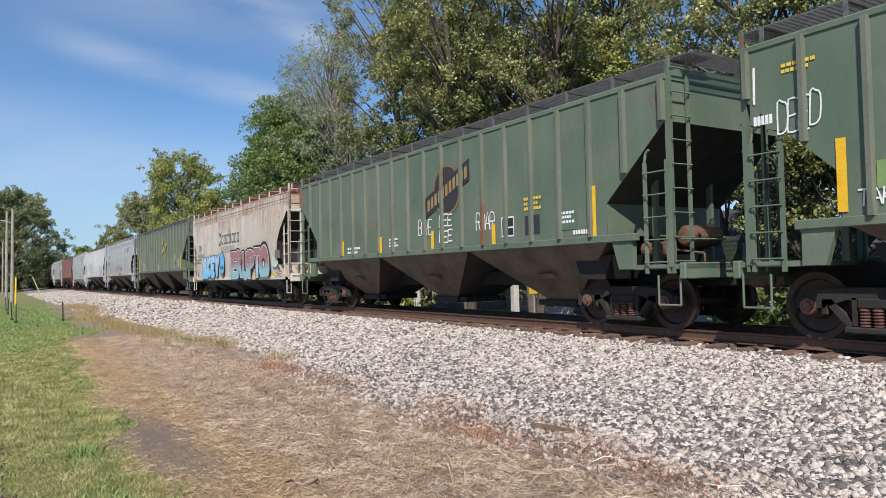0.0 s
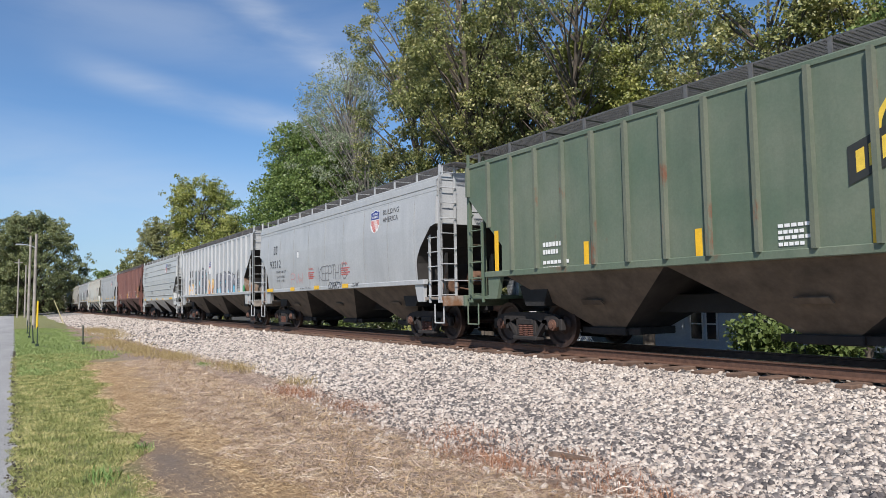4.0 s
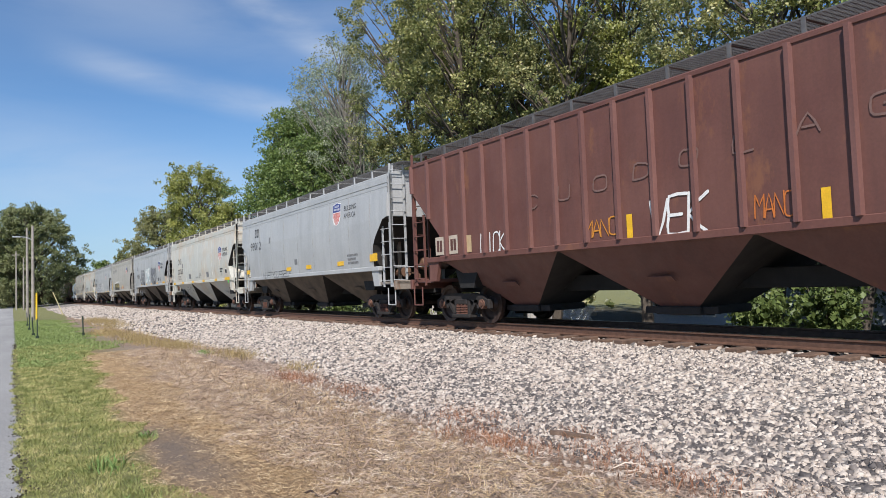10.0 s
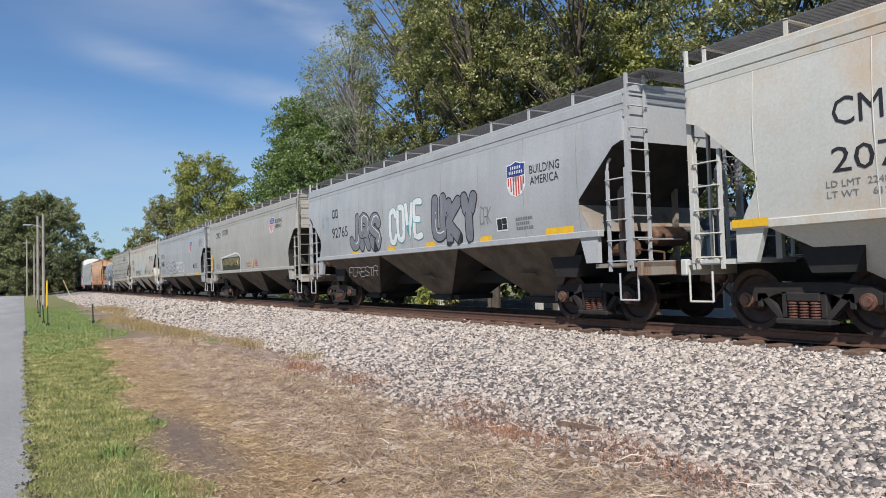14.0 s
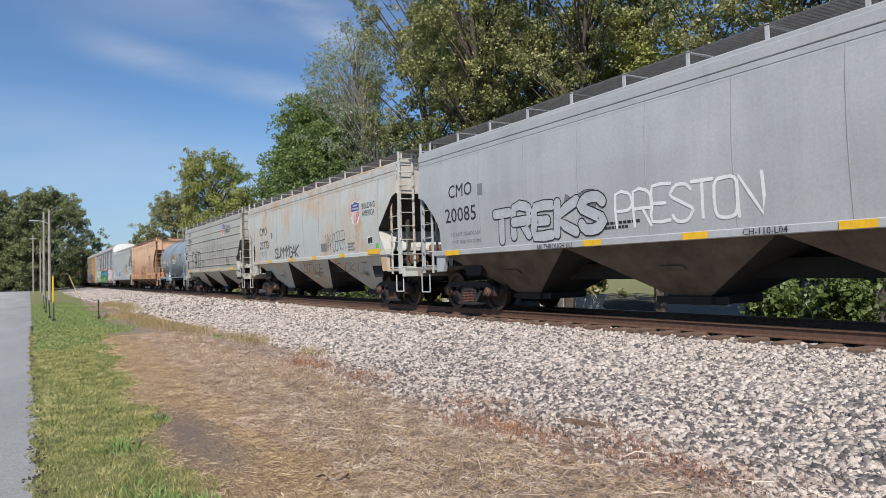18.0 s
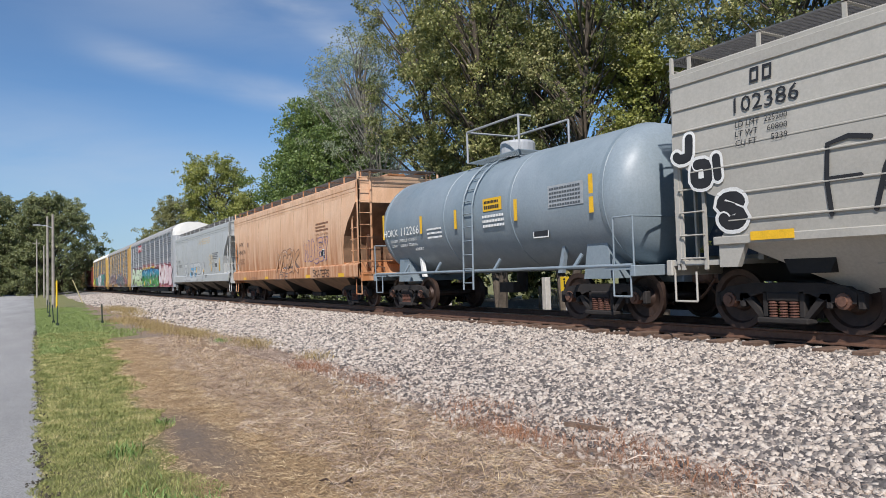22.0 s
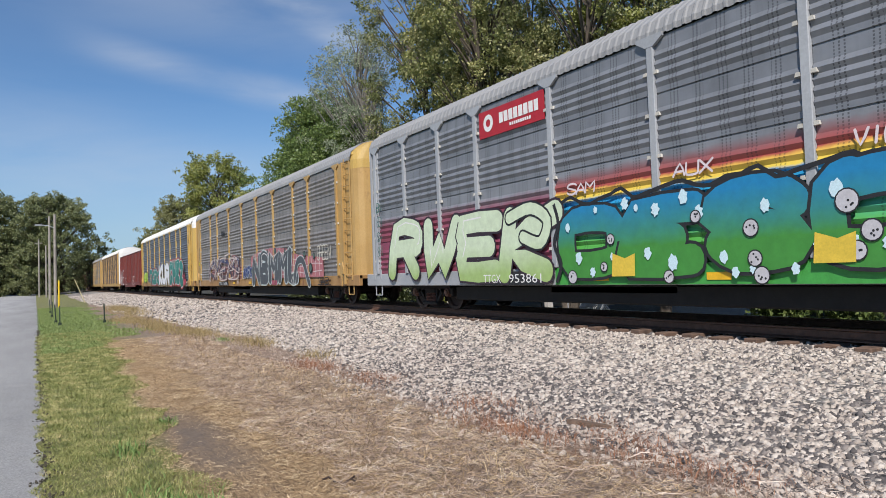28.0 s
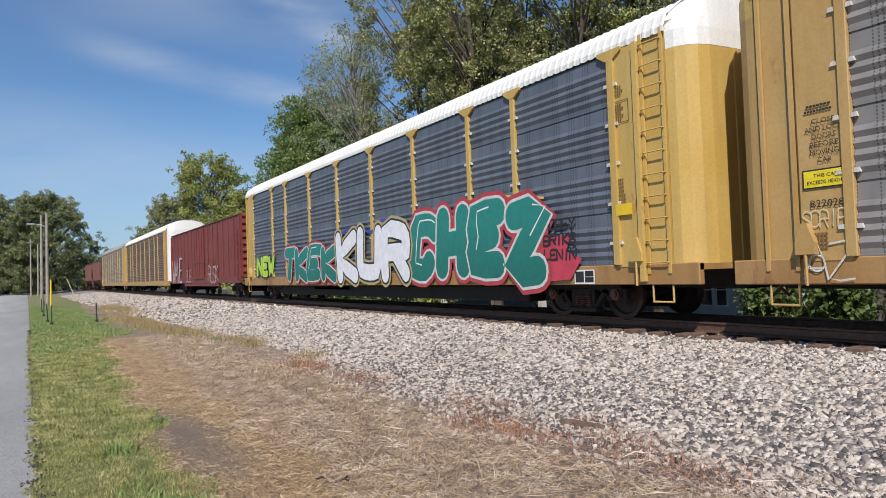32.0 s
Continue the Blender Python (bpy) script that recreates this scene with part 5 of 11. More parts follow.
def tank_car(label, front, rear, shell, band):
    car, L = start_car("tank_car", label, front, rear, "railway car")
    R, zc, T = 1.44, 2.44, L / 2 - 0.42
    prof = [(0.0, -T), (R * 0.45, -T + 0.05), (R * 0.8, -T + 0.22), (R * 0.95, -T + 0.45), (R, -T + 0.75), (R, -1.0)]
    part("tank", Mesh().lathe(prof + [(R, 1.0)] + [(r, -x) for r, x in prof[:-1][::-1]], (0, 0, zc), "x", 48), shell, car, "insulated steel tank", True)
    for x in (-T + 0.78, -1.25, 1.75, T - 0.8):
        part("jacket_band", stored("jacket_band", lambda: Mesh().lathe([(R + 0.001, -0.06), (R + 0.012, -0.05), (R + 0.012, 0.05), (R + 0.001, 0.06)], (0, 0, 0), "x", 48), True), shell, car, at=pose(x, 0, zc))
    for e in (-1, 1):
        rot = pose(0, 0, 0) if e > 0 else pose(0, 0, 0, 0, 0, 180)
        part("saddle", stored(("saddle", round(T, 2)), lambda: Mesh().prism([(T - 1.75, 0.82), (T - 0.95, 0.82), (T - 1.05, 1.6), (T - 1.6, 1.6)], -1.1, 1.1).box(T - 1.4, T + 0.1, -0.32, 0.32, 0.72, 1.0, 0.02)), shell, car, at=rot)
        part("end_sill", stored(("tank_end", round(T, 2)), lambda: Mesh().box(T - 0.75, T + 0.05, -1.45, 1.45, 0.98, 1.06).box(T - 0.05, T + 0.06, -1.5, 1.5, 0.86, 1.06, 0.012)), shell, car, at=rot)
        part("hand_rail", stored(("tank_rail", round(T, 2)), lambda: Mesh().pipe([(T + 0.0, -1.45, 1.06), (T + 0.0, -1.45, 1.95), (T + 0.0, 1.45, 1.95), (T + 0.0, 1.45, 1.06)], 0.018).pipe([(T - 0.5, -1.45, 1.06), (T - 0.5, -1.45, 1.95), (T + 0.0, -1.45, 1.95)], 0.018)), shell, car, at=rot)
        part("stirrup", stored(("stirrup",), lambda: Mesh()), shell, car, at=rot @ pose(T - 0.3, -1.46, 0.98))
        part("stirrup", stored(("stirrup",), lambda: Mesh()), shell, car, at=rot @ pose(T - 0.3, 1.46, 0.98))
        for s in (-1, 1):
            part("brace", stored(("tank_brace",), lambda: Mesh().prism([(-0.28, 0.95), (-0.14, 0.95), (0.02, 1.62), (-0.06, 1.62)], -0.05, 0.05)), MAT_WHITE if e < 0 else shell, car, at=rot @ pose(T - 2.3, s * 1.05, 0))
        part("coupler", stored("coupler", coupler_mesh), MAT_RUSTBAR, car, at=rot @ pose(L / 2 - 0.32, 0, 0))
        truck(car, e * (L / 2 - 1.75))
    for s in (-1, 1):
        part("side_rail", stored(("side_rail", round(T, 2)), lambda: Mesh().rod((-T + 0.05, 0, 1.06), (T - 0.05, 0, 1.06), 0.035, 8)), shell, car, at=pose(0, s * 1.44, 0))
        for bx_ in (-T + 1.9, -1.8, 1.0, T - 1.7):
            part("rail_bracket", stored("rail_bracket", lambda: Mesh().box(-0.04, 0.04, -0.02, 0.02, 0, 0.32)), shell, car, at=pose(bx_, s * 1.40, 1.05, s * 18, 0, 0) @ pose(0, 0, 0, 0, 30, 0))
    # top platform with rails, dome fittings and the side ladder
    part("platform", stored("tank_platform", lambda: grating_mesh(2.3, 1.5)), shell, car, at=pose(0.15, 0, zc + R + 0.03))
    part("platform_rail", Mesh().pipe([(-1.0, -0.76, 3.9), (-1.0, -0.76, 4.72), (1.3, -0.76, 4.72), (1.3, -0.76, 3.9)], 0.028).pipe([(-1.0, 0.76, 3.9), (-1.0, 0.76, 4.72), (1.3, 0.76, 4.72), (1.3, 0.76, 3.9)], 0.028).pipe([(-1.0, -0.76, 4.72), (-1.0, 0.76, 4.72)], 0.028).pipe([(1.3, -0.76, 4.72), (1.3, -0.4, 4.72)], 0.028), band, car, "galvanised safety rail")
    part("dome", Mesh().lathe([(0.0, 0.45), (0.42, 0.42), (0.45, 0.36), (0.45, 0.0)], (0.2, 0, zc + R), "z", 18), band, car)
    part("valve", Mesh().lathe([(0.0, 0.5), (0.1, 0.48), (0.1, 0.0)], (-0.55, 0.2, zc + R), "z", 10).rod((-0.55, 0.2, zc + R + 0.4), (-0.3, 0.2, zc + R + 0.4), 0.04), band, car)
    g = []
    m = Mesh()
    path = [(0.95 - 0.35, 1.52)] + [(zc + R * 1.04 * math.sin(a), R * 1.04 * math.cos(a)) for a in [radians(-5 + 12 * k) for k in range(9)]]
    for s in (-0.22, 0.22):
        m.pipe([(0.05 + s, -y, z) for z, y in path], 0.024, 6)
    for (za, ya), (zb, yb) in zip(path, path[1:]):
        k = max(1, int(math.hypot(zb - za, yb - ya) / 0.3))
        for i in range(k):
            f = (i + 0.5) / k
            m.rod((-0.17, -(ya + (yb - ya) * f), za + (zb - za) * f), (0.27, -(ya + (yb - ya) * f), za + (zb - za) * f), 0.014, 5)
    part("ladder", m, shell, car, "curved side ladder")
    part("bottom_outlet", Mesh().lathe([(0.0, -0.35), (0.14, -0.35), (0.14, 0.2), (0.0, 0.2)], (0.2, 0, 0.85), "z", 12).box(-0.1, 0.5, -0.5, -0.3, 0.5, 0.75), MAT_IRON, car)
    return car

G_GREEN = paint("faded_green_paint", (0.100, 0.142, 0.092), (0.165, 0.188, 0.132), 0.25, 0.35, 0.5)
G_ENDS = paint("dirt_stained_end_steel", (0.24, 0.20, 0.16), (0.34, 0.30, 0.25), 0.7, 0.4, 0.7, (0.20, 0.10, 0.05))
# brown dust colour, darkened further for the deep shade under the cars
G_UNDER = plain("dusty_shaded_underside", (0.122, 0.09, 0.062), 0.85, 0, 0.4, 2.0, 0.2)
G_GREY = paint("light_grey_paint", (0.40, 0.405, 0.40), (0.46, 0.465, 0.455), 0.04, 0.3, 0.42)
G_GREY2 = paint("pale_grey_paint", (0.45, 0.46, 0.445), (0.50, 0.505, 0.49), 0.03, 0.16, 0.4)
G_PALECREAM = paint("pale_cream_paint", (0.53, 0.525, 0.465), (0.58, 0.575, 0.52), 0.18, 0.12, 0.45, (0.46, 0.27, 0.11), 0.45)
G_CREAM = paint("cream_paint_with_rust_bloom", (0.50, 0.515, 0.475), (0.55, 0.56, 0.52), 0.24, 0.12, 0.45, (0.46, 0.25, 0.09), 0.85, 0.5)
G_TAN = paint("tan_grey_paint", (0.40, 0.375, 0.325), (0.46, 0.435, 0.38), 0.05, 0.2, 0.45)
G_SOUTH = paint("chalky_cream_paint", (0.54, 0.485, 0.395), (0.63, 0.58, 0.49), 0.36, 0.3, 0.6, (0.29, 0.135, 0.06), 0.5, 0.95)
G_ROOFRUST = paint("rusted_roof_edge", (0.30, 0.17, 0.11), (0.45, 0.36, 0.29), 0.8, 0.4, 0.7)
G_MAROON = paint("rust_red_paint", (0.13, 0.05, 0.038), (0.172, 0.074, 0.055), 0.42, 0.45, 0.6, (0.21, 0.088, 0.045))
G_ORANGE = paint("faded_peach_paint", (0.76, 0.47, 0.28), (0.82, 0.56, 0.37), 0.14, 0.15, 0.5, (0.34, 0.14, 0.055), 0.3, 0.35, 1.15)
G_TANK = paint("blue_grey_tank_paint", (0.20, 0.25, 0.28), (0.26, 0.305, 0.335), 0.0, 0.2, 0.48)
G_BOX = paint("boxcar_red_paint", (0.17, 0.03, 0.024), (0.22, 0.05, 0.04), 0.12, 0.35, 0.5)
G_YELLOW = paint("weathered_yellow_paint", (0.45, 0.27, 0.085), (0.50, 0.33, 0.13), 0.2, 0.4, 0.5)
G_BRIGHTY = paint("fresh_yellow_paint", (0.52, 0.33, 0.08), (0.56, 0.38, 0.12), 0.2, 0.35, 0.45)
G_GALV = paint("galvanised_trim", (0.33, 0.34, 0.35), (0.41, 0.42, 0.425), 0.02, 0.15, 0.4)
G_POST = paint("brown_stained_post_paint", (0.105, 0.13, 0.09), (0.16, 0.165, 0.12), 0.5, 0.4, 0.6)
G_DECK = paint("oily_orange_deck_paint", (0.34, 0.18, 0.06), (0.42, 0.25, 0.10), 0.4, 0.6, 0.55)
G_MPOST = paint("pale_rust_post_paint", (0.14, 0.06, 0.05), (0.19, 0.088, 0.072), 0.35, 0.4, 0.6)
G_ROOFG = paint("grey_rack_roof", (0.27, 0.27, 0.265), (0.34, 0.33, 0.315), 0.05, 0.2, 0.4)
G_ROOFW = paint("white_rack_roof", (0.74, 0.72, 0.66), (0.78, 0.77, 0.73), 0.05, 0.15, 0.45)
# seams darker than the body: their shadow lines are put into the colour
G_SEAM = paint("shadow_grey_weld_seam", (0.24, 0.235, 0.22), (0.33, 0.32, 0.30), 0.1, 0.3, 0.6)
G_SEAMRUST = paint("rusty_shadowed_weld_seam", (0.30, 0.17, 0.09), (0.40, 0.24, 0.14), 0.3, 0.3, 0.6)
WELD.update({G_GREY: G_SEAM, G_GREY2: G_SEAM, G_TAN: G_SEAM, G_CREAM: G_SEAM, G_SOUTH: G_SEAMRUST, G_ORANGE: G_SEAMRUST})
S_GREY = screen_material("grey_screen_sheet", (0.21, 0.22, 0.235))
S_BROWN = screen_material("dusty_screen_sheet", (0.25, 0.232, 0.215))
S_BLUE = screen_material("slate_screen_sheet", (0.13, 0.15, 0.18))
S_RUST = screen_material("rust_dusted_screen_sheet", (0.17, 0.115, 0.085))



def mural(name, stops, screen, wobble=0.22):
    """Screen sheet under spray paint: colours that follow one another up the sheet, by height; a height with no colour is bare sheet again."""
    m = screen_material(name, screen)
    n, l = m.node_tree.nodes, m.node_tree.links
    b = n["Principled BSDF"]
    src = b.inputs["Base Color"].links[0].from_socket
    holes = src.node.inputs["Fac"].links[0].from_socket
    co = n.new("ShaderNodeTexCoord").outputs["Object"]
    sp = n.new("ShaderNodeSeparateXYZ")
    l.new(co, sp.inputs["Vector"])
    ad = n.new("ShaderNodeMath")
    ad.operation = "MULTIPLY_ADD"
    ad.inputs[1].default_value = wobble
    l.new(noise_node(n, l, coords(n, l), 2.6, 5, 0.6), ad.inputs[0])
    l.new(sp.outputs["Z"], ad.inputs[2])
    r, over = n.new("ShaderNodeValToRGB"), n.new("ShaderNodeValToRGB")
    for node in (r, over):
        l.new(ad.outputs["Value"], node.inputs["Fac"])
    for i, (z, c) in enumerate(stops):
        z = min(1.0, z + wobble / 2)
        for node, value in ((r, c or stops[i - 1][1]), (over, (1, 1, 1) if c else (0, 0, 0))):
            e = node.color_ramp.elements[i] if i < 2 else node.color_ramp.elements.new(z)
            e.position, e.color = z, (*value, 1)
    c = mix(n, l, over.outputs["Color"], src, mix(n, l, scaled(n, l, holes, 0.8), r.outputs["Color"], (0.02, 0.02, 0.02)))
    l.new(c, b.inputs["Base Color"])
    b.inputs["Metallic"].default_value = 0.0
    return m


GREY_SHEET = (0.21, 0.22, 0.235)
MU_GREEN = mural("green_mural", ((0.0, (0.06, 0.30, 0.05)), (0.45, (0.09, 0.36, 0.06)), (0.85, (0.03, 0.34, 0.34))), GREY_SHEET)
MU_BLUE = mural("blue_mural_with_yellow_and_maroon_edge", ((0.0, (0.03, 0.36, 0.44)), (0.30, (0.02, 0.24, 0.55)), (0.36, (0.70, 0.52, 0.07)), (0.48, (0.68, 0.42, 0.07)), (0.55, (0.34, 0.06, 0.05)), (0.72, (0.24, 0.09, 0.09)), (0.88, None)), GREY_SHEET, 0.16)
MU_RED = mural("maroon_overspray", ((0.0, (0.26, 0.055, 0.085)), (0.45, (0.20, 0.05, 0.075)), (0.72, None)), GREY_SHEET)
MU_RED0 = mural("maroon_mural", ((0.0, (0.22, 0.05, 0.08)), (0.95, (0.26, 0.06, 0.10))), GREY_SHEET)
MU_PINK = mural("pink_mural", ((0.0, (0.42, 0.16, 0.17)), (0.6, (0.45, 0.10, 0.11))), GREY_SHEET)
MU_PINK1 = mural("pink_overspray", ((0.0, (0.42, 0.12, 0.13)), (0.4, (0.30, 0.08, 0.09)), (0.7, None)), GREY_SHEET)
MU_ROSE = mural("dusty_rose_overspray", ((0.0, (0.36, 0.19, 0.17)), (0.6, (0.33, 0.16, 0.15)), (0.92, None)), (0.25, 0.232, 0.215))
MURALS = {(i, 0): MU_GREEN if 4 <= i <= 6 else (MU_RED0 if i < 4 else MU_PINK) for i in range(11)}
MURALS.update({(i, 1): MU_BLUE if 4 <= i <= 6 else (MU_RED if i < 4 else MU_PINK1) for i in range(11)})

K = 9.2             # metres for a unit of the train's layout
NEARY = -1.60
cars = {}
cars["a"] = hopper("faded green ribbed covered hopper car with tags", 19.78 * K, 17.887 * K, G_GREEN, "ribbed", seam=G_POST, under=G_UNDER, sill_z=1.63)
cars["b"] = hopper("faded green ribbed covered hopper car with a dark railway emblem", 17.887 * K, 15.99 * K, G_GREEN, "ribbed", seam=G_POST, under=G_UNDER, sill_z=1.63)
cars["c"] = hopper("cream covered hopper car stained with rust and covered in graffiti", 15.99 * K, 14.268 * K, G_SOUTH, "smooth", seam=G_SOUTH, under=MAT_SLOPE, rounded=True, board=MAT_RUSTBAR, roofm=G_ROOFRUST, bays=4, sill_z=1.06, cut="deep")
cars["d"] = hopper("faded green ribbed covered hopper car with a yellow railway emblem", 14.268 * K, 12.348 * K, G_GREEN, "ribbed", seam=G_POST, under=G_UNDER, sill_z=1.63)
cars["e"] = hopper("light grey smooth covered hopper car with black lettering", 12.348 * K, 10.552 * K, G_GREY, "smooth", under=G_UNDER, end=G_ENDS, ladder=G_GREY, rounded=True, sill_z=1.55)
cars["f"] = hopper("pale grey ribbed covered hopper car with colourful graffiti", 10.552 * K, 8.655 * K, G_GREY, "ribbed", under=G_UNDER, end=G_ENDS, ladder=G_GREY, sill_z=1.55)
cars["g"] = hopper("clean pale grey covered hopper car with horizontal ribs", 8.655 * K, 6.96 * K, G_GREY2, "corrugated", rounded=True, under=G_GREY2, sillm=G_GREY2, sill_z=1.44, slope=MAT_SLOPEGREY)
cars["h"] = hopper("dull rust-red ribbed covered hopper car with small tags", 6.96 * K, 5.066 * K, G_MAROON, "ribbed", seam=G_MPOST, under=G_MAROON, sill_z=1.65)
cars["i"] = hopper("light grey smooth covered hopper car with a shield badge", 5.066 * K, 3.287 * K, G_GREY, "smooth", rounded=True, under=G_UNDER, end=G_ENDS, ladder=G_GREY, sill_z=1.55)
cars["j"] = hopper("cream smooth covered hopper car with rust bloom and a shield badge", 3.287 * K, 1.394 * K, G_PALECREAM, "smooth", rounded=True, under=G_PALECREAM, sill_z=1.64, cut="long")
cars["k"] = hopper("grey smooth covered hopper car with silver bubble graffiti", 1.394 * K, -0.514 * K, G_GREY, "smooth", rounded=True, under=G_UNDER, end=G_ENDS, ladder=G_GREY, sill_z=1.72, cut="long")
cars["l"] = hopper("tan-grey smooth covered hopper car with a dark painted panel", -0.514 * K, -2.298 * K, G_TAN, "smooth", rounded=True, under=G_UNDER, sill_z=1.5)
cars["m"] = hopper("grey smooth covered hopper car with black and white tags", -2.298 * K, -4.24 * K, G_GREY, "smooth", rounded=True, under=G_UNDER, end=G_ENDS, ladder=G_GREY, sill_z=1.5)
cars["n"] = hopper("cream smooth covered hopper car with orange rust bloom and tags", -4.24 * K, -6.145 * K, G_CREAM, "smooth", rounded=True, under=G_CREAM, sill_z=1.64, cut="long")
cars["o"] = hopper("tan-grey covered hopper car with horizontal ribs and faint graffiti", -6.145 * K, -7.9 * K, G_TAN, "corrugated", rounded=True, under=G_TAN, sill_z=1.44, slope=MAT_SLOPEGREY)
cars["p"] = tank_car("blue-grey insulated tank car with white lettering", -7.9 * K, -9.2 * K, G_TANK, G_GALV)
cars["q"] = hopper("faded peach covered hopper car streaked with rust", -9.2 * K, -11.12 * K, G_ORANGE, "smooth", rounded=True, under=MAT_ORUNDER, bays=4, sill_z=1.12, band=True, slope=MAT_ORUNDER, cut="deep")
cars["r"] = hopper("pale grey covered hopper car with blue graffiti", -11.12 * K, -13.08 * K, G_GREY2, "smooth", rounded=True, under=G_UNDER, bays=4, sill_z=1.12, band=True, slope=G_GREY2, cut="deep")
cars["s"] = autorack("grey autorack with a red sign and bright painted graffiti", -13.08 * K, -16.14 * K, S_GREY, G_GALV, G_ROOFG, G_GALV, G_GALV, False, murals=MURALS, capm=G_ROOFW)
cars["t"] = autorack("dusty yellow-trimmed autorack with pale graffiti", -16.14 * K, -19.195 * K, S_BROWN, G_YELLOW, G_ROOFG, G_YELLOW, G_DECK, murals={(i, 0): MU_ROSE for i in (1, 2, 3, 5, 6)}, capm=G_BRIGHTY)
cars["u"] = autorack("slate autorack with yellow trim, white roof and green graffiti", -19.195 * K, -22.245 * K, S_BLUE, G_BRIGHTY, G_ROOFW, G_BRIGHTY, G_DECK)
cars["v"] = boxcar("red boxcar with white tags", -22.245 * K, -24.55 * K, G_BOX)
cars["w"] = autorack("rust-dusted autorack with yellow trim and a white roof end", -24.55 * K, -27.6 * K, S_RUST, G_YELLOW, G_ROOFW, G_ROOFW, G_YELLOW, far=True)
cars["x"] = autorack("dusty yellow-trimmed autorack with a grey roof", -27.6 * K, -30.65 * K, S_BROWN, G_YELLOW, G_ROOFG, G_YELLOW, G_YELLOW, far=True)
cars["y"] = hopper("dark brown covered hopper car", -30.65 * K, -32.5 * K, G_MAROON, "ribbed", under=G_UNDER)
cars["z"] = hopper("dark brown covered hopper car", -32.5 * K, -34.35 * K, G_MAROON, "ribbed", under=G_UNDER)


def train_place(x0, t):
    dt = t - 16.0
    return x0 + (1.15744 * dt - 0.00104 * dt * dt / 2) * K


def motions():
    """The train rolls past; each wheelset turns while it rolls by the camera."""
    for car, x0 in TRAIN:
        rows = []
        for t in range(0, 33):
            x, y, a = curve_place(train_place(x0, t))
            rows.append((t, pose(x, y, RAIL, 0, 0, math.degrees(a))))
        walk(car, rows)
    where = {car: x0 for car, x0 in TRAIN}
    for ws, car, ex, tx in WHEELS:
        if where[car] < -230:
            continue
        turned, rows, t = 0.0, [], 0.0
        last = train_place(where[car] + tx, 0.0)
        rows.append((0.0, pose(ex, 0, WR)))
        for i in range(1, 33 * 15):
            t = i / 15.0
            if t > 32:
                break
            now = train_place(where[car] + tx, t)
            if -22 < now < 0:
                turned += math.degrees((now - last) / WR)
                rows.append((t, pose(ex, 0, WR, 0, turned, 0)))
            last = now
        rows.append((32.0, pose(ex, 0, WR, 0, turned, 0)))
        walk(ws, rows)


# ---- trees ----
def leaf_material(name, a, b, c, clear=0.32):
    """Leaves that differ one by one, from clump to clump and from bough to bough."""
    m, n, l, bs = nodes_of(name)
    geo = n.new("ShaderNodeNewGeometry")
    r = n.new("ShaderNodeValToRGB")
    r.color_ramp.elements[0].position, r.color_ramp.elements[1].position = 0.15, 0.85
    r.color_ramp.elements[0].color, r.color_ramp.elements[1].color = (*a, 1), (*c, 1)
    e = r.color_ramp.elements.new(0.5)
    e.color = (*b, 1)
    co = n.new("ShaderNodeTexCoord").outputs["Object"]
    f = scaled(n, l, geo.outputs["Random Per Island"], 0.40)
    for size_, k in ((0.3, 0.35), (1.1, 0.25)):
        ad = n.new("ShaderNodeMath")
        ad.operation = "MULTIPLY_ADD"
        ad.inputs[1].default_value = k
        l.new(ramp(n, l, noise_node(n, l, co, size_, 3), 0.3, 0.7), ad.inputs[0])
        l.new(f, ad.inputs[2])
        f = ad.outputs["Value"]
    l.new(f, r.inputs["Fac"])
    l.new(r.outputs["Color"], bs.inputs["Base Color"])
    bs.inputs["Roughness"].default_value = 0.45
    tr = n.new("ShaderNodeBsdfTranslucent")
    l.new(r.outputs["Color"], tr.inputs["Color"])
    mx = n.new("ShaderNodeMixShader")
    mx.inputs["Fac"].default_value = clear
    l.new(bs.outputs["BSDF"], mx.inputs[1])
    l.new(tr.outputs["BSDF"], mx.inputs[2])
    l.new(mx.outputs["Shader"], n["Material Output"].inputs["Surface"])
    return m


MAT_BARK = plain("grey_brown_bark", (0.10, 0.08, 0.06), 0.9, 0, 0.4, 4.0, 0.6)
MAT_GREYBARK = plain("pale_grey_bark", (0.22, 0.20, 0.17), 0.9, 0, 0.3, 4.0, 0.5)
LEAF_MIX = leaf_material("sunlit_olive_leaves", (0.055, 0.08, 0.02), (0.235, 0.25, 0.078), (0.60, 0.545, 0.24))
LEAF_GREY = leaf_material("grey_green_leaves", (0.12, 0.16, 0.085), (0.27, 0.31, 0.19), (0.48, 0.50, 0.34))
LEAF_FAR = leaf_material("dull_green_leaves", (0.09, 0.11, 0.045), (0.20, 0.225, 0.095), (0.36, 0.36, 0.18))
LEAF_DARK = leaf_material("dark_green_leaves", (0.05, 0.07, 0.022), (0.19, 0.208, 0.07), (0.53, 0.48, 0.22))
LEAF_MID = leaf_material("green_leaves", (0.06, 0.10, 0.022), (0.145, 0.21, 0.055), (0.30, 0.36, 0.12))
LEAF_PALE = leaf_material("olive_leaves", (0.13, 0.14, 0.05), (0.27, 0.27, 0.11), (0.44, 0.41, 0.21))
LEAF_LIGHT = leaf_material("yellow_green_leaves", (0.13, 0.16, 0.035), (0.28, 0.30, 0.075), (0.46, 0.44, 0.14))


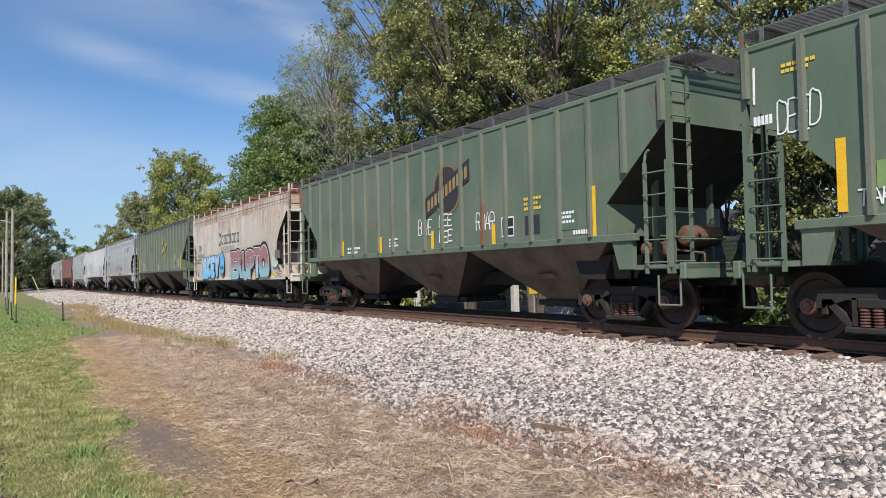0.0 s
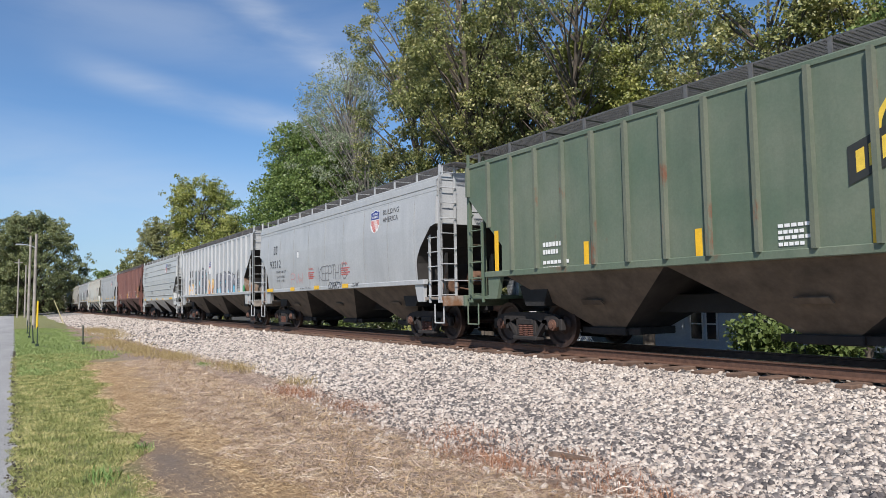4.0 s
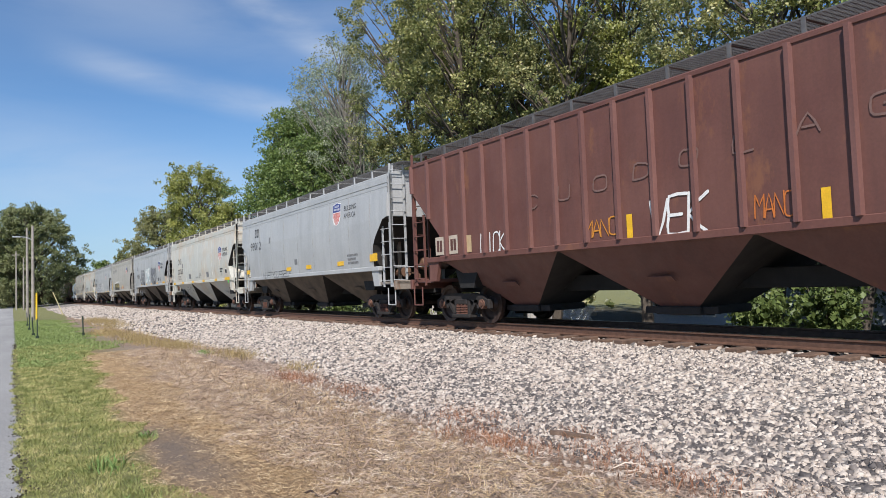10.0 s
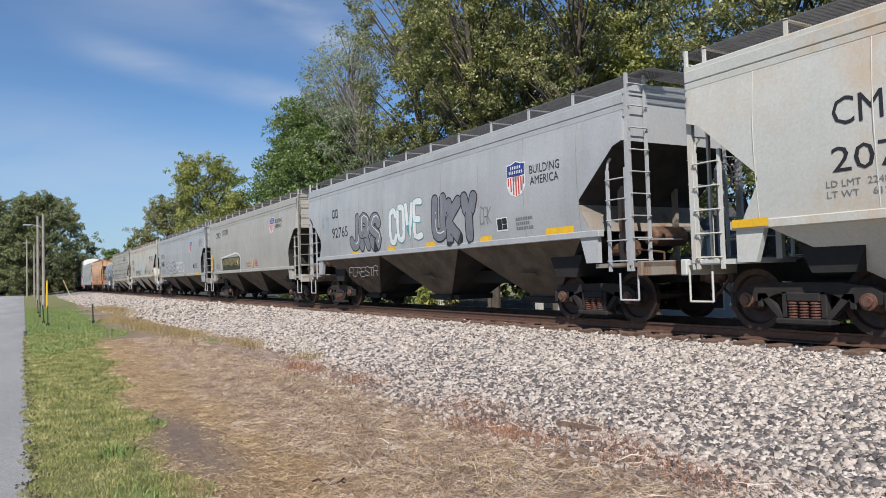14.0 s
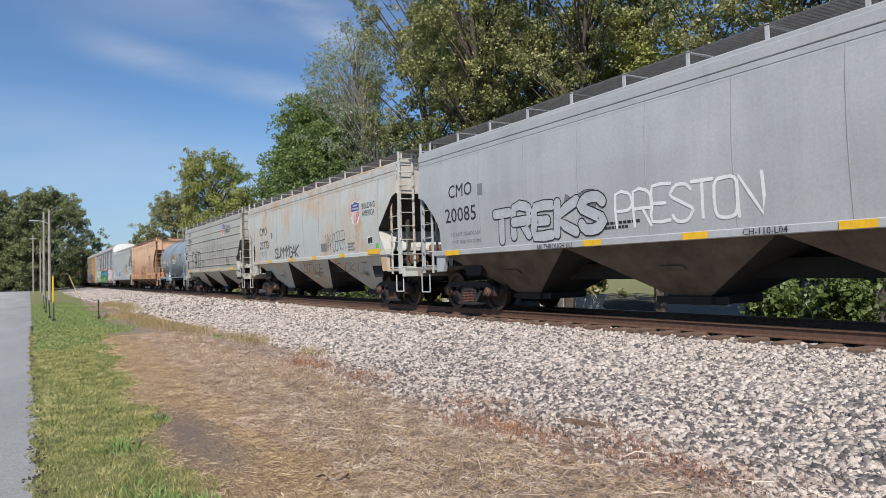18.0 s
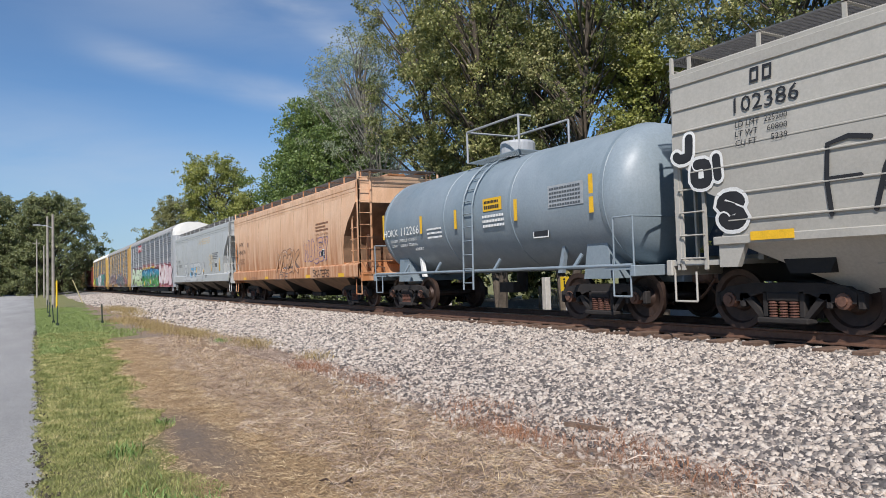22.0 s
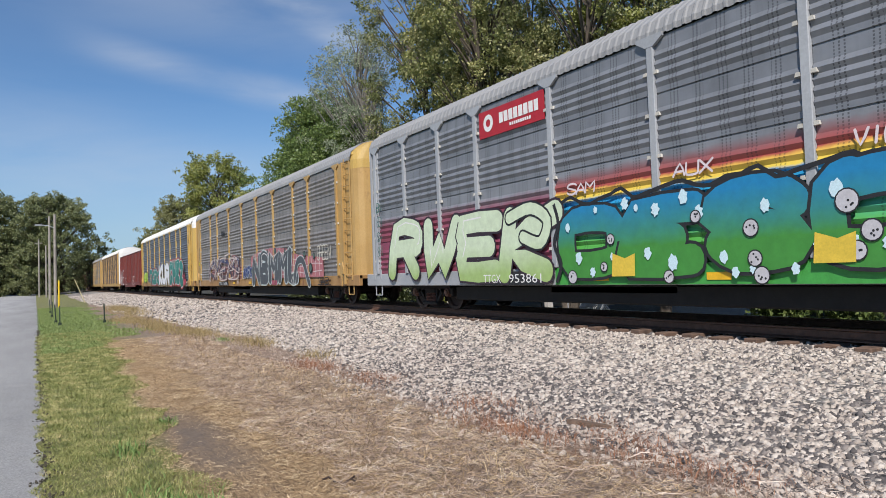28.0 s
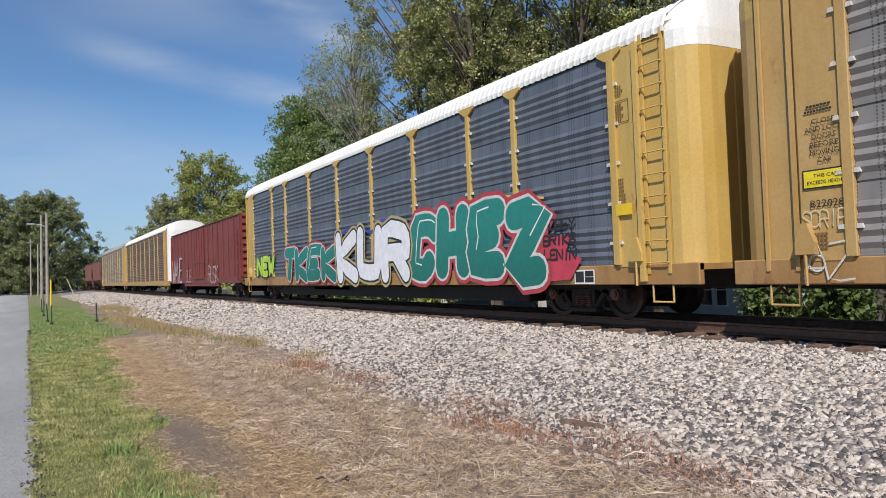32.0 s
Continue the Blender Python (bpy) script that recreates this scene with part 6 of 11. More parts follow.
def leaf_cloud(points, per, spread, size, seed):
    """Many small bent leaves scattered about points: two triangles each, folded along the middle."""
    r = np.random.default_rng(seed)
    p = np.repeat(np.asarray(points), per, axis=0)
    n = len(p)
    d = r.normal(size=(n, 3))
    d *= (spread * r.random((n, 1)) ** 0.5) / np.linalg.norm(d, axis=1, keepdims=True)
    d[:, 2] *= 0.75
    c = p + d
    u = r.normal(size=(n, 3))
    u[:, 2] -= 0.4
    u /= np.linalg.norm(u, axis=1, keepdims=True)
    w = np.cross(u, r.normal(size=(n, 3)))
    w /= np.linalg.norm(w, axis=1, keepdims=True) + 1e-9
    s = size * r.uniform(0.6, 1.35, (n, 1))
    nn = np.cross(u, w)
    v = np.stack([c - u * s * 0.5, c + w * s * 0.36 + nn * s * 0.12, c + u * s * 0.6, c - w * s * 0.36 + nn * s * 0.12], 1).reshape(-1, 3)
    i = np.arange(n)[:, None] * 4
    f = np.concatenate([i + [[0, 1, 2]], i + [[0, 2, 3]]])
    return v, f


def tree(label, x, y, h, spread, base, leaves, seed, clumps=300, per=150, blob=0.75, size=0.15, lean=0.0, gap=-0.15, stems=1, bark=None, steep=0.9, limbs=0.5, crest=0.0, droop=0.8):
    """A broadleaf tree: leaders that fork from the trunk, limbs out to clumps of small leaves that fill an uneven crown with holes in it.
    crest: how much of the crown is thinned out high over the train."""
    t = new("tree")
    t.location = (x, y, -0.6 if y > 14 else 0.0)
    tagged(t, label, "tree", "trees along the track")
    r = random.Random(seed)
    wood, pts = Mesh(), []
    tr = max(0.12, h * 0.014)
    # trunk and leaders
    runs = []
    for st in range(stems):
        a = 2 * math.pi * st / stems + r.uniform(-0.5, 0.5)
        p, run = Vector((0.25 * math.cos(a) if stems > 1 else 0, 0.25 * math.sin(a) if stems > 1 else 0, 0)), []
        d = Vector((lean + (0.20 * math.cos(a) if stems > 1 else 0), (0.16 * math.sin(a) if stems > 1 else 0), 1)).normalized()
        n = 9
        for i in range(n + 1):
            run.append(p.copy())
            p = p + d * (h * 0.9 / n)
            d = (d + Vector((r.uniform(-0.10, 0.10), r.uniform(-0.10, 0.10), 0.10))).normalized()
        for i in range(n):
            k = tr * (0.75 if stems > 1 else 1.0)
            wood.rod(run[i], run[i + 1], k * (1 - 0.88 * i / n), 8, k * (1 - 0.88 * (i + 1) / n))
        runs.append(run)
    z0 = base * h
    shift = Vector((seed * 7.3, seed * 3.1, seed * 1.7))
    made, tries = 0, 0
    while made < clumps and tries < clumps * 12:
        tries += 1
        k = r.random() ** 0.85
        z = z0 + (h - z0) * k
        a = r.uniform(0, 2 * math.pi)
        lobe = 0.78 + 0.5 * noise.noise(Vector((math.cos(a) * 1.3, math.sin(a) * 1.3, z * 0.22)) + shift)
        reach = spread * lobe * math.sin(math.pi * (0.18 + 0.74 * k)) ** 0.55
        q = reach * r.uniform(0.22, 1.0) ** 0.5
        run = runs[r.randrange(stems)]
        f = min(8.999, 10 * z / h * 0.98)
        i = int(f)
        mid = run[i].lerp(run[i + 1], f - i)
        c = Vector((mid.x + q * math.cos(a), mid.y + q * math.sin(a), z + r.uniform(-0.4, 0.4)))
        if noise.noise(c * 0.42 + shift) < gap or (crest and z > crest and r.random() < 0.75):
            continue
        made += 1
        pts.append(c)
        if r.random() < limbs:
            # the limb leaves the leader lower down and bends upwards
            zb = max(z0 * 0.7, z - steep * q - 0.3)
            fb = min(8.999, 10 * zb / h * 0.98)
            j = int(fb)
            s0 = run[j].lerp(run[j + 1], fb - j)
            m = s0.lerp(c, 0.5) + Vector((r.uniform(-0.25, 0.25), r.uniform(-0.25, 0.25), r.uniform(-0.1, 0.45)))
            w = 0.022 + 0.010 * q
            wood.rod(s0, m, w * 1.4, 5, w)
            wood.rod(m, c, w, 4, 0.012)
    part("trunk", wood, bark or MAT_BARK, t, "trunk and limbs")
    # each clump is a few sprays of leaves that hang a little
    sub = []
    for c in pts:
        k = blob * r.uniform(0.6, 1.25)
        for e in range(5):
            sub.append((c.x + r.gauss(0, k * 0.55), c.y + r.gauss(0, k * 0.55), c.z + r.gauss(0, k * 0.42 * droop)))
    v, f = leaf_cloud(sub, max(4, per // 5), blob * 0.52, size, seed)
    part("crown", sheet_mesh("crown", v, f), leaves, t, "leafy crown with gaps")
    return t


# behind the track, from far to near
tree("small round tree beyond the track", -169.0, 16.5, 9.3, 3.6, 0.1, LEAF_MID, 22, 120, 90, 1.0, 0.3, gap=-1)
tree("low dark tree beyond the track", -129.0, 16.5, 9.0, 3.4, 0.1, LEAF_DARK, 21, 140, 90, 0.9, 0.26, gap=-1)
tree("dull olive roundish tree beyond the track", -109.0, 18.0, 13.8, 5.6, 0.1, LEAF_PALE, 20, 260, 110, 0.95, 0.24, gap=-0.3)
tree("yellow-green roundish tree beyond the track", -88.0, 20.0, 16.6, 5.2, 0.1, LEAF_LIGHT, 19, 300, 120, 0.95, 0.22, gap=-0.25)
tree("yellow-green low tree beyond the track", -80.0, 20.5, 11.4, 4.4, 0.1, LEAF_LIGHT, 29, 180, 110, 0.9, 0.2, gap=-0.3)
tree("round dense green broadleaf tree", -62.5, 23.0, 18.2, 8.2, 0.10, LEAF_MID, 17, 900, 120, 1.0, 0.2, gap=-0.32)
tree("dense green broadleaf tree with low crown", -51.5, 21.5, 13.6, 5.6, 0.08, LEAF_MID, 18, 420, 130, 0.85, 0.18, gap=-0.35)
tree("slender grey-leaved tree with thin open crown", -47.0, 23.0, 21.0, 4.4, 0.34, LEAF_GREY, 16, 430, 70, 0.66, 0.12, lean=-0.40, gap=-0.06, bark=MAT_GREYBARK, stems=2, steep=1.5, limbs=0.6)
tree("tall dark broadleaf tree with hanging foliage", -38.0, 22.6, 26.0, 5.4, 0.14, LEAF_DARK, 11, 430, 190, 0.74, 0.14, gap=0.06, stems=2, steep=1.1, crest=20.5, droop=1.3)
tree("tall dark broadleaf tree with dappled crown", -31.8, 21.8, 25.0, 4.6, 0.16, LEAF_MIX, 31, 420, 190, 0.72, 0.13, gap=0.06, stems=2, steep=1.1, crest=18.0, droop=1.3)
tree("broadleaf tree with dark limbs and dappled crown", -26.6, 22.0, 22.0, 4.4, 0.16, LEAF_DARK, 12, 380, 200, 0.70, 0.125, lean=0.05, gap=0.06, stems=2, steep=1.1, crest=16.0, droop=1.2)
tree("broadleaf tree with sunlit yellow-green foliage", -23.0, 24.5, 19.0, 3.6, 0.16, LEAF_LIGHT, 13, 340, 150, 0.66, 0.13, gap=-0.08, steep=1.0, crest=15.0)
tree("broadleaf tree with dark open crown", -16.4, 24.0, 16.0, 3.2, 0.2, LEAF_DARK, 14, 260, 150, 0.62, 0.12, gap=-0.04, stems=2, steep=1.0, crest=13.5)
tree("broadleaf tree with sunlit yellow-green crown", -12.4, 22.0, 16.5, 3.6, 0.2, LEAF_MIX, 15, 320, 160, 0.62, 0.12, gap=-0.08, stems=2, crest=12.5)
tree("broadleaf tree with dark crown beside the track", -8.0, 21.5, 16.0, 4.0, 0.2, LEAF_MID, 33, 320, 150, 0.65, 0.12, gap=-0.1, crest=12.0)
# the wood at the far end of the road, and trees that shade the road
tree("large broadleaf tree beside the far end of the road", -150.0, 2.6, 17.8, 8.4, 0.04, LEAF_FAR, 23, 520, 120, 1.15, 0.28, gap=-0.4)
tree("large broadleaf tree beside the far end of the road", -158.0, -6.0, 18.4, 9.5, 0.04, LEAF_FAR, 24, 560, 110, 1.25, 0.3, gap=-0.4)
tree("broadleaf tree beside the far end of the road", -172.0, -14.0, 20.0, 10.0, 0.04, LEAF_FAR, 25, 420, 90, 1.4, 0.36, gap=-0.5)
tree("broadleaf tree closing the far end of the road", -190.0, 0.0, 14.0, 7.5, 0.02, LEAF_FAR, 26, 320, 80, 1.4, 0.36, gap=-0.6)
tree("broadleaf tree closing the far end of the road", -196.0, -8.0, 12.0, 6.5, 0.02, LEAF_FAR, 28, 280, 80, 1.4, 0.36, gap=-0.6)
tree("roadside tree that shades the road", -45.0, -12.5, 10.0, 3.6, 0.25, LEAF_MID, 27, 160, 60, 0.9, 0.4)


def shrub(label, x, y, h, r, leaves, seed, n=260, size=0.16, z=-0.6):
    """A bush: short stems and rounded clumps of small leaves."""
    q = random.Random(seed)
    s = new("shrub")
    s.location = (x, y, z)
    tagged(s, label, "shrub", "undergrowth behind the track")
    wood, pts = Mesh(), []
    for k in range(9):
        a, lean = q.uniform(0, 6.28), q.uniform(0.1, 0.8)
        tip = Vector((math.cos(a) * r * lean, math.sin(a) * r * lean, h * q.uniform(0.6, 0.95)))
        wood.rod((math.cos(a) * 0.1, math.sin(a) * 0.1, 0), tip, 0.03, 5, 0.01)
        for i in range(n // 9):
            f = q.uniform(0.15, 1.0)
            p = tip * f
            pts.append((p.x + q.gauss(0, r * 0.28), p.y + q.gauss(0, r * 0.28), max(0.1, p.z + q.gauss(0, h * 0.1))))
    part("stems", wood, MAT_BARK, s, "woody stems")
    v, f = leaf_cloud(pts, 9, 0.3, size, seed)
    part("foliage", sheet_mesh("foliage", v, f), leaves, s, "clumps of leaves")
    return s


# darker copy of the bush leaves, with the undergrowth's shade in its colour
LEAF_SHADE = leaf_material("shaded_green_leaves", (0.05, 0.07, 0.025), (0.11, 0.135, 0.05), (0.22, 0.25, 0.10))
LEAF_SHRUB = leaf_material("bush_leaves", (0.06, 0.095, 0.025), (0.15, 0.20, 0.06), (0.28, 0.33, 0.11))
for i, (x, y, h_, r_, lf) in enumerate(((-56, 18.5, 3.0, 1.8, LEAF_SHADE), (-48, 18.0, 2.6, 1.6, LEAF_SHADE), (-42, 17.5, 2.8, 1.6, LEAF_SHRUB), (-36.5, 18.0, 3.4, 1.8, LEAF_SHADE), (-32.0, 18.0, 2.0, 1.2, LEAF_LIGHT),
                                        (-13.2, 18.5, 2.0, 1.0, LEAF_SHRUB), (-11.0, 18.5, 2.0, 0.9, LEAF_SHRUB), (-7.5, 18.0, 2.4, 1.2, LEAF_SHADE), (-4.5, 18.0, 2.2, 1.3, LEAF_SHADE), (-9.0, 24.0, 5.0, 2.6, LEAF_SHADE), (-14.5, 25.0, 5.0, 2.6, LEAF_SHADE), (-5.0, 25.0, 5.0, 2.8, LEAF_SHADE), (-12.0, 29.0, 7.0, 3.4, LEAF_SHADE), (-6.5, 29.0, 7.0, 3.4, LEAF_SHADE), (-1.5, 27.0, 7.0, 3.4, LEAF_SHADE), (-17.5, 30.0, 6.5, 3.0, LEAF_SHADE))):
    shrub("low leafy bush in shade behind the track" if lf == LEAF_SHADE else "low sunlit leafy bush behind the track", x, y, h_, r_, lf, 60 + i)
for i in range(9):
    shrub("tall dark thicket behind the houses", -78 + i * 9.0, 36.0 + 2 * (i % 2), 9.0, 4.6, LEAF_DARK, 80 + i, 420, 0.5, -0.8)
for i in range(10):
    shrub("dark thicket at the far end of the road", -178.0 - 3.0 * (i % 3), -24.0 + i * 4.0, 6.5, 3.2, LEAF_FAR, 100 + i, 260, 0.6, 0.0)


# ---- lettering, badges and graffiti on the cars ----
for sx in (-6.69,):
    stripe(cars["a"], sx, 1.70, 0.95, 0.13, None, -1.57, True)
graffiti(cars["a"], -7.48, 2.86, 0.62, 0.47, "DEED", MAT_WHITE, None, 31, 0.16, None, -1.566)
graffiti(cars["a"], -7.92, 3.35, 0.20, 0.55, "I", MAT_WHITE, None, 32, 0.2, None, -1.566)
decal(cars["a"], bars([0.37] * 5, 0.13, 0.18), -7.84, 3.02, MAT_WHITE, "lettering", "", -1.566, 0.002)
graffiti(cars["a"], -6.44, 1.75, 0.60, 0.22, "TAKE", MAT_WHITE, None, 33, 0.16, None, -1.566)
decal(cars["a"], bars([1.33] * 6, 0.05, 0.67), -7.40, 3.75, MAT_YELLOWINK, "lettering", "", -1.566, 0.002)
decal(cars["a"], bars([1.07] * 6, 0.05, 0.53), -7.40, 3.67, MAT_YELLOWINK, "lettering", "", -1.566, 0.002)
decal(cars["a"], flat_poly([(0, 0), (0.55, 0), (0.55, 0.35), (0, 0.35)]), -6.20, 1.95, ink(0.2, 0.3, 0.1), "stencil", "", -1.566, 0.0)
decal(cars["b"], disc(0.62, 26), 1.45, 3.02, ink(0.035, 0.03, 0.028), "emblem", "round railway emblem", -1.568, 0.0)
decal(cars["b"], disc(0.62, 26, 0.55), 1.45, 3.02, ink(0.2, 0.13, 0.06), "emblem", "", -1.568, 0.002)
decal(cars["b"], flat_poly([(-0.98, -0.62), (0.98, 0.12), (0.98, 0.62), (-0.98, -0.12)]), 1.45, 3.02, ink(0.03, 0.026, 0.025), "emblem", "slanted band of the emblem", -1.568, 0.004)
for k in range(11):
    decal(cars["b"], flat_poly([(-0.05, -0.14 - 0.02), (0.06, -0.14 + 0.02), (0.06, 0.14 + 0.02), (-0.05, 0.14 - 0.02)]), 1.45 + (k - 5) * 0.165, 3.02 + (k - 5) * 0.062, ink(0.30, 0.20, 0.08), "emblem", "", -1.568, 0.006)
decal(cars["d"], disc(0.62, 26), 1.89, 3.02, ink(0.03, 0.045, 0.03), "emblem", "round railway emblem", -1.568, 0.0)
decal(cars["d"], disc(0.62, 26, 0.55), 1.89, 3.02, MAT_YELLOWINK, "emblem", "", -1.568, 0.002)
decal(cars["d"], flat_poly([(-0.98, -0.62), (0.98, 0.12), (0.98, 0.62), (-0.98, -0.12)]), 1.89, 3.02, ink(0.028, 0.03, 0.026), "emblem", "slanted band of the emblem", -1.568, 0.004)
for k in range(11):
    decal(cars["d"], flat_poly([(-0.05, -0.14 - 0.02), (0.06, -0.14 + 0.02), (0.06, 0.14 + 0.02), (-0.05, 0.14 - 0.02)]), 1.89 + (k - 5) * 0.165, 3.02 + (k - 5) * 0.062, MAT_YELLOWINK, "emblem", "", -1.568, 0.006)
graffiti(cars["b"], 0.09, 1.99, 0.66, 0.40, "BOVE", MAT_WHITE, None, 34, 0.16, None, -1.566)
graffiti(cars["b"], 1.09, 1.77, 0.58, 0.30, "DEE", MAT_WHITE, None, 35, 0.18, None, -1.566)
graffiti(cars["b"], 1.09, 2.15, 0.58, 0.30, "LEE", MAT_WHITE, None, 36, 0.16, None, -1.566)
graffiti(cars["b"], 2.65, 1.95, 0.70, 0.40, "ROAR", MAT_WHITE, None, 37, 0.16, None, -1.566)
decal(cars["b"], flat_poly([(0, 0), (0.43, 0), (0.43, 0.42), (0, 0.42)]), 3.59, 1.77, MAT_WHITE, "consolidated_stencil", "", -1.566, 0.001)
decal(cars["b"], flat_poly([(0, 0), (0.18, 0), (0.18, 0.36), (0, 0.36)]), 3.62, 1.80, MAT_INK, "consolidated_stencil", "black inspection panel", -1.566, 0.003)
decal(cars["b"], flat_poly([(0, 0), (0.18, 0), (0.18, 0.18), (0, 0.18)]), 3.82, 1.98, MAT_INK, "consolidated_stencil", "", -1.566, 0.003)
decal(cars["b"], flat_poly([(0, 0), (0.18, 0), (0.18, 0.15), (0, 0.15)]), 3.82, 1.80, MAT_INK, "consolidated_stencil", "", -1.566, 0.003)
decal(cars["b"], flat_poly([(0, 0), (0.46, 0), (0.46, 0.38), (0, 0.38)]), 4.38, 1.78, ink(0.03, 0.03, 0.035), "stencil", "dark inspection panel", -1.566, 0.0)
decal(cars["b"], bars([1.05] * 7, 0.06, 0.52), 4.36, 2.47, MAT_YELLOWINK, "lettering", "", -1.566, 0.002)
decal(cars["b"], bars([0.84] * 7, 0.06, 0.42), 4.36, 2.37, MAT_YELLOWINK, "lettering", "", -1.566, 0.002)
decal(cars["b"], bars([1.05] * 7, 0.06, 0.52), 4.36, 2.27, MAT_YELLOWINK, "lettering", "", -1.566, 0.002)
decal(cars["b"], flat_poly([(0, 0), (0.45, 0), (0.45, 0.42), (0, 0.42)]), 5.45, 1.80, ink(0.1, 0.15, 0.1), "stencil", "", -1.566, 0.0)
decal(cars["b"], bars([1.28] * 5, 0.05, 0.64), 5.45, 2.10, MAT_WHITE, "lettering", "", -1.566, 0.002)
decal(cars["b"], bars([1.02] * 5, 0.05, 0.51), 5.45, 2.02, MAT_WHITE, "lettering", "", -1.566, 0.002)
decal(cars["b"], bars([1.28] * 5, 0.05, 0.64), 5.45, 1.93, MAT_WHITE, "lettering", "", -1.566, 0.002)
decal(cars["b"], bars([0.67] * 6, 0.08, 0.33), 5.80, 1.70, MAT_WHITE, "lettering", "", -1.566, 0.002)
decal(cars["b"], bars([1.71] * 6, 0.07, 0.86), -4.20, 1.80, MAT_WHITE, "lettering", "", -1.566, 0.002)
decal(cars["b"], bars([1.37] * 6, 0.07, 0.69), -4.20, 1.68, MAT_WHITE, "lettering", "", -1.566, 0.002)
decal(cars["b"], bars([1.60] * 5, 0.05, 0.80), -1.50, 1.95, MAT_WHITE, "lettering", "", -1.566, 0.002)
decal(cars["b"], bars([1.28] * 5, 0.05, 0.64), -1.50, 1.86, MAT_WHITE, "lettering", "", -1.566, 0.002)
decal(cars["b"], bars([1.60] * 5, 0.05, 0.80), -1.50, 1.78, MAT_WHITE, "lettering", "", -1.566, 0.002)
for sx in (3.24, 0.71, -2.05, -4.57,):
    stripe(cars["b"], sx, 1.58, 0.50, 0.13, None, -1.57, True)
for sx in (6.27,):
    stripe(cars["b"], sx, 1.58, 0.97, 0.14, None, -1.57, True)
decal(cars["d"], flat_poly([(0, 0), (0.47, 0), (0.47, 0.39), (0, 0.39)]), 4.03, 1.74, MAT_WHITE, "consolidated_stencil", "", -1.566, 0.001)
decal(cars["d"], flat_poly([(0, 0), (0.20, 0), (0.20, 0.33), (0, 0.33)]), 4.06, 1.77, ink(0.06, 0.06, 0.06), "consolidated_stencil", "black inspection panel", -1.566, 0.003)
decal(cars["d"], flat_poly([(0, 0), (0.20, 0), (0.20, 0.16), (0, 0.16)]), 4.28, 1.94, ink(0.06, 0.06, 0.06), "consolidated_stencil", "", -1.566, 0.003)
decal(cars["d"], flat_poly([(0, 0), (0.20, 0), (0.20, 0.14), (0, 0.14)]), 4.28, 1.77, ink(0.06, 0.06, 0.06), "consolidated_stencil", "", -1.566, 0.003)
decal(cars["d"], flat_poly([(0, 0), (0.47, 0), (0.47, 0.39), (0, 0.39)]), 4.81, 1.74, MAT_WHITE, "consolidated_stencil", "", -1.566, 0.001)
decal(cars["d"], flat_poly([(0, 0), (0.20, 0), (0.20, 0.33), (0, 0.33)]), 4.84, 1.77, MAT_INK, "consolidated_stencil", "black inspection panel", -1.566, 0.003)
decal(cars["d"], flat_poly([(0, 0), (0.20, 0), (0.20, 0.16), (0, 0.16)]), 5.06, 1.94, MAT_INK, "consolidated_stencil", "", -1.566, 0.003)
decal(cars["d"], flat_poly([(0, 0), (0.20, 0), (0.20, 0.14), (0, 0.14)]), 5.06, 1.77, MAT_INK, "consolidated_stencil", "", -1.566, 0.003)
for sx in (3.70, 1.17, -1.54, -4.11,):
    stripe(cars["d"], sx, 1.58, 0.49, 0.13, None, -1.57, True)
for sx in (6.47, -7.02,):
    stripe(cars["d"], sx, 1.59, 0.94, 0.15, None, -1.57, True)
decal(cars["d"], bars([1.07] * 7, 0.06, 0.53), 4.76, 2.43, MAT_YELLOWINK, "lettering", "", -1.566, 0.002)
decal(cars["d"], bars([0.85] * 7, 0.06, 0.43), 4.76, 2.33, MAT_YELLOWINK, "lettering", "", -1.566, 0.002)
decal(cars["d"], bars([1.07] * 7, 0.06, 0.53), 4.76, 2.23, MAT_YELLOWINK, "lettering", "", -1.566, 0.002)
decal(cars["d"], bars([0.91] * 5, 0.07, 0.46), 6.23, 2.20, MAT_YELLOWINK, "lettering", "", -1.566, 0.002)
decal(cars["d"], bars([0.73] * 5, 0.07, 0.37), 6.23, 2.08, MAT_YELLOWINK, "lettering", "", -1.566, 0.002)
decal(cars["d"], bars([0.91] * 5, 0.07, 0.46), 6.23, 1.96, MAT_YELLOWINK, "lettering", "", -1.566, 0.002)
decal(cars["d"], bars([0.73] * 5, 0.07, 0.37), 6.23, 1.84, MAT_YELLOWINK, "lettering", "", -1.566, 0.002)
decal(cars["d"], bars([0.89] * 6, 0.09, 0.44), -5.33, 2.05, MAT_WHITE, "lettering", "", -1.566, 0.002)
decal(cars["d"], bars([0.71] * 6, 0.09, 0.36), -5.33, 1.90, MAT_WHITE, "lettering", "", -1.566, 0.002)
decal(cars["d"], bars([1.31] * 7, 0.07, 0.65), -5.33, 1.70, MAT_WHITE, "lettering", "", -1.566, 0.002)
decal(cars["d"], bars([1.04] * 7, 0.07, 0.52), -5.33, 1.58, MAT_WHITE, "lettering", "", -1.566, 0.002)
decal(cars["d"], flat_poly([(0, 0), (0.30, 0), (0.30, 0.50), (0, 0.50)]), 5.68, 1.72, ink(0.4, 0.42, 0.4), "stencil", "", -1.566, 0.0)
decal(cars["d"], bars([1.60] * 5, 0.05, 0.80), -0.12, 1.95, MAT_WHITE, "lettering", "", -1.566, 0.002)
decal(cars["d"], bars([1.28] * 5, 0.05, 0.64), -0.12, 1.86, MAT_WHITE, "lettering", "", -1.566, 0.002)
decal(cars["d"], bars([1.60] * 5, 0.05, 0.80), -0.12, 1.78, MAT_WHITE, "lettering", "", -1.566, 0.002)
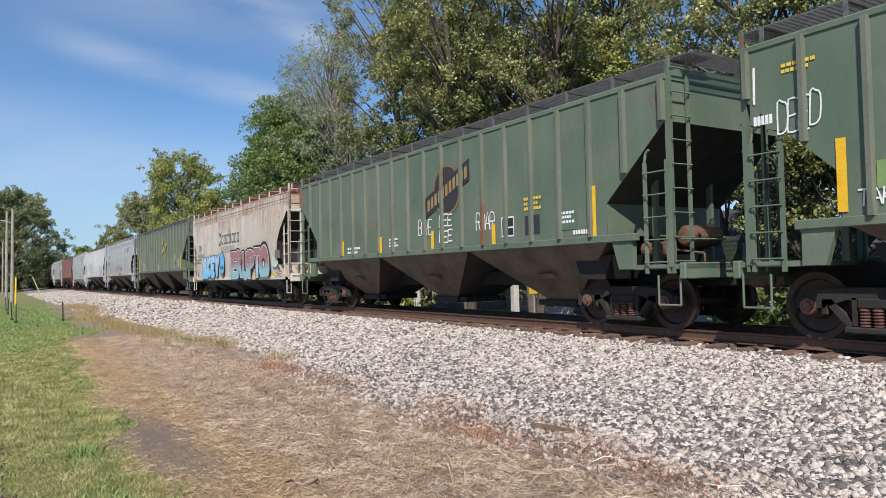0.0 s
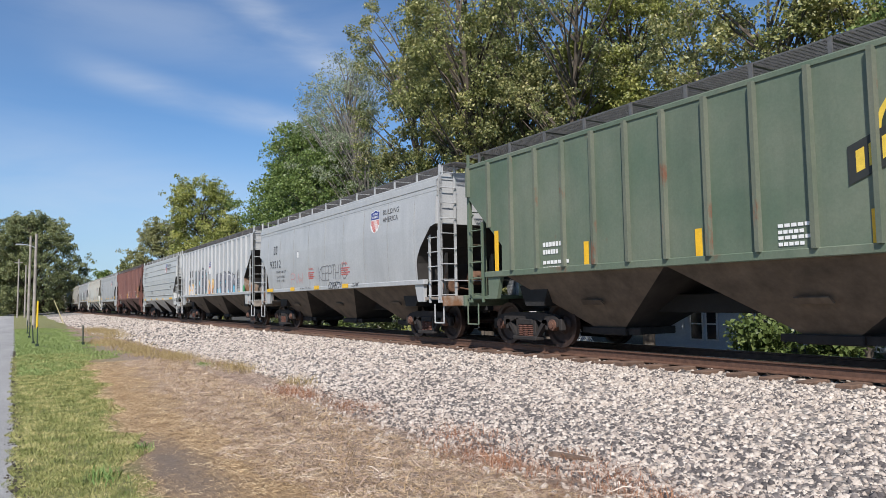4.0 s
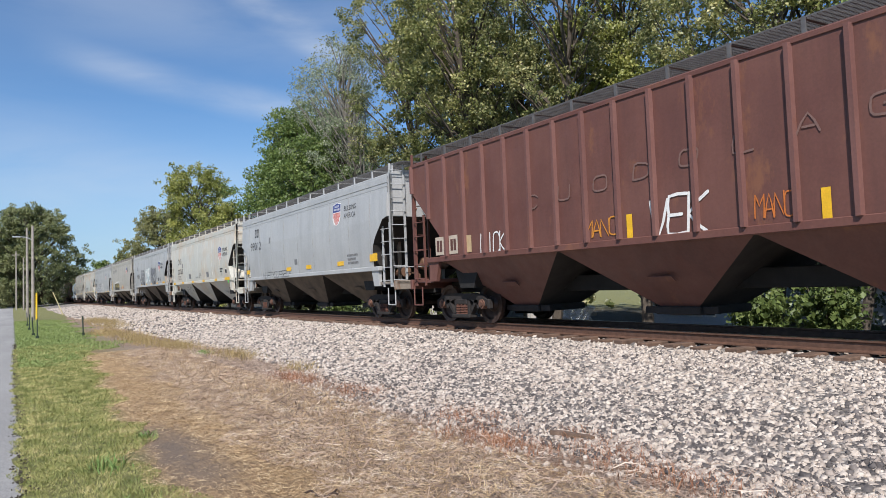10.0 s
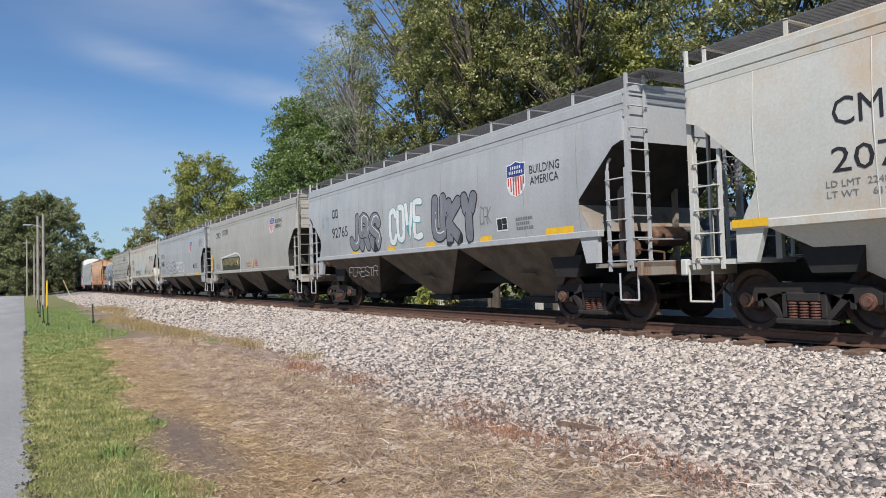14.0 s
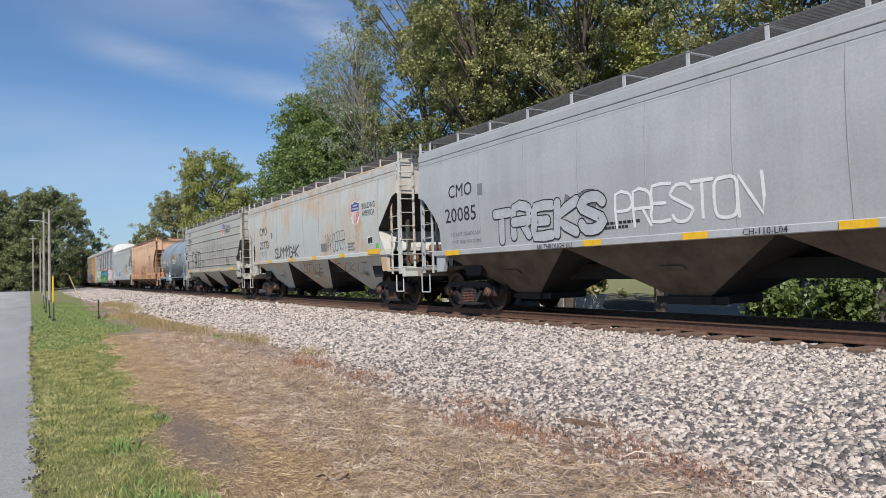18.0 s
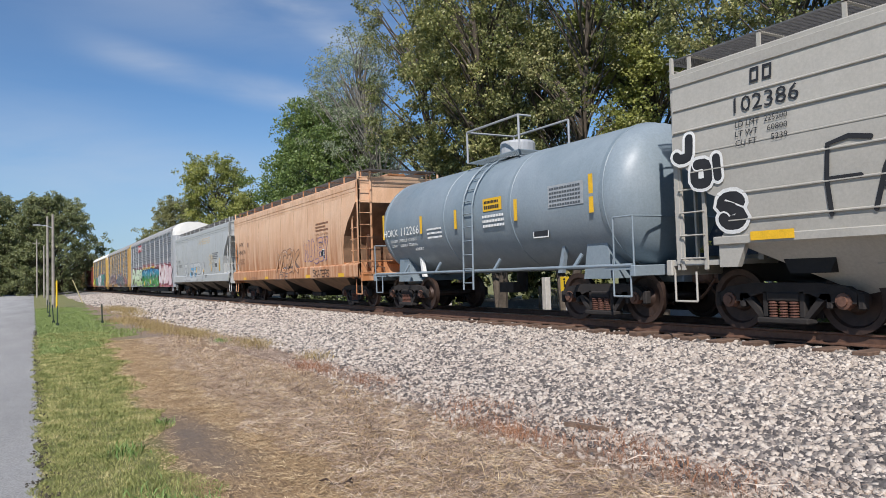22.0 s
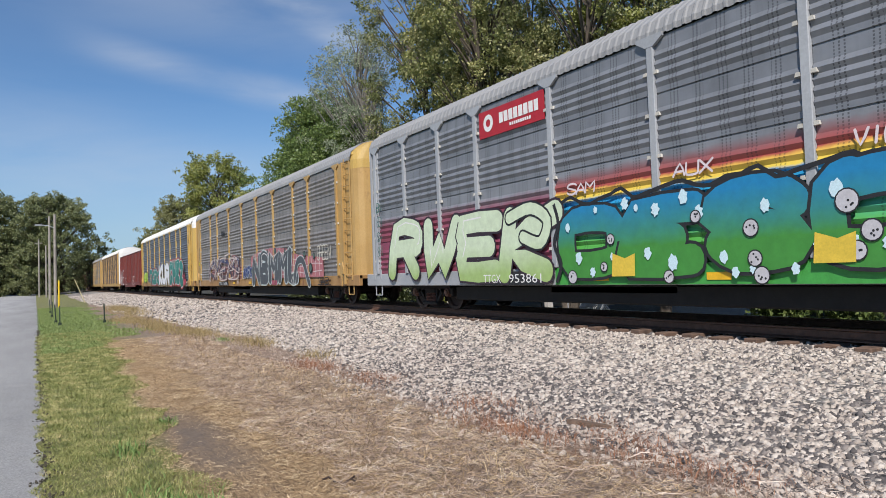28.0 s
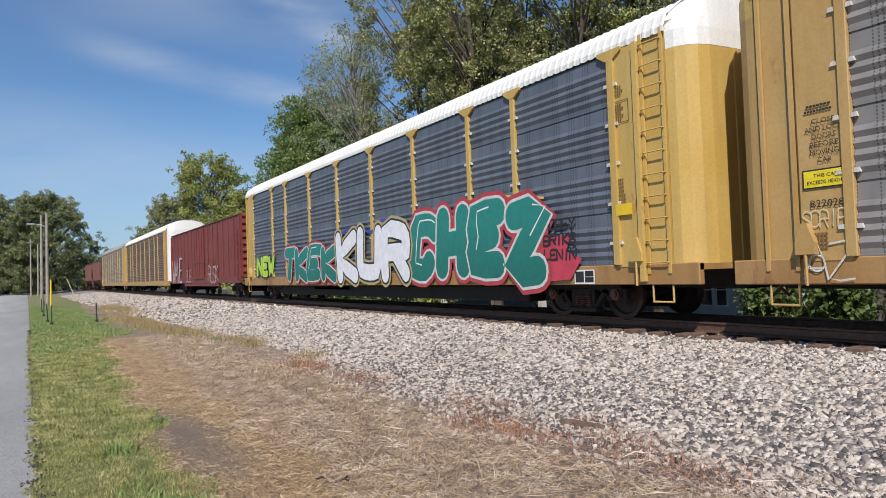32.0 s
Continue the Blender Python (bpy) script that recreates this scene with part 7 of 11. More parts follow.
decal(cars["d"], bars([1.28] * 5, 0.05, 0.64), -0.12, 1.69, MAT_WHITE, "lettering", "", -1.566, 0.002)
decal(cars["c"], frames(1, 0.33, 0.60, 0.1, 0.09), -1.92, 2.55, ink(0.085, 0.08, 0.075), "lettering", "", -1.636, 0.002)
decal(cars["c"], frames(7, 0.30, 0.44, 0.115, 0.075), -1.43, 2.60, ink(0.085, 0.08, 0.075), "lettering", "", -1.636, 0.002)
decal(cars["c"], bars([0.84] * 7, 0.30, 0.42), -1.55, 2.20, ink(0.36, 0.33, 0.29), "lettering", "", -1.636, 0.002)
decal(cars["c"], frames(2, 0.18, 0.26, 0.06, 0.045), -5.65, 2.45, ink(0.09, 0.085, 0.08), "lettering", "", -1.636, 0.002)
text(cars["c"], "496520", -5.95, 2.08, 0.21, ink(0.09, 0.085, 0.08), 1.15, -1.636)
FADE_BLUE = fade("light_blue_spray_fade", (0.16, 0.50, 0.74), (0.38, 0.55, 0.70), 1.0, 2.0)
FADE_RED = fade("dull_red_to_teal_spray_fade", (0.26, 0.46, 0.50), (0.34, 0.165, 0.165), -0.2, 0.08)
graffiti(cars["c"], -4.95, 1.00, 3.10, 1.15, "SKEY", FADE_BLUE, MAT_INK, 41, 0.46, None, -1.629)
graffiti(cars["c"], -5.10, 1.00, 1.30, 0.40, "UU", FADE_BLUE, MAT_INK, 45, 0.5, None, -1.629)
decal(cars["c"], flat_poly([(0.42 * math.cos(a * 0.314), 0.55 * math.sin(a * 0.314) if a < 10 else 0.62 * math.sin(a * 0.314)) for a in range(20)]), -1.30, 1.72, ink(0.02, 0.03, 0.05), "graffiti", "dark outline of a painted skull", -1.629, 0.020)
decal(cars["c"], flat_poly([(0.38 * math.cos(a * 0.314), 0.51 * math.sin(a * 0.314) if a < 10 else 0.58 * math.sin(a * 0.314)) for a in range(20)]), -1.30, 1.72, ink(0.13, 0.42, 0.66), "graffiti", "blue painted skull", -1.629, 0.024)
decal(cars["c"], disc(0.1, 14), -1.46, 1.52, ink(0.02, 0.04, 0.08), "graffiti", "eye of the skull", -1.629, 0.028)
decal(cars["c"], disc(0.1, 14), -1.13, 1.52, ink(0.02, 0.04, 0.08), "graffiti", "eye of the skull", -1.629, 0.028)
decal(cars["c"], ribbon([(-1.45, 1.25), (-1.30, 1.2), (-1.10, 1.27)], 0.05), 0, 0, MAT_INK, "graffiti", "teeth of the skull", -1.629, 0.028)
fat_letters(cars["c"], "ERUPT", 0.25, 1.02, 1.15, 4.0, 0.13, MAT_INK, -1.629, 0.004, "fat spray-painted capital")
fat_letters(cars["c"], "ERUPT", 0.25, 1.02, 1.15, 4.0, 0.075, MAT_WHITE, -1.629, 0.008, "fat spray-painted capital")
fat_letters(cars["c"], "ERUPT", 0.25, 1.02, 1.15, 4.0, 0.058, FADE_RED, -1.629, 0.012, "fat spray-painted capital")
decal(cars["c"], flat_poly([(0.78 * math.cos(a * 0.314) * (0.9 if a < 6 else 1.0), max(-0.55, 0.78 * 1.15 * math.sin(a * 0.314))) for a in range(20)]), 4.75, 1.58, MAT_INK, "graffiti", "round spray-painted shape", -1.629, 0.006)
decal(cars["c"], flat_poly([(0.66 * math.cos(a * 0.314) * (0.9 if a < 6 else 1.0), max(-0.55, 0.66 * 1.15 * math.sin(a * 0.314))) for a in range(20)]), 4.75, 1.58, MAT_WHITE, "graffiti", "round spray-painted shape", -1.629, 0.01)
decal(cars["c"], flat_poly([(0.63 * math.cos(a * 0.314) * (0.9 if a < 6 else 1.0), max(-0.55, 0.63 * 1.15 * math.sin(a * 0.314))) for a in range(20)]), 4.75, 1.58, FADE_RED, "graffiti", "round spray-painted shape", -1.629, 0.014)
decal(cars["c"], disc(0.2, 16), 4.70, 1.6, MAT_INK, "graffiti", "", -1.629, 0.020)
decal(cars["c"], disc(0.12, 14), 4.72, 1.55, ink(0.55, 0.66, 0.58), "graffiti", "", -1.629, 0.024)
decal(cars["c"], flat_poly([(0.05, 0.02), (0.35, -0.03), (0.6, 0.04), (0.72, 0.16), (0.6, 0.24), (0.45, 0.22), (0.36, 0.36), (0.22, 0.46), (0.06, 0.4), (-0.02, 0.2)]), 5.65, 1.42, ink(0.46, 0.54, 0.45), "graffiti", "pale green spray-painted cloud", -1.629, 0.0)
for sx in (-6.25, -3.73, -1.75, 0.27, 2.84,):
    stripe(cars["c"], sx, 1.02, 0.50, 0.12, None, -1.636, False)
for sx in (4.85,):
    stripe(cars["c"], sx, 1.08, 0.88, 0.13, None, -1.636, False)
graffiti(cars["c"], 5.95, 1.05, 0.80, 0.20, "OPEL", MAT_INK, None, 45, 0.12, None, -1.636)
decal(cars["c"], bars([1.09] * 9, 0.09, 0.54), -6.35, 1.95, ink(0.2, 0.19, 0.17), "lettering", "", -1.636, 0.002)
decal(cars["c"], bars([0.87] * 9, 0.09, 0.43), -6.35, 1.80, ink(0.2, 0.19, 0.17), "lettering", "", -1.636, 0.002)
decal(cars["c"], flat_poly([(0, 0), (0.55, 0), (0.55, 0.30), (0, 0.30)]), 5.95, 1.75, ink(0.16, 0.15, 0.13), "stencil", "worn stencil panel", -1.636, 0.0)
decal(cars["e"], frames(2, 0.18, 0.33, 0.09, 0.056), -5.63, 2.97, MAT_INK, "lettering", "", -1.636, 0.002)
text(cars["e"], "93212", -6.10, 2.42, 0.31, MAT_INK, 1.38, -1.636)
text(cars["e"], "CAPACITY 5188 CUFT", -5.35, 2.20, 0.09, MAT_INK, 1.25, -1.636)
text(cars["e"], "LD LMT  224200", -5.31, 2.00, 0.09, MAT_INK, 0.98, -1.636)
text(cars["e"], "LT WT    61800", -5.32, 1.84, 0.09, MAT_INK, 0.94, -1.636)
decal(cars["e"], flat_poly([(0, 0), (0.23, 0), (0.23, 0.26), (0, 0.26)]), -2.81, 2.67, MAT_GREYINK, "stencil", "", -1.636, 0.0)
decal(cars["e"], flat_poly([(0, 0), (0.19, 0), (0.19, 0.22), (0, 0.22)]), -2.79, 2.69, MAT_WHITE, "stencil", "", -1.636, 0.003)
text(cars["e"], "WARNING", -1.61, 2.16, 0.09, MAT_REDINK, 0.48, -1.636)
decal(cars["e"], bars([1.50] * 8, 0.04, 0.75), -1.66, 2.05, MAT_REDINK, "lettering", "", -1.636, 0.002)
decal(cars["e"], bars([1.20] * 8, 0.04, 0.60), -1.66, 1.98, MAT_REDINK, "lettering", "", -1.636, 0.002)
decal(cars["e"], bars([1.50] * 8, 0.04, 0.75), -1.66, 1.91, MAT_REDINK, "lettering", "", -1.636, 0.002)
decal(cars["e"], bars([1.20] * 8, 0.04, 0.60), -1.66, 1.85, MAT_REDINK, "lettering", "", -1.636, 0.002)
text(cars["e"], "WARNING", 1.44, 2.20, 0.09, MAT_REDINK, 0.48, -1.636)
decal(cars["e"], bars([1.75] * 8, 0.04, 0.88), 1.39, 2.08, MAT_REDINK, "lettering", "", -1.636, 0.002)
decal(cars["e"], bars([1.40] * 8, 0.04, 0.70), 1.39, 2.01, MAT_REDINK, "lettering", "", -1.636, 0.002)
decal(cars["e"], bars([1.75] * 8, 0.04, 0.88), 1.39, 1.94, MAT_REDINK, "lettering", "", -1.636, 0.002)
decal(cars["e"], bars([1.40] * 8, 0.04, 0.70), 1.39, 1.88, MAT_REDINK, "lettering", "", -1.636, 0.002)
graffiti(cars["e"], -0.62, 1.75, 2.40, 0.50, "KEEPTHIS", MAT_GREYINK, None, 51, 0.1, None, -1.636)
graffiti(cars["e"], 0.27, 1.45, 1.10, 0.22, "COREON", MAT_INK, None, 52, 0.12, None, -1.636)
graffiti(cars["e"], -3.57, 1.70, 1.30, 0.40, "PVW", ink(0.62, 0.3, 0.3), None, 53, 0.08, None, -1.636)
for sx in (-6.57,):
    stripe(cars["e"], sx, 1.47, 0.80, 0.13, None, -1.636, False)
for sx in (-3.63, -1.08, 1.47,):
    stripe(cars["e"], sx, 1.46, 0.47, 0.13, None, -1.636, False)
text(cars["e"], "BUILDING", 4.52, 3.50, 0.15, MAT_INK, 0.99, -1.636)
text(cars["e"], "AMERICA", 4.52, 3.28, 0.15, MAT_INK, 0.95, -1.636)
shield(cars["e"], 3.99, 3.02, 0.70, -1.636)
text(cars["e"], "12748", 2.21, 1.48, 0.13, MAT_INK, 0.50, -1.636)
text(cars["e"], "THIS CAR HAS 3 COMPARTMENTS", -2.56, 1.50, 0.06, MAT_INK, 1.10, -1.636)
decal(cars["f"], bars([0.92] * 2, 0.37, 0.46), -5.18, 2.61, MAT_INK, "lettering", "", -1.566, 0.002)
text(cars["f"], "89952", -5.44, 2.10, 0.38, MAT_INK, 1.99, -1.566)
graffiti(cars["f"], -4.07, 1.50, 3.60, 1.50, "UKBN", ink(0.16, 0.16, 0.17), MAT_INK, 61, 0.42, ink(0.30, 0.52, 0.58), -1.566)
FADE_FIRE = fade("orange_spray_fade", (0.62, 0.16, 0.04), (0.80, 0.55, 0.22), 1.5, 2.1)
graffiti(cars["f"], -0.58, 1.50, 1.50, 0.80, "ZAP", FADE_FIRE, ink(0.45, 0.12, 0.04), 62, 0.34, None, -1.566)
graffiti(cars["f"], -5.38, 1.50, 1.60, 0.70, "HEY", ink(0.80, 0.45, 0.10), None, 65, 0.18, ink(0.72, 0.62, 0.55), -1.566)
shield(cars["f"], -0.03, 2.62, 0.72, -1.566)
decal(cars["f"], flat_poly([(0, 0), (0.54, 0), (0.54, 0.32), (0, 0.32)]), -0.30, 2.64, MAT_WHITE, "badge", "", -1.566, 0.006)
text(cars["f"], "2070", -0.13, 1.47, 0.20, MAT_INK, 0.50, -1.566)
graffiti(cars["f"], 1.31, 1.45, 4.20, 1.15, "FERM", ink(0.2, 0.2, 0.22), MAT_INK, 63, 0.4, ink(0.18, 0.55, 0.72), -1.566)
for sx in (-3.92, -1.29, 0.52, 3.13, 5.72,):
    stripe(cars["f"], sx, 1.44, 0.58, 0.14, None, -1.57, False)
graffiti(cars["f"], 5.22, 2.34, 0.72, 0.29, "UTISG", MAT_INK, None, 64, 0.1, None, -1.566)
decal(cars["f"], bars([1.33] * 5, 0.06, 0.67), 5.52, 2.15, MAT_GREYINK, "lettering", "", -1.566, 0.002)
decal(cars["f"], bars([1.07] * 5, 0.06, 0.53), 5.52, 2.05, MAT_GREYINK, "lettering", "", -1.566, 0.002)
decal(cars["f"], bars([1.33] * 5, 0.06, 0.67), 5.52, 1.95, MAT_GREYINK, "lettering", "", -1.566, 0.002)
decal(cars["f"], bars([1.07] * 5, 0.06, 0.53), 5.52, 1.84, MAT_GREYINK, "lettering", "", -1.566, 0.002)
decal(cars["f"], bars([1.33] * 5, 0.06, 0.67), 5.52, 1.74, MAT_GREYINK, "lettering", "", -1.566, 0.002)
text(cars["f"], "CH-106", 5.42, 1.50, 0.10, MAT_GREYINK, 0.50, -1.566)
decal(cars["f"], flat_poly([(0, 0), (0.30, 0), (0.30, 0.30), (0, 0.30)]), 6.52, 1.55, ink(0.05, 0.3, 0.1), "stencil", "small green stencil panel", -1.566, 0.0)
shield(cars["g"], 3.53, 3.20, 0.70, -1.636)
text(cars["g"], "BUILDING", 4.09, 3.62, 0.16, MAT_INK, 1.00, -1.636)
text(cars["g"], "AMERICA", 4.09, 3.36, 0.16, MAT_INK, 0.93, -1.636)
decal(cars["g"], frames(2, 0.12, 0.21, 0.06, 0.036), -5.81, 3.72, MAT_INK, "lettering", "", -1.636, 0.002)
text(cars["g"], "103206", -5.90, 3.28, 0.21, MAT_INK, 1.10, -1.636)
text(cars["g"], "LD LMT  226200", -5.99, 3.02, 0.09, MAT_INK, 0.83, -1.636)
text(cars["g"], "LT WT    59800", -6.00, 2.88, 0.09, MAT_INK, 0.83, -1.636)
text(cars["g"], "CU FT      5239", -6.00, 2.73, 0.09, MAT_INK, 0.83, -1.636)
for sx in (2.02, -0.49, -2.98,):
    stripe(cars["g"], sx, 1.36, 0.43, 0.10, None, -1.636, False)
for sx in (-6.11,):
    stripe(cars["g"], sx, 1.36, 0.80, 0.12, None, -1.636, False)
for sx in (4.68,):
    stripe(cars["g"], sx, 1.36, 0.94, 0.12, None, -1.636, False)
decal(cars["g"], flat_poly([(0, 0), (0.30, 0), (0.30, 0.22), (0, 0.22)]), 4.97, 2.10, MAT_WHITE, "consolidated_stencil", "", -1.636, 0.001)
decal(cars["g"], flat_poly([(0, 0), (0.13, 0), (0.13, 0.16), (0, 0.16)]), 5.00, 2.13, MAT_INK, "consolidated_stencil", "black inspection panel", -1.636, 0.003)
decal(cars["g"], flat_poly([(0, 0), (0.13, 0), (0.13, 0.09), (0, 0.09)]), 5.13, 2.21, MAT_INK, "consolidated_stencil", "", -1.636, 0.003)
decal(cars["g"], flat_poly([(0, 0), (0.13, 0), (0.13, 0.08), (0, 0.08)]), 5.13, 2.13, MAT_INK, "consolidated_stencil", "", -1.636, 0.003)
decal(cars["g"], bars([1.20] * 4, 0.05, 0.60), 5.67, 2.25, MAT_GREYINK, "lettering", "", -1.636, 0.002)
decal(cars["g"], bars([1.14] * 7, 0.05, 0.57), -2.63, 2.00, MAT_INK, "lettering", "", -1.636, 0.002)
decal(cars["g"], bars([0.91] * 7, 0.05, 0.46), -2.63, 1.92, MAT_INK, "lettering", "", -1.636, 0.002)
decal(cars["g"], bars([1.14] * 7, 0.05, 0.57), -2.63, 1.83, MAT_INK, "lettering", "", -1.636, 0.002)
decal(cars["g"], bars([1.33] * 6, 0.04, 0.67), 2.47, 1.75, MAT_GREYINK, "lettering", "", -1.636, 0.002)
decal(cars["g"], bars([1.07] * 6, 0.04, 0.53), 2.47, 1.68, MAT_GREYINK, "lettering", "", -1.636, 0.002)
decal(cars["g"], bars([1.33] * 6, 0.04, 0.67), 2.47, 1.61, MAT_GREYINK, "lettering", "", -1.636, 0.002)
graffiti(cars["h"], -4.80, 1.62, 1.00, 0.50, "LICK", MAT_WHITE, None, 71, 0.14, None, -1.566)
graffiti(cars["h"], 0.27, 1.60, 1.20, 0.68, "VEK", MAT_WHITE, None, 72, 0.14, None, -1.566)
graffiti(cars["h"], -1.32, 1.73, 0.86, 0.34, "MANO", ink(0.6, 0.24, 0.03), None, 73, 0.13, None, -1.566)
graffiti(cars["h"], 2.27, 1.74, 0.62, 0.36, "MANO", ink(0.55, 0.16, 0.03), None, 74, 0.14, None, -1.566)
decal(cars["h"], flat_poly([(0, 0), (0.50, 0), (0.50, 0.55), (0, 0.55)]), 4.73, 1.64, MAT_WHITE, "consolidated_stencil", "", -1.566, 0.001)
decal(cars["h"], flat_poly([(0, 0), (0.21, 0), (0.21, 0.49), (0, 0.49)]), 4.76, 1.67, MAT_INK, "consolidated_stencil", "black inspection panel", -1.566, 0.003)
decal(cars["h"], flat_poly([(0, 0), (0.21, 0), (0.21, 0.23), (0, 0.23)]), 5.00, 1.92, MAT_INK, "consolidated_stencil", "", -1.566, 0.003)
decal(cars["h"], flat_poly([(0, 0), (0.21, 0), (0.21, 0.20), (0, 0.20)]), 5.00, 1.67, MAT_INK, "consolidated_stencil", "", -1.566, 0.003)
decal(cars["h"], flat_poly([(0, 0), (0.24, 0), (0.24, 0.17), (0, 0.17)]), 5.65, 1.78, ink(0.03, 0.45, 0.08), "stencil", "small green stencil panel", -1.566, 0.0)
graffiti(cars["h"], 5.60, 1.63, 0.32, 0.12, "DREW", MAT_WHITE, None, 75, 0.12, None, -1.566)
for sx in (3.27, -0.24,):
    stripe(cars["h"], sx, 1.65, 0.42, 0.13, None, -1.57, True)
for sx in (6.38,):
    stripe(cars["h"], sx, 1.62, 0.97, 0.14, None, -1.57, True)
graffiti(cars["h"], -3.03, 2.45, 0.35, 0.30, "C", ink(0.19, 0.11, 0.09), None, 80, 0.14, None, -1.566)
graffiti(cars["h"], -2.03, 2.51, 0.35, 0.30, "U", ink(0.19, 0.11, 0.09), None, 81, 0.14, None, -1.566)
graffiti(cars["h"], -1.03, 2.57, 0.35, 0.30, "O", ink(0.19, 0.11, 0.09), None, 82, 0.14, None, -1.566)
graffiti(cars["h"], -0.03, 2.63, 0.35, 0.30, "D", ink(0.19, 0.11, 0.09), None, 83, 0.14, None, -1.566)
graffiti(cars["h"], 0.97, 2.69, 0.35, 0.30, "O", ink(0.19, 0.11, 0.09), None, 84, 0.14, None, -1.566)
graffiti(cars["h"], 1.97, 2.75, 0.35, 0.30, "L", ink(0.19, 0.11, 0.09), None, 85, 0.14, None, -1.566)
graffiti(cars["h"], 2.97, 2.81, 0.35, 0.30, "A", ink(0.19, 0.11, 0.09), None, 86, 0.14, None, -1.566)
graffiti(cars["h"], 3.97, 2.87, 0.35, 0.30, "G", ink(0.19, 0.11, 0.09), None, 87, 0.14, None, -1.566)
graffiti(cars["h"], 4.97, 2.93, 0.35, 0.30, "B", ink(0.19, 0.11, 0.09), None, 88, 0.14, None, -1.566)
decal(cars["h"], flat_poly([(0, 0), (0.40, 0), (0.40, 0.45), (0, 0.45)]), -6.83, 1.70, ink(0.5, 0.42, 0.33), "stencil", "pale repainted patch", -1.566, 0.0)
decal(cars["h"], flat_poly([(0, 0), (0.40, 0), (0.40, 0.45), (0, 0.45)]), -6.18, 1.70, ink(0.5, 0.42, 0.33), "stencil", "pale repainted patch", -1.566, 0.0)
decal(cars["h"], flat_poly([(0, 0), (0.35, 0), (0.35, 0.40), (0, 0.40)]), -5.53, 1.70, ink(0.5, 0.36, 0.2), "stencil", "pale repainted patch", -1.566, 0.0)
decal(cars["h"], bars([0.40] * 2, 0.28, 0.20), -6.76, 1.78, ink(0.1, 0.04, 0.03), "lettering", "", -1.566, 0.002)
decal(cars["h"], bars([0.40] * 2, 0.28, 0.20), -6.11, 1.78, ink(0.1, 0.04, 0.03), "lettering", "", -1.566, 0.002)
shield(cars["i"], 3.81, 3.00, 0.78, -1.636)
text(cars["i"], "BUILDING", 4.42, 3.42, 0.17, MAT_INK, 0.92, -1.636)
text(cars["i"], "AMERICA", 4.42, 3.18, 0.17, MAT_INK, 0.88, -1.636)
decal(cars["i"], frames(2, 0.21, 0.36, 0.10, 0.061), -5.44, 3.27, MAT_INK, "lettering", "", -1.636, 0.002)
text(cars["i"], "99012", -6.04, 2.73, 0.36, MAT_INK, 1.50, -1.636)
for sx in (-1.43, 0.76, 3.68,):
    stripe(cars["i"], sx, 1.69, 0.52, 0.14, None, -1.636, False)
for sx in (6.19,):
    stripe(cars["i"], sx, 1.72, 0.52, 0.23, None, -1.636, False)
for sx in (-6.94,):
    stripe(cars["i"], sx, 1.72, 0.50, 0.18, None, -1.636, False)
graffiti(cars["i"], -4.46, 1.47, 3.60, 0.26, "HURTYOURSELF", MAT_INK, None, 91, 0.08, None, -1.636)
decal(cars["i"], bars([1.17] * 8, 0.07, 0.59), 4.55, 1.95, MAT_GREYINK, "lettering", "", -1.636, 0.002)
decal(cars["i"], bars([0.94] * 8, 0.07, 0.47), 4.55, 1.83, MAT_GREYINK, "lettering", "", -1.636, 0.002)
decal(cars["i"], bars([1.17] * 8, 0.07, 0.59), 4.55, 1.71, MAT_GREYINK, "lettering", "", -1.636, 0.002)
decal(cars["i"], flat_poly([(0, 0), (0.20, 0), (0.20, 0.25), (0, 0.25)]), -3.44, 2.90, MAT_GREYINK, "stencil", "", -1.636, 0.0)
decal(cars["i"], flat_poly([(0, 0), (0.30, 0), (0.30, 0.20), (0, 0.20)]), -0.44, 1.90, MAT_GREYINK, "stencil", "", -1.636, 0.0)
shield(cars["j"], 5.20, 2.55, 0.78, -1.636)
text(cars["j"], "BUILDING", 5.74, 3.02, 0.18, MAT_INK, 0.97, -1.636)
text(cars["j"], "AMERICA", 5.74, 2.79, 0.18, MAT_INK, 0.94, -1.636)
text(cars["j"], "CMO", -5.62, 2.77, 0.38, MAT_INK, 1.05, -1.636)
text(cars["j"], "20768", -5.66, 2.17, 0.34, MAT_INK, 1.44, -1.636)
text(cars["j"], "LD LMT  224800", -5.76, 1.98, 0.09, MAT_GREYINK, 0.95, -1.636)
text(cars["j"], "LT WT    61200", -5.76, 1.84, 0.09, MAT_GREYINK, 0.95, -1.636)
decal(cars["j"], flat_poly([(0, 0), (0.49, 0), (0.49, 0.29), (0, 0.29)]), -2.50, 1.82, MAT_GREYINK, "stencil", "faded grey stencil panel", -1.636, 0.0)
decal(cars["j"], flat_poly([(0, 0), (0.53, 0), (0.53, 0.30), (0, 0.30)]), 2.02, 1.81, MAT_GREYINK, "stencil", "faded grey stencil panel", -1.636, 0.0)
text(cars["j"], "CH-110-L05", -0.77, 1.81, 0.11, MAT_INK, 0.76, -1.636)
text(cars["j"], "DO NOT MOVE CAR", 0.06, 2.00, 0.07, MAT_INK, 0.68, -1.636)
text(cars["j"], "WITH HATCHES OR", 0.06, 1.91, 0.07, MAT_INK, 0.68, -1.636)
text(cars["j"], "GATES OPEN", 0.06, 1.82, 0.07, MAT_INK, 0.42, -1.636)
for sx in (-7.23,):
    stripe(cars["j"], sx, 1.55, 0.60, 0.12, None, -1.636, False)
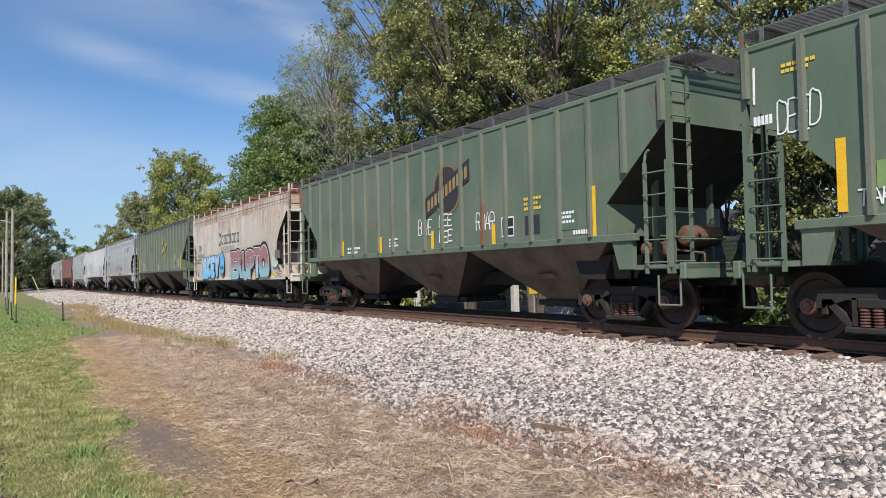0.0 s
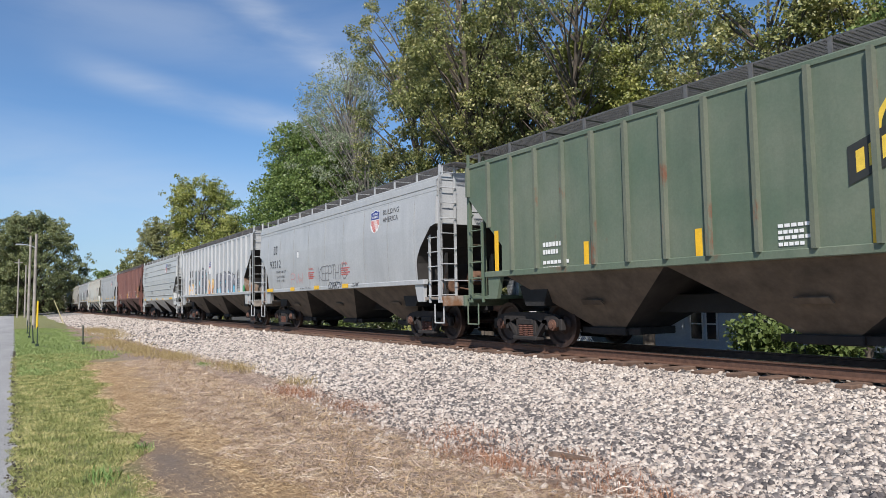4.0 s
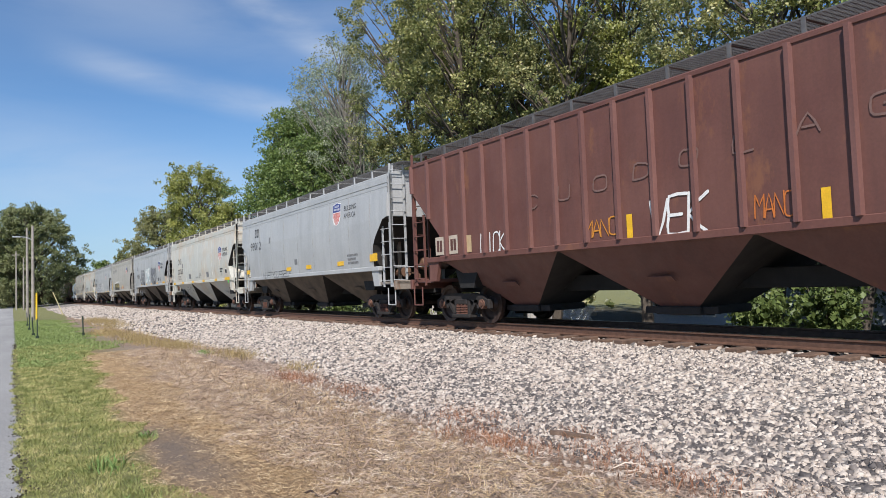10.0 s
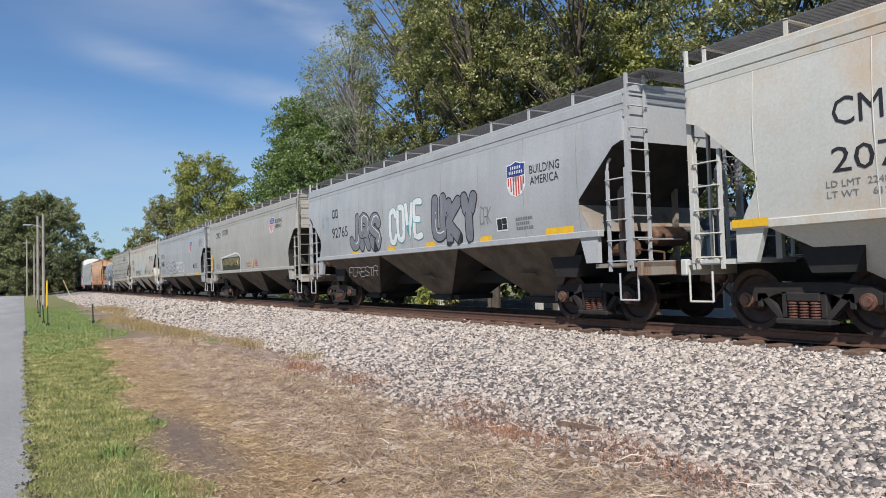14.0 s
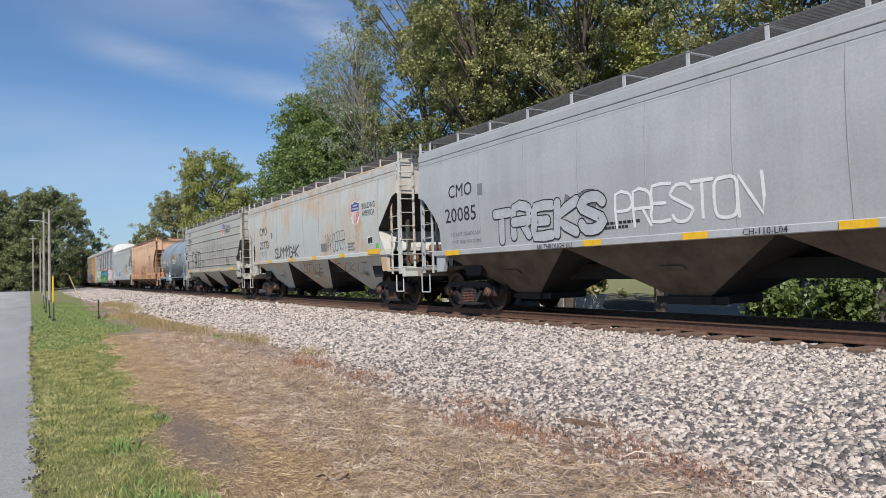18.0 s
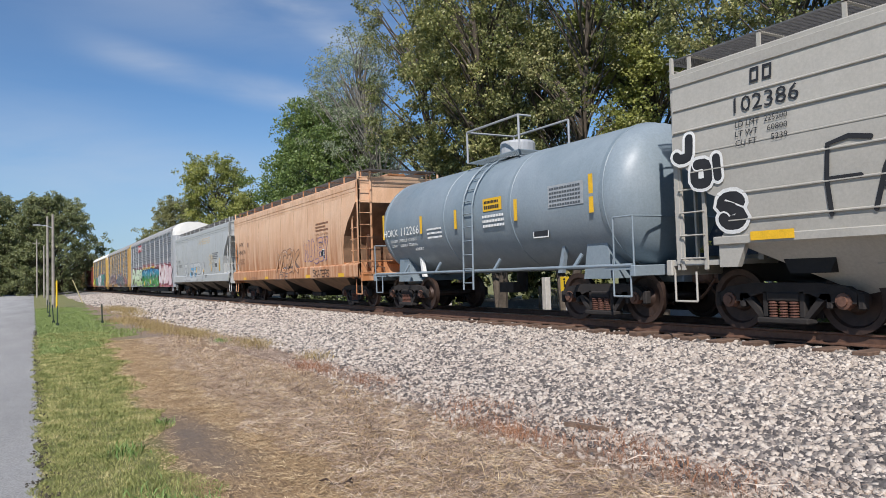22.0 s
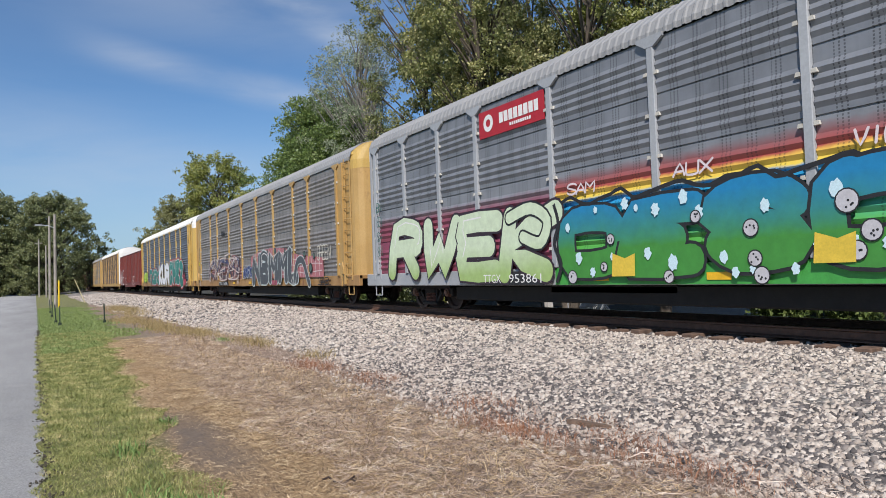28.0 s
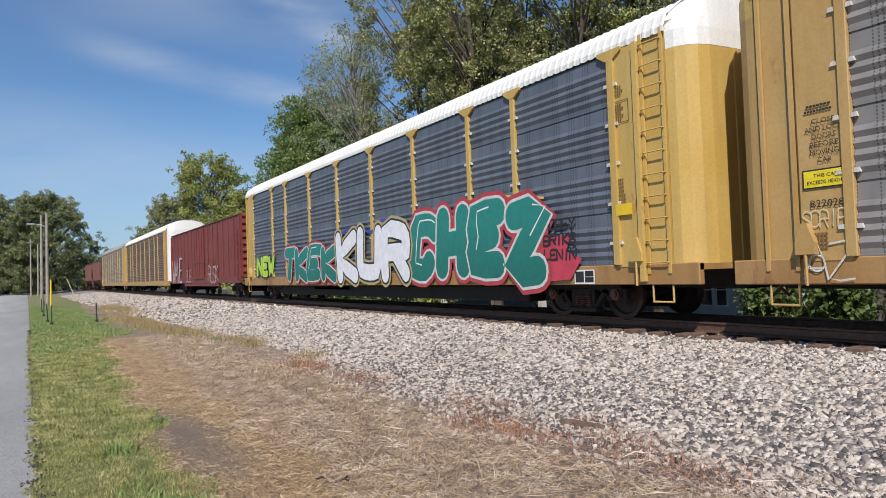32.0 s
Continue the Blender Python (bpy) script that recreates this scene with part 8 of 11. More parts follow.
for sx in (-4.55, -1.71, 1.09, 3.90,):
    stripe(cars["j"], sx, 1.56, 0.47, 0.12, None, -1.636, False)
for sx in (6.00,):
    stripe(cars["j"], sx, 1.56, 0.94, 0.14, None, -1.636, False)
decal(cars["j"], bars([0.81] * 8, 0.07, 0.41), 5.07, 2.12, MAT_INK, "lettering", "", -1.636, 0.002)
decal(cars["j"], bars([0.65] * 8, 0.07, 0.33), 5.07, 1.99, MAT_INK, "lettering", "", -1.636, 0.002)
text(cars["j"], "CU FT 5155", 5.08, 1.83, 0.08, MAT_INK, 0.40, -1.636)
decal(cars["j"], flat_poly([(0, 0), (0.33, 0), (0.33, 0.25), (0, 0.25)]), 6.07, 1.89, MAT_WHITE, "consolidated_stencil", "", -1.636, 0.001)
decal(cars["j"], flat_poly([(0, 0), (0.14, 0), (0.14, 0.19), (0, 0.19)]), 6.10, 1.92, MAT_INK, "consolidated_stencil", "black inspection panel", -1.636, 0.003)
decal(cars["j"], flat_poly([(0, 0), (0.14, 0), (0.14, 0.10), (0, 0.10)]), 6.24, 2.01, MAT_INK, "consolidated_stencil", "", -1.636, 0.003)
decal(cars["j"], flat_poly([(0, 0), (0.14, 0), (0.14, 0.09), (0, 0.09)]), 6.24, 1.92, MAT_INK, "consolidated_stencil", "", -1.636, 0.003)
decal(cars["j"], flat_poly([(0, 0), (0.25, 0), (0.25, 0.16), (0, 0.16)]), 6.59, 1.40, ink(0.1, 0.5, 0.08), "stencil", "small green tag", -1.636, 0.0)
decal(cars["j"], flat_poly([(0, 0), (0.20, 0), (0.20, 0.25), (0, 0.25)]), -4.36, 2.55, MAT_GREYINK, "stencil", "", -1.636, 0.0)
graffiti(cars["j"], 3.74, 1.90, 0.50, 0.50, "I", ink(0.4, 0.4, 0.38), None, 95, 0.06, None, -1.636)
graffiti(cars["j"], -3.66, 1.00, 2.60, 0.36, "SHINY", MAT_INK, None, 96, 0.06, None, -1.5)
shield(cars["k"], 4.91, 2.60, 0.78, -1.636)
text(cars["k"], "BUILDING", 5.40, 3.03, 0.18, MAT_INK, 0.96, -1.636)
text(cars["k"], "AMERICA", 5.40, 2.80, 0.18, MAT_INK, 0.92, -1.636)
decal(cars["k"], frames(2, 0.19, 0.28, 0.08, 0.048), -5.64, 3.00, MAT_INK, "lettering", "", -1.636, 0.002)
text(cars["k"], "92765", -5.72, 2.33, 0.35, MAT_INK, 1.35, -1.636)
graffiti(cars["k"], -4.22, 1.80, 2.30, 1.20, "JRS", ink(0.22, 0.225, 0.235), MAT_INK, 101, 0.42, None, -1.636)
graffiti(cars["k"], -1.33, 1.90, 2.00, 1.10, "COVE", MAT_WHITE, ink(0.10, 0.35, 0.38), 102, 0.34, None, -1.636)
graffiti(cars["k"], 1.21, 1.75, 2.10, 1.25, "UKY", ink(0.20, 0.205, 0.22), MAT_INK, 103, 0.44, None, -1.636)
graffiti(cars["k"], 3.46, 2.10, 0.45, 0.40, "DRK", MAT_GREYINK, None, 104, 0.12, None, -1.636)
for sx in (-4.13, -1.53, 0.78, 3.38,):
    stripe(cars["k"], sx, 1.72, 0.47, 0.12, None, -1.636, False)
for sx in (5.81,):
    stripe(cars["k"], sx, 1.73, 0.85, 0.13, None, -1.636, False)
decal(cars["k"], flat_poly([(0, 0), (0.42, 0), (0.42, 0.30), (0, 0.30)]), 4.09, 1.91, MAT_WHITE, "consolidated_stencil", "", -1.636, 0.001)
decal(cars["k"], flat_poly([(0, 0), (0.18, 0), (0.18, 0.24), (0, 0.24)]), 4.12, 1.94, MAT_INK, "consolidated_stencil", "black inspection panel", -1.636, 0.003)
decal(cars["k"], flat_poly([(0, 0), (0.18, 0), (0.18, 0.13), (0, 0.13)]), 4.31, 2.06, MAT_INK, "consolidated_stencil", "", -1.636, 0.003)
decal(cars["k"], flat_poly([(0, 0), (0.18, 0), (0.18, 0.11), (0, 0.11)]), 4.31, 1.94, MAT_INK, "consolidated_stencil", "", -1.636, 0.003)
decal(cars["k"], bars([1.14] * 7, 0.06, 0.57), 4.82, 2.10, MAT_GREYINK, "lettering", "", -1.636, 0.002)
decal(cars["k"], bars([0.91] * 7, 0.06, 0.46), 4.82, 2.00, MAT_GREYINK, "lettering", "", -1.636, 0.002)
decal(cars["k"], bars([1.14] * 7, 0.06, 0.57), 4.82, 1.90, MAT_GREYINK, "lettering", "", -1.636, 0.002)
graffiti(cars["k"], -6.68, 2.60, 0.80, 0.50, "ABSTR", ink(0.36, 0.45, 0.5), None, 105, 0.1, None, -1.636)
graffiti(cars["k"], -4.58, 1.00, 2.20, 0.30, "FORESTR", ink(0.35, 0.33, 0.3), None, 106, 0.08, None, -1.5)
text(cars["l"], "CMO", -5.90, 3.30, 0.30, MAT_INK, 1.03, -1.636)
text(cars["l"], "101096", -4.43, 3.38, 0.30, MAT_INK, 1.20, -1.636)
decal(cars["l"], flat_poly([(0, 0), (3.68, 0), (3.68, 0.64), (0, 0.64)]), -4.57, 1.54, ink(0.04, 0.035, 0.02), "mural", "dark spray-painted panel", -1.636, 0.001)
decal(cars["l"], flat_poly([(0.12, 0.2), (0.5, 0.3), (0.8, 0.18), (1.3, 0.3), (1.7, 0.2), (2.3, 0.28), (3.3, 0.16), (3.55, 0.3), (3.5, 0.58), (1.8, 0.6), (0.15, 0.56)]), -4.57, 1.54, ink(0.21, 0.175, 0.075), "mural", "olive spray-painted field", -1.636, 0.003)
for pts_ in (((-4.3, 2.1), (-4.0, 1.95), (-3.7, 1.8), (-3.3, 1.76)), ((-3.4, 2.14), (-3.15, 1.98), (-2.9, 1.85), (-2.75, 1.7)), ((-2.5, 2.1), (-2.2, 1.9), (-1.9, 1.82), (-1.5, 1.86))):
    decal(cars["l"], ribbon(curvy(pts_, 3), 0.05), 0, 0, MAT_INK, "mural", "black sprayed branch", -1.636, 0.008)
for k, (px, pz) in enumerate(((-4.3, 1.84), (-4.05, 2.06), (-3.75, 1.9), (-3.55, 2.08), (-3.1, 2.0), (-2.9, 1.82), (-2.6, 1.74), (-2.45, 2.04), (-2.15, 1.92), (-1.8, 1.8), (-1.5, 2.02), (-1.3, 1.85))):
    decal(cars["l"], stored(("bud",), lambda: disc(0.055, 12)), px, pz, MAT_INK, "mural", "black rim of a bud", -1.636, 0.012)
    decal(cars["l"], stored(("bud_core",), lambda: disc(0.04, 12)), px, pz, ink(0.38, 0.31, 0.12), "mural", "ochre bud", -1.636, 0.016)
decal(cars["l"], ribbon([(-4.63, 1.42), (-4.63, 2.2), (-1.73, 2.36), (-1.13, 2.3), (-0.83, 2.1), (-0.88, 1.45)], 0.08), 0, 0, MAT_WHITE, "mural", "white spray-painted edge", -1.636, 0.012)
for sx in (-6.87,):
    stripe(cars["l"], sx, 1.62, 0.97, 0.15, None, -1.636, True)
for sx in (1.22,):
    stripe(cars["l"], sx, 1.62, 0.50, 0.15, None, -1.636, True)
for sx in (-1.49,):
    stripe(cars["l"], sx, 1.81, 0.30, 0.15, None, -1.636, True)
decal(cars["l"], flat_poly([(0, 0), (0.24, 0), (0.24, 0.25), (0, 0.25)]), -4.32, 2.48, MAT_GREYINK, "stencil", "", -1.636, 0.0)
decal(cars["l"], flat_poly([(0, 0), (0.20, 0), (0.20, 0.21), (0, 0.21)]), -4.30, 2.50, ink(0.5, 0.48, 0.42), "stencil", "", -1.636, 0.003)
text(cars["l"], "WARNING", 1.57, 1.86, 0.07, MAT_REDINK, 0.43, -1.636)
decal(cars["l"], bars([1.29] * 7, 0.04, 0.64), 1.57, 1.78, MAT_REDINK, "lettering", "", -1.636, 0.002)
decal(cars["l"], bars([1.03] * 7, 0.04, 0.51), 1.57, 1.71, MAT_REDINK, "lettering", "", -1.636, 0.002)
decal(cars["l"], bars([1.29] * 7, 0.04, 0.64), 1.57, 1.64, MAT_REDINK, "lettering", "", -1.636, 0.002)
text(cars["l"], "OPEN HATCH COVERS", 0.10, 1.75, 0.08, MAT_REDINK, 0.76, -1.636)
text(cars["l"], "BEFORE UNLOADING CAR", 0.10, 1.62, 0.08, MAT_REDINK, 0.76, -1.636)
text(cars["l"], "LD LMT  223800", -6.03, 1.80, 0.08, MAT_INK, 0.75, -1.636)
text(cars["l"], "LT WT    62200", -6.03, 1.66, 0.08, MAT_INK, 0.75, -1.636)
shield(cars["l"], 4.37, 2.95, 0.70, -1.636)
text(cars["l"], "BUILDING", 4.87, 3.35, 0.17, MAT_INK, 0.90, -1.636)
text(cars["l"], "AMERICA", 4.87, 3.13, 0.17, MAT_INK, 0.86, -1.636)
shield(cars["m"], 4.37, 2.83, 0.74, -1.636)
text(cars["m"], "CMO", -6.61, 2.80, 0.33, MAT_INK, 1.09, -1.636)
text(cars["m"], "20085", -6.81, 2.20, 0.36, MAT_INK, 1.43, -1.636)
graffiti(cars["m"], -4.73, 1.55, 3.70, 0.85, "TREKS", ink(0.46, 0.47, 0.48), MAT_INK, 121, 0.3, None, -1.636)
graffiti(cars["m"], -2.15, 2.05, 0.88, 0.40, "MO", MAT_GREYINK, MAT_INK, 122, 0.2, None, -1.636)
graffiti(cars["m"], -0.77, 1.68, 3.00, 0.66, "PRESTON", MAT_WHITE, None, 123, 0.14, None, -1.636)
decal(cars["m"], flat_poly([(0, 0), (0.50, 0), (0.50, 0.33), (0, 0.33)]), 4.89, 1.78, MAT_WHITE, "consolidated_stencil", "", -1.636, 0.001)
decal(cars["m"], flat_poly([(0, 0), (0.21, 0), (0.21, 0.27), (0, 0.27)]), 4.92, 1.81, MAT_INK, "consolidated_stencil", "black inspection panel", -1.636, 0.003)
decal(cars["m"], flat_poly([(0, 0), (0.21, 0), (0.21, 0.14), (0, 0.14)]), 5.15, 1.95, MAT_INK, "consolidated_stencil", "", -1.636, 0.003)
decal(cars["m"], flat_poly([(0, 0), (0.21, 0), (0.21, 0.12), (0, 0.12)]), 5.15, 1.81, MAT_INK, "consolidated_stencil", "", -1.636, 0.003)
text(cars["m"], "CH-110-L04", 1.86, 1.40, 0.10, MAT_INK, 0.73, -1.636)
text(cars["m"], "ARI THROUGH SILL", -3.12, 1.38, 0.11, MAT_INK, 1.16, -1.636)
for sx in (-6.92,):
    stripe(cars["m"], sx, 1.38, 0.70, 0.12, None, -1.636, False)
for sx in (-1.67, 0.73, 3.32,):
    stripe(cars["m"], sx, 1.39, 0.50, 0.11, None, -1.636, False)
for sx in (5.56,):
    stripe(cars["m"], sx, 1.41, 0.98, 0.14, None, -1.636, False)
graffiti(cars["m"], 6.82, 3.10, 0.90, 0.40, "SKIVE", MAT_INK, None, 124, 0.1, None, -1.636)
text(cars["m"], "LD LMT 223800 LD", -6.58, 1.85, 0.08, MAT_GREYINK, 1.30, -1.636)
text(cars["m"], "LT WT  62600 NEW 03-2001", -6.58, 1.66, 0.08, MAT_GREYINK, 1.30, -1.636)
decal(cars["m"], flat_poly([(0, 0), (0.22, 0), (0.22, 0.26), (0, 0.26)]), -5.28, 2.75, MAT_GREYINK, "stencil", "", -1.636, 0.0)
decal(cars["m"], bars([1.33] * 6, 0.06, 0.67), 5.62, 2.05, MAT_GREYINK, "lettering", "", -1.636, 0.002)
decal(cars["m"], bars([1.07] * 6, 0.06, 0.53), 5.62, 1.95, MAT_GREYINK, "lettering", "", -1.636, 0.002)
decal(cars["m"], bars([1.33] * 6, 0.06, 0.67), 5.62, 1.85, MAT_GREYINK, "lettering", "", -1.636, 0.002)
decal(cars["m"], bars([1.71] * 14, 0.05, 0.86), -1.68, 1.75, MAT_INK, "lettering", "", -1.636, 0.002)
decal(cars["m"], bars([1.37] * 14, 0.05, 0.69), -1.68, 1.67, MAT_INK, "lettering", "", -1.636, 0.002)
shield(cars["n"], 5.13, 2.55, 0.78, -1.636)
text(cars["n"], "BUILDING", 5.67, 3.02, 0.18, MAT_INK, 0.97, -1.636)
text(cars["n"], "AMERICA", 5.67, 2.79, 0.18, MAT_INK, 0.93, -1.636)
text(cars["n"], "CMO", -5.95, 2.81, 0.36, MAT_INK, 1.10, -1.636)
text(cars["n"], "20773", -6.00, 2.20, 0.34, MAT_INK, 1.38, -1.636)
text(cars["n"], "LD LMT  224800", -5.95, 2.00, 0.09, MAT_GREYINK, 0.90, -1.636)
text(cars["n"], "LT WT    61200", -5.95, 1.86, 0.09, MAT_GREYINK, 0.90, -1.636)
graffiti(cars["n"], -3.76, 1.72, 3.10, 0.50, "SUMMYGAK", ink(0.06, 0.06, 0.06), None, 131, 0.15, None, -1.636, None, 0.0, 0.3, 1.6)
graffiti(cars["n"], 2.36, 1.80, 1.80, 0.62, "WANDERER", MAT_INK, None, 132, 0.07, None, -1.636)
decal(cars["n"], flat_poly([(0, 0), (0.52, 0), (0.52, 0.28), (0, 0.28)]), 1.84, 1.81, MAT_GREYINK, "stencil", "faded grey stencil panel", -1.636, 0.0)
for sx in (-4.79, -1.79, 0.85, 3.60,):
    stripe(cars["n"], sx, 1.55, 0.46, 0.12, None, -1.636, False)
for sx in (5.96,):
    stripe(cars["n"], sx, 1.57, 0.92, 0.15, None, -1.636, False)
decal(cars["n"], flat_poly([(0, 0), (0.37, 0), (0.37, 0.24), (0, 0.24)]), 5.98, 1.88, MAT_WHITE, "consolidated_stencil", "", -1.636, 0.001)
decal(cars["n"], flat_poly([(0, 0), (0.16, 0), (0.16, 0.18), (0, 0.18)]), 6.01, 1.91, MAT_INK, "consolidated_stencil", "black inspection panel", -1.636, 0.003)
decal(cars["n"], flat_poly([(0, 0), (0.16, 0), (0.16, 0.10), (0, 0.10)]), 6.18, 2.00, MAT_INK, "consolidated_stencil", "", -1.636, 0.003)
decal(cars["n"], flat_poly([(0, 0), (0.16, 0), (0.16, 0.09), (0, 0.09)]), 6.18, 1.91, MAT_INK, "consolidated_stencil", "", -1.636, 0.003)
decal(cars["n"], flat_poly([(0, 0), (0.20, 0), (0.20, 0.14), (0, 0.14)]), 6.55, 1.75, ink(0.1, 0.5, 0.08), "stencil", "small green tag", -1.636, 0.0)
decal(cars["n"], bars([1.00] * 8, 0.06, 0.50), 4.35, 1.95, MAT_GREYINK, "lettering", "", -1.636, 0.002)
decal(cars["n"], bars([0.80] * 8, 0.06, 0.40), 4.35, 1.85, MAT_GREYINK, "lettering", "", -1.636, 0.002)
decal(cars["n"], bars([1.00] * 8, 0.06, 0.50), 4.35, 1.75, MAT_GREYINK, "lettering", "", -1.636, 0.002)
decal(cars["n"], flat_poly([(0, 0), (0.22, 0), (0.22, 0.26), (0, 0.26)]), -4.25, 2.60, MAT_GREYINK, "stencil", "", -1.636, 0.0)
graffiti(cars["n"], -0.75, 1.05, 2.60, 0.34, "NOTICE", MAT_INK, None, 133, 0.08, None, -1.5)
graffiti(cars["n"], 3.05, 1.05, 2.60, 0.30, "SUCKIT", MAT_INK, None, 134, 0.08, None, -1.5)
shield(cars["o"], 3.66, 3.18, 0.74, -1.636)
text(cars["o"], "BUILDING", 4.23, 3.58, 0.18, MAT_INK, 0.97, -1.636)
text(cars["o"], "AMERICA", 4.23, 3.36, 0.18, MAT_INK, 0.94, -1.636)
decal(cars["o"], frames(2, 0.15, 0.22, 0.06, 0.037), -5.87, 3.67, MAT_INK, "lettering", "", -1.636, 0.002)
text(cars["o"], "102386", -6.14, 3.27, 0.24, MAT_INK, 1.05, -1.636)
text(cars["o"], "LD LMT  225200", -6.12, 3.05, 0.09, MAT_INK, 0.85, -1.636)
text(cars["o"], "LT WT    60800", -6.12, 2.91, 0.09, MAT_INK, 0.85, -1.636)
text(cars["o"], "CU FT      5239", -6.12, 2.77, 0.09, MAT_INK, 0.85, -1.636)
graffiti(cars["o"], -4.74, 1.60, 2.40, 1.00, "FADO", MAT_INK, None, 141, 0.12, None, -1.636)
graffiti(cars["o"], -1.97, 1.60, 0.70, 0.50, "MNY", ink(0.03, 0.05, 0.16), None, 142, 0.12, None, -1.636)
graffiti(cars["o"], -0.69, 1.75, 4.40, 1.50, "TRAIN", ink(0.33, 0.31, 0.28), None, 143, 0.07, None, -1.636)
graffiti(cars["o"], 4.20, 1.60, 0.85, 0.55, "SKULL", MAT_INK, None, 144, 0.16, None, -1.636)
for sx in (-3.01, -0.43, 2.10,):
    stripe(cars["o"], sx, 1.37, 0.48, 0.12, None, -1.636, False)
for sx in (-5.97,):
    stripe(cars["o"], sx, 1.36, 0.70, 0.13, None, -1.636, False)
for sx in (4.78,):
    stripe(cars["o"], sx, 1.37, 0.90, 0.14, None, -1.636, False)
for ch, px, pz, q, k in (("J", -7.32, 2.62, 0.50, 0), ("O", -6.98, 2.22, 0.50, 1), ("I", -6.66, 2.28, 0.46, 2), ("S", -6.52, 1.52, 0.62, 3)):
    graffiti(cars["o"], px, pz, q * 0.8, q, ch, MAT_INK, MAT_WHITE, 145 + k, 0.42, None, -1.636, MAT_WHITE, 0.004 * k, 0.0, 0.6)
text(cars["q"], "SHPX", -6.98, 2.69, 0.20, MAT_INK, 0.83, -1.636)
text(cars["q"], "454570", -7.01, 2.29, 0.21, MAT_INK, 1.21, -1.636)
graffiti(cars["q"], -0.63, 1.25, 3.00, 0.95, "MCZK", ink(0.50, 0.26, 0.13), ink(0.16, 0.10, 0.07), 151, 0.28, None, -1.636)
graffiti(cars["q"], 3.00, 1.60, 2.60, 0.85, "MULEY", ink(0.62, 0.34, 0.19), ink(0.10, 0.10, 0.30), 152, 0.3, None, -1.636)
text(cars["q"], "CAUTION. DO NOT USE STEAM", 4.39, 2.55, 0.08, ink(0.22, 0.10, 0.05), 1.28, -1.636)
text(cars["q"], "BOILING WATER OR SHARP OBJECTS", 4.39, 2.43, 0.08, ink(0.22, 0.10, 0.05), 1.28, -1.636)
text(cars["q"], "TO CLEAN. ENTER CAR WITH", 4.39, 2.32, 0.08, ink(0.22, 0.10, 0.05), 1.05, -1.636)
text(cars["q"], "CLEAN SOFT SOLED SHOES", 4.39, 2.20, 0.08, ink(0.22, 0.10, 0.05), 1.05, -1.636)
decal(cars["q"], bars([0.93] * 16, 0.07, 0.46), 4.39, 2.95, ink(0.22, 0.10, 0.05), "lettering", "", -1.636, 0.002)
decal(cars["q"], bars([0.74] * 16, 0.07, 0.37), 4.39, 2.83, ink(0.22, 0.10, 0.05), "lettering", "", -1.636, 0.002)
decal(cars["q"], bars([0.93] * 16, 0.07, 0.46), 4.39, 2.71, ink(0.22, 0.10, 0.05), "lettering", "", -1.636, 0.002)
decal(cars["q"], flat_poly([(0, 0), (0.56, 0), (0.56, 0.36), (0, 0.36)]), 4.83, 1.68, MAT_WHITE, "consolidated_stencil", "", -1.636, 0.001)
decal(cars["q"], flat_poly([(0, 0), (0.24, 0), (0.24, 0.30), (0, 0.30)]), 4.86, 1.71, MAT_INK, "consolidated_stencil", "black inspection panel", -1.636, 0.003)
decal(cars["q"], flat_poly([(0, 0), (0.24, 0), (0.24, 0.15), (0, 0.15)]), 5.13, 1.86, MAT_INK, "consolidated_stencil", "", -1.636, 0.003)
decal(cars["q"], flat_poly([(0, 0), (0.24, 0), (0.24, 0.13), (0, 0.13)]), 5.13, 1.71, MAT_INK, "consolidated_stencil", "", -1.636, 0.003)
graffiti(cars["q"], 4.03, 1.05, 1.70, 0.26, "SKATERS", MAT_INK, None, 153, 0.13, None, -1.636)
for sx in (-6.16, -2.38, 3.20, 6.61,):
    stripe(cars["q"], sx, 1.02, 0.50, 0.12, None, -1.636, False)
text(cars["q"], "AIR CENTER FLOW", -4.89, 1.04, 0.10, ink(0.22, 0.12, 0.08), 1.20, -1.636)
graffiti(cars["q"], -0.59, 0.98, 1.60, 0.25, "LONE", ink(0.1, 0.08, 0.08), None, 154, 0.12, None, -1.636)
decal(cars["q"], flat_poly([(0, 0), (0.20, 0), (0.20, 0.22), (0, 0.22)]), -5.39, 2.60, ink(0.22, 0.12, 0.08), "stencil", "", -1.636, 0.0)
decal(cars["q"], bars([2.00] * 6, 0.06, 1.00), -6.89, 2.00, ink(0.3, 0.15, 0.08), "lettering", "", -1.636, 0.002)
decal(cars["q"], bars([1.60] * 6, 0.06, 0.80), -6.89, 1.90, ink(0.3, 0.15, 0.08), "lettering", "", -1.636, 0.002)
decal(cars["q"], bars([2.00] * 6, 0.06, 1.00), -6.89, 1.80, ink(0.3, 0.15, 0.08), "lettering", "", -1.636, 0.002)
text(cars["r"], "SHPX", -6.84, 2.36, 0.20, MAT_GREYINK, 0.85, -1.636)
text(cars["r"], "454582", -6.78, 2.03, 0.20, MAT_GREYINK, 1.24, -1.636)
graffiti(cars["r"], -4.57, 1.05, 6.70, 1.20, "SLEEPY", ink(0.52, 0.53, 0.52), ink(0.26, 0.27, 0.28), 161, 0.26, None, -1.636)
graffiti(cars["r"], -2.37, 1.15, 1.90, 1.05, "KO", ink(0.12, 0.38, 0.60), ink(0.10, 0.14, 0.16), 162, 0.5, None, -1.636)
decal(cars["r"], flat_poly([(0, 0), (0.43, 0), (0.43, 0.28), (0, 0.28)]), 5.14, 1.79, MAT_WHITE, "consolidated_stencil", "", -1.636, 0.001)
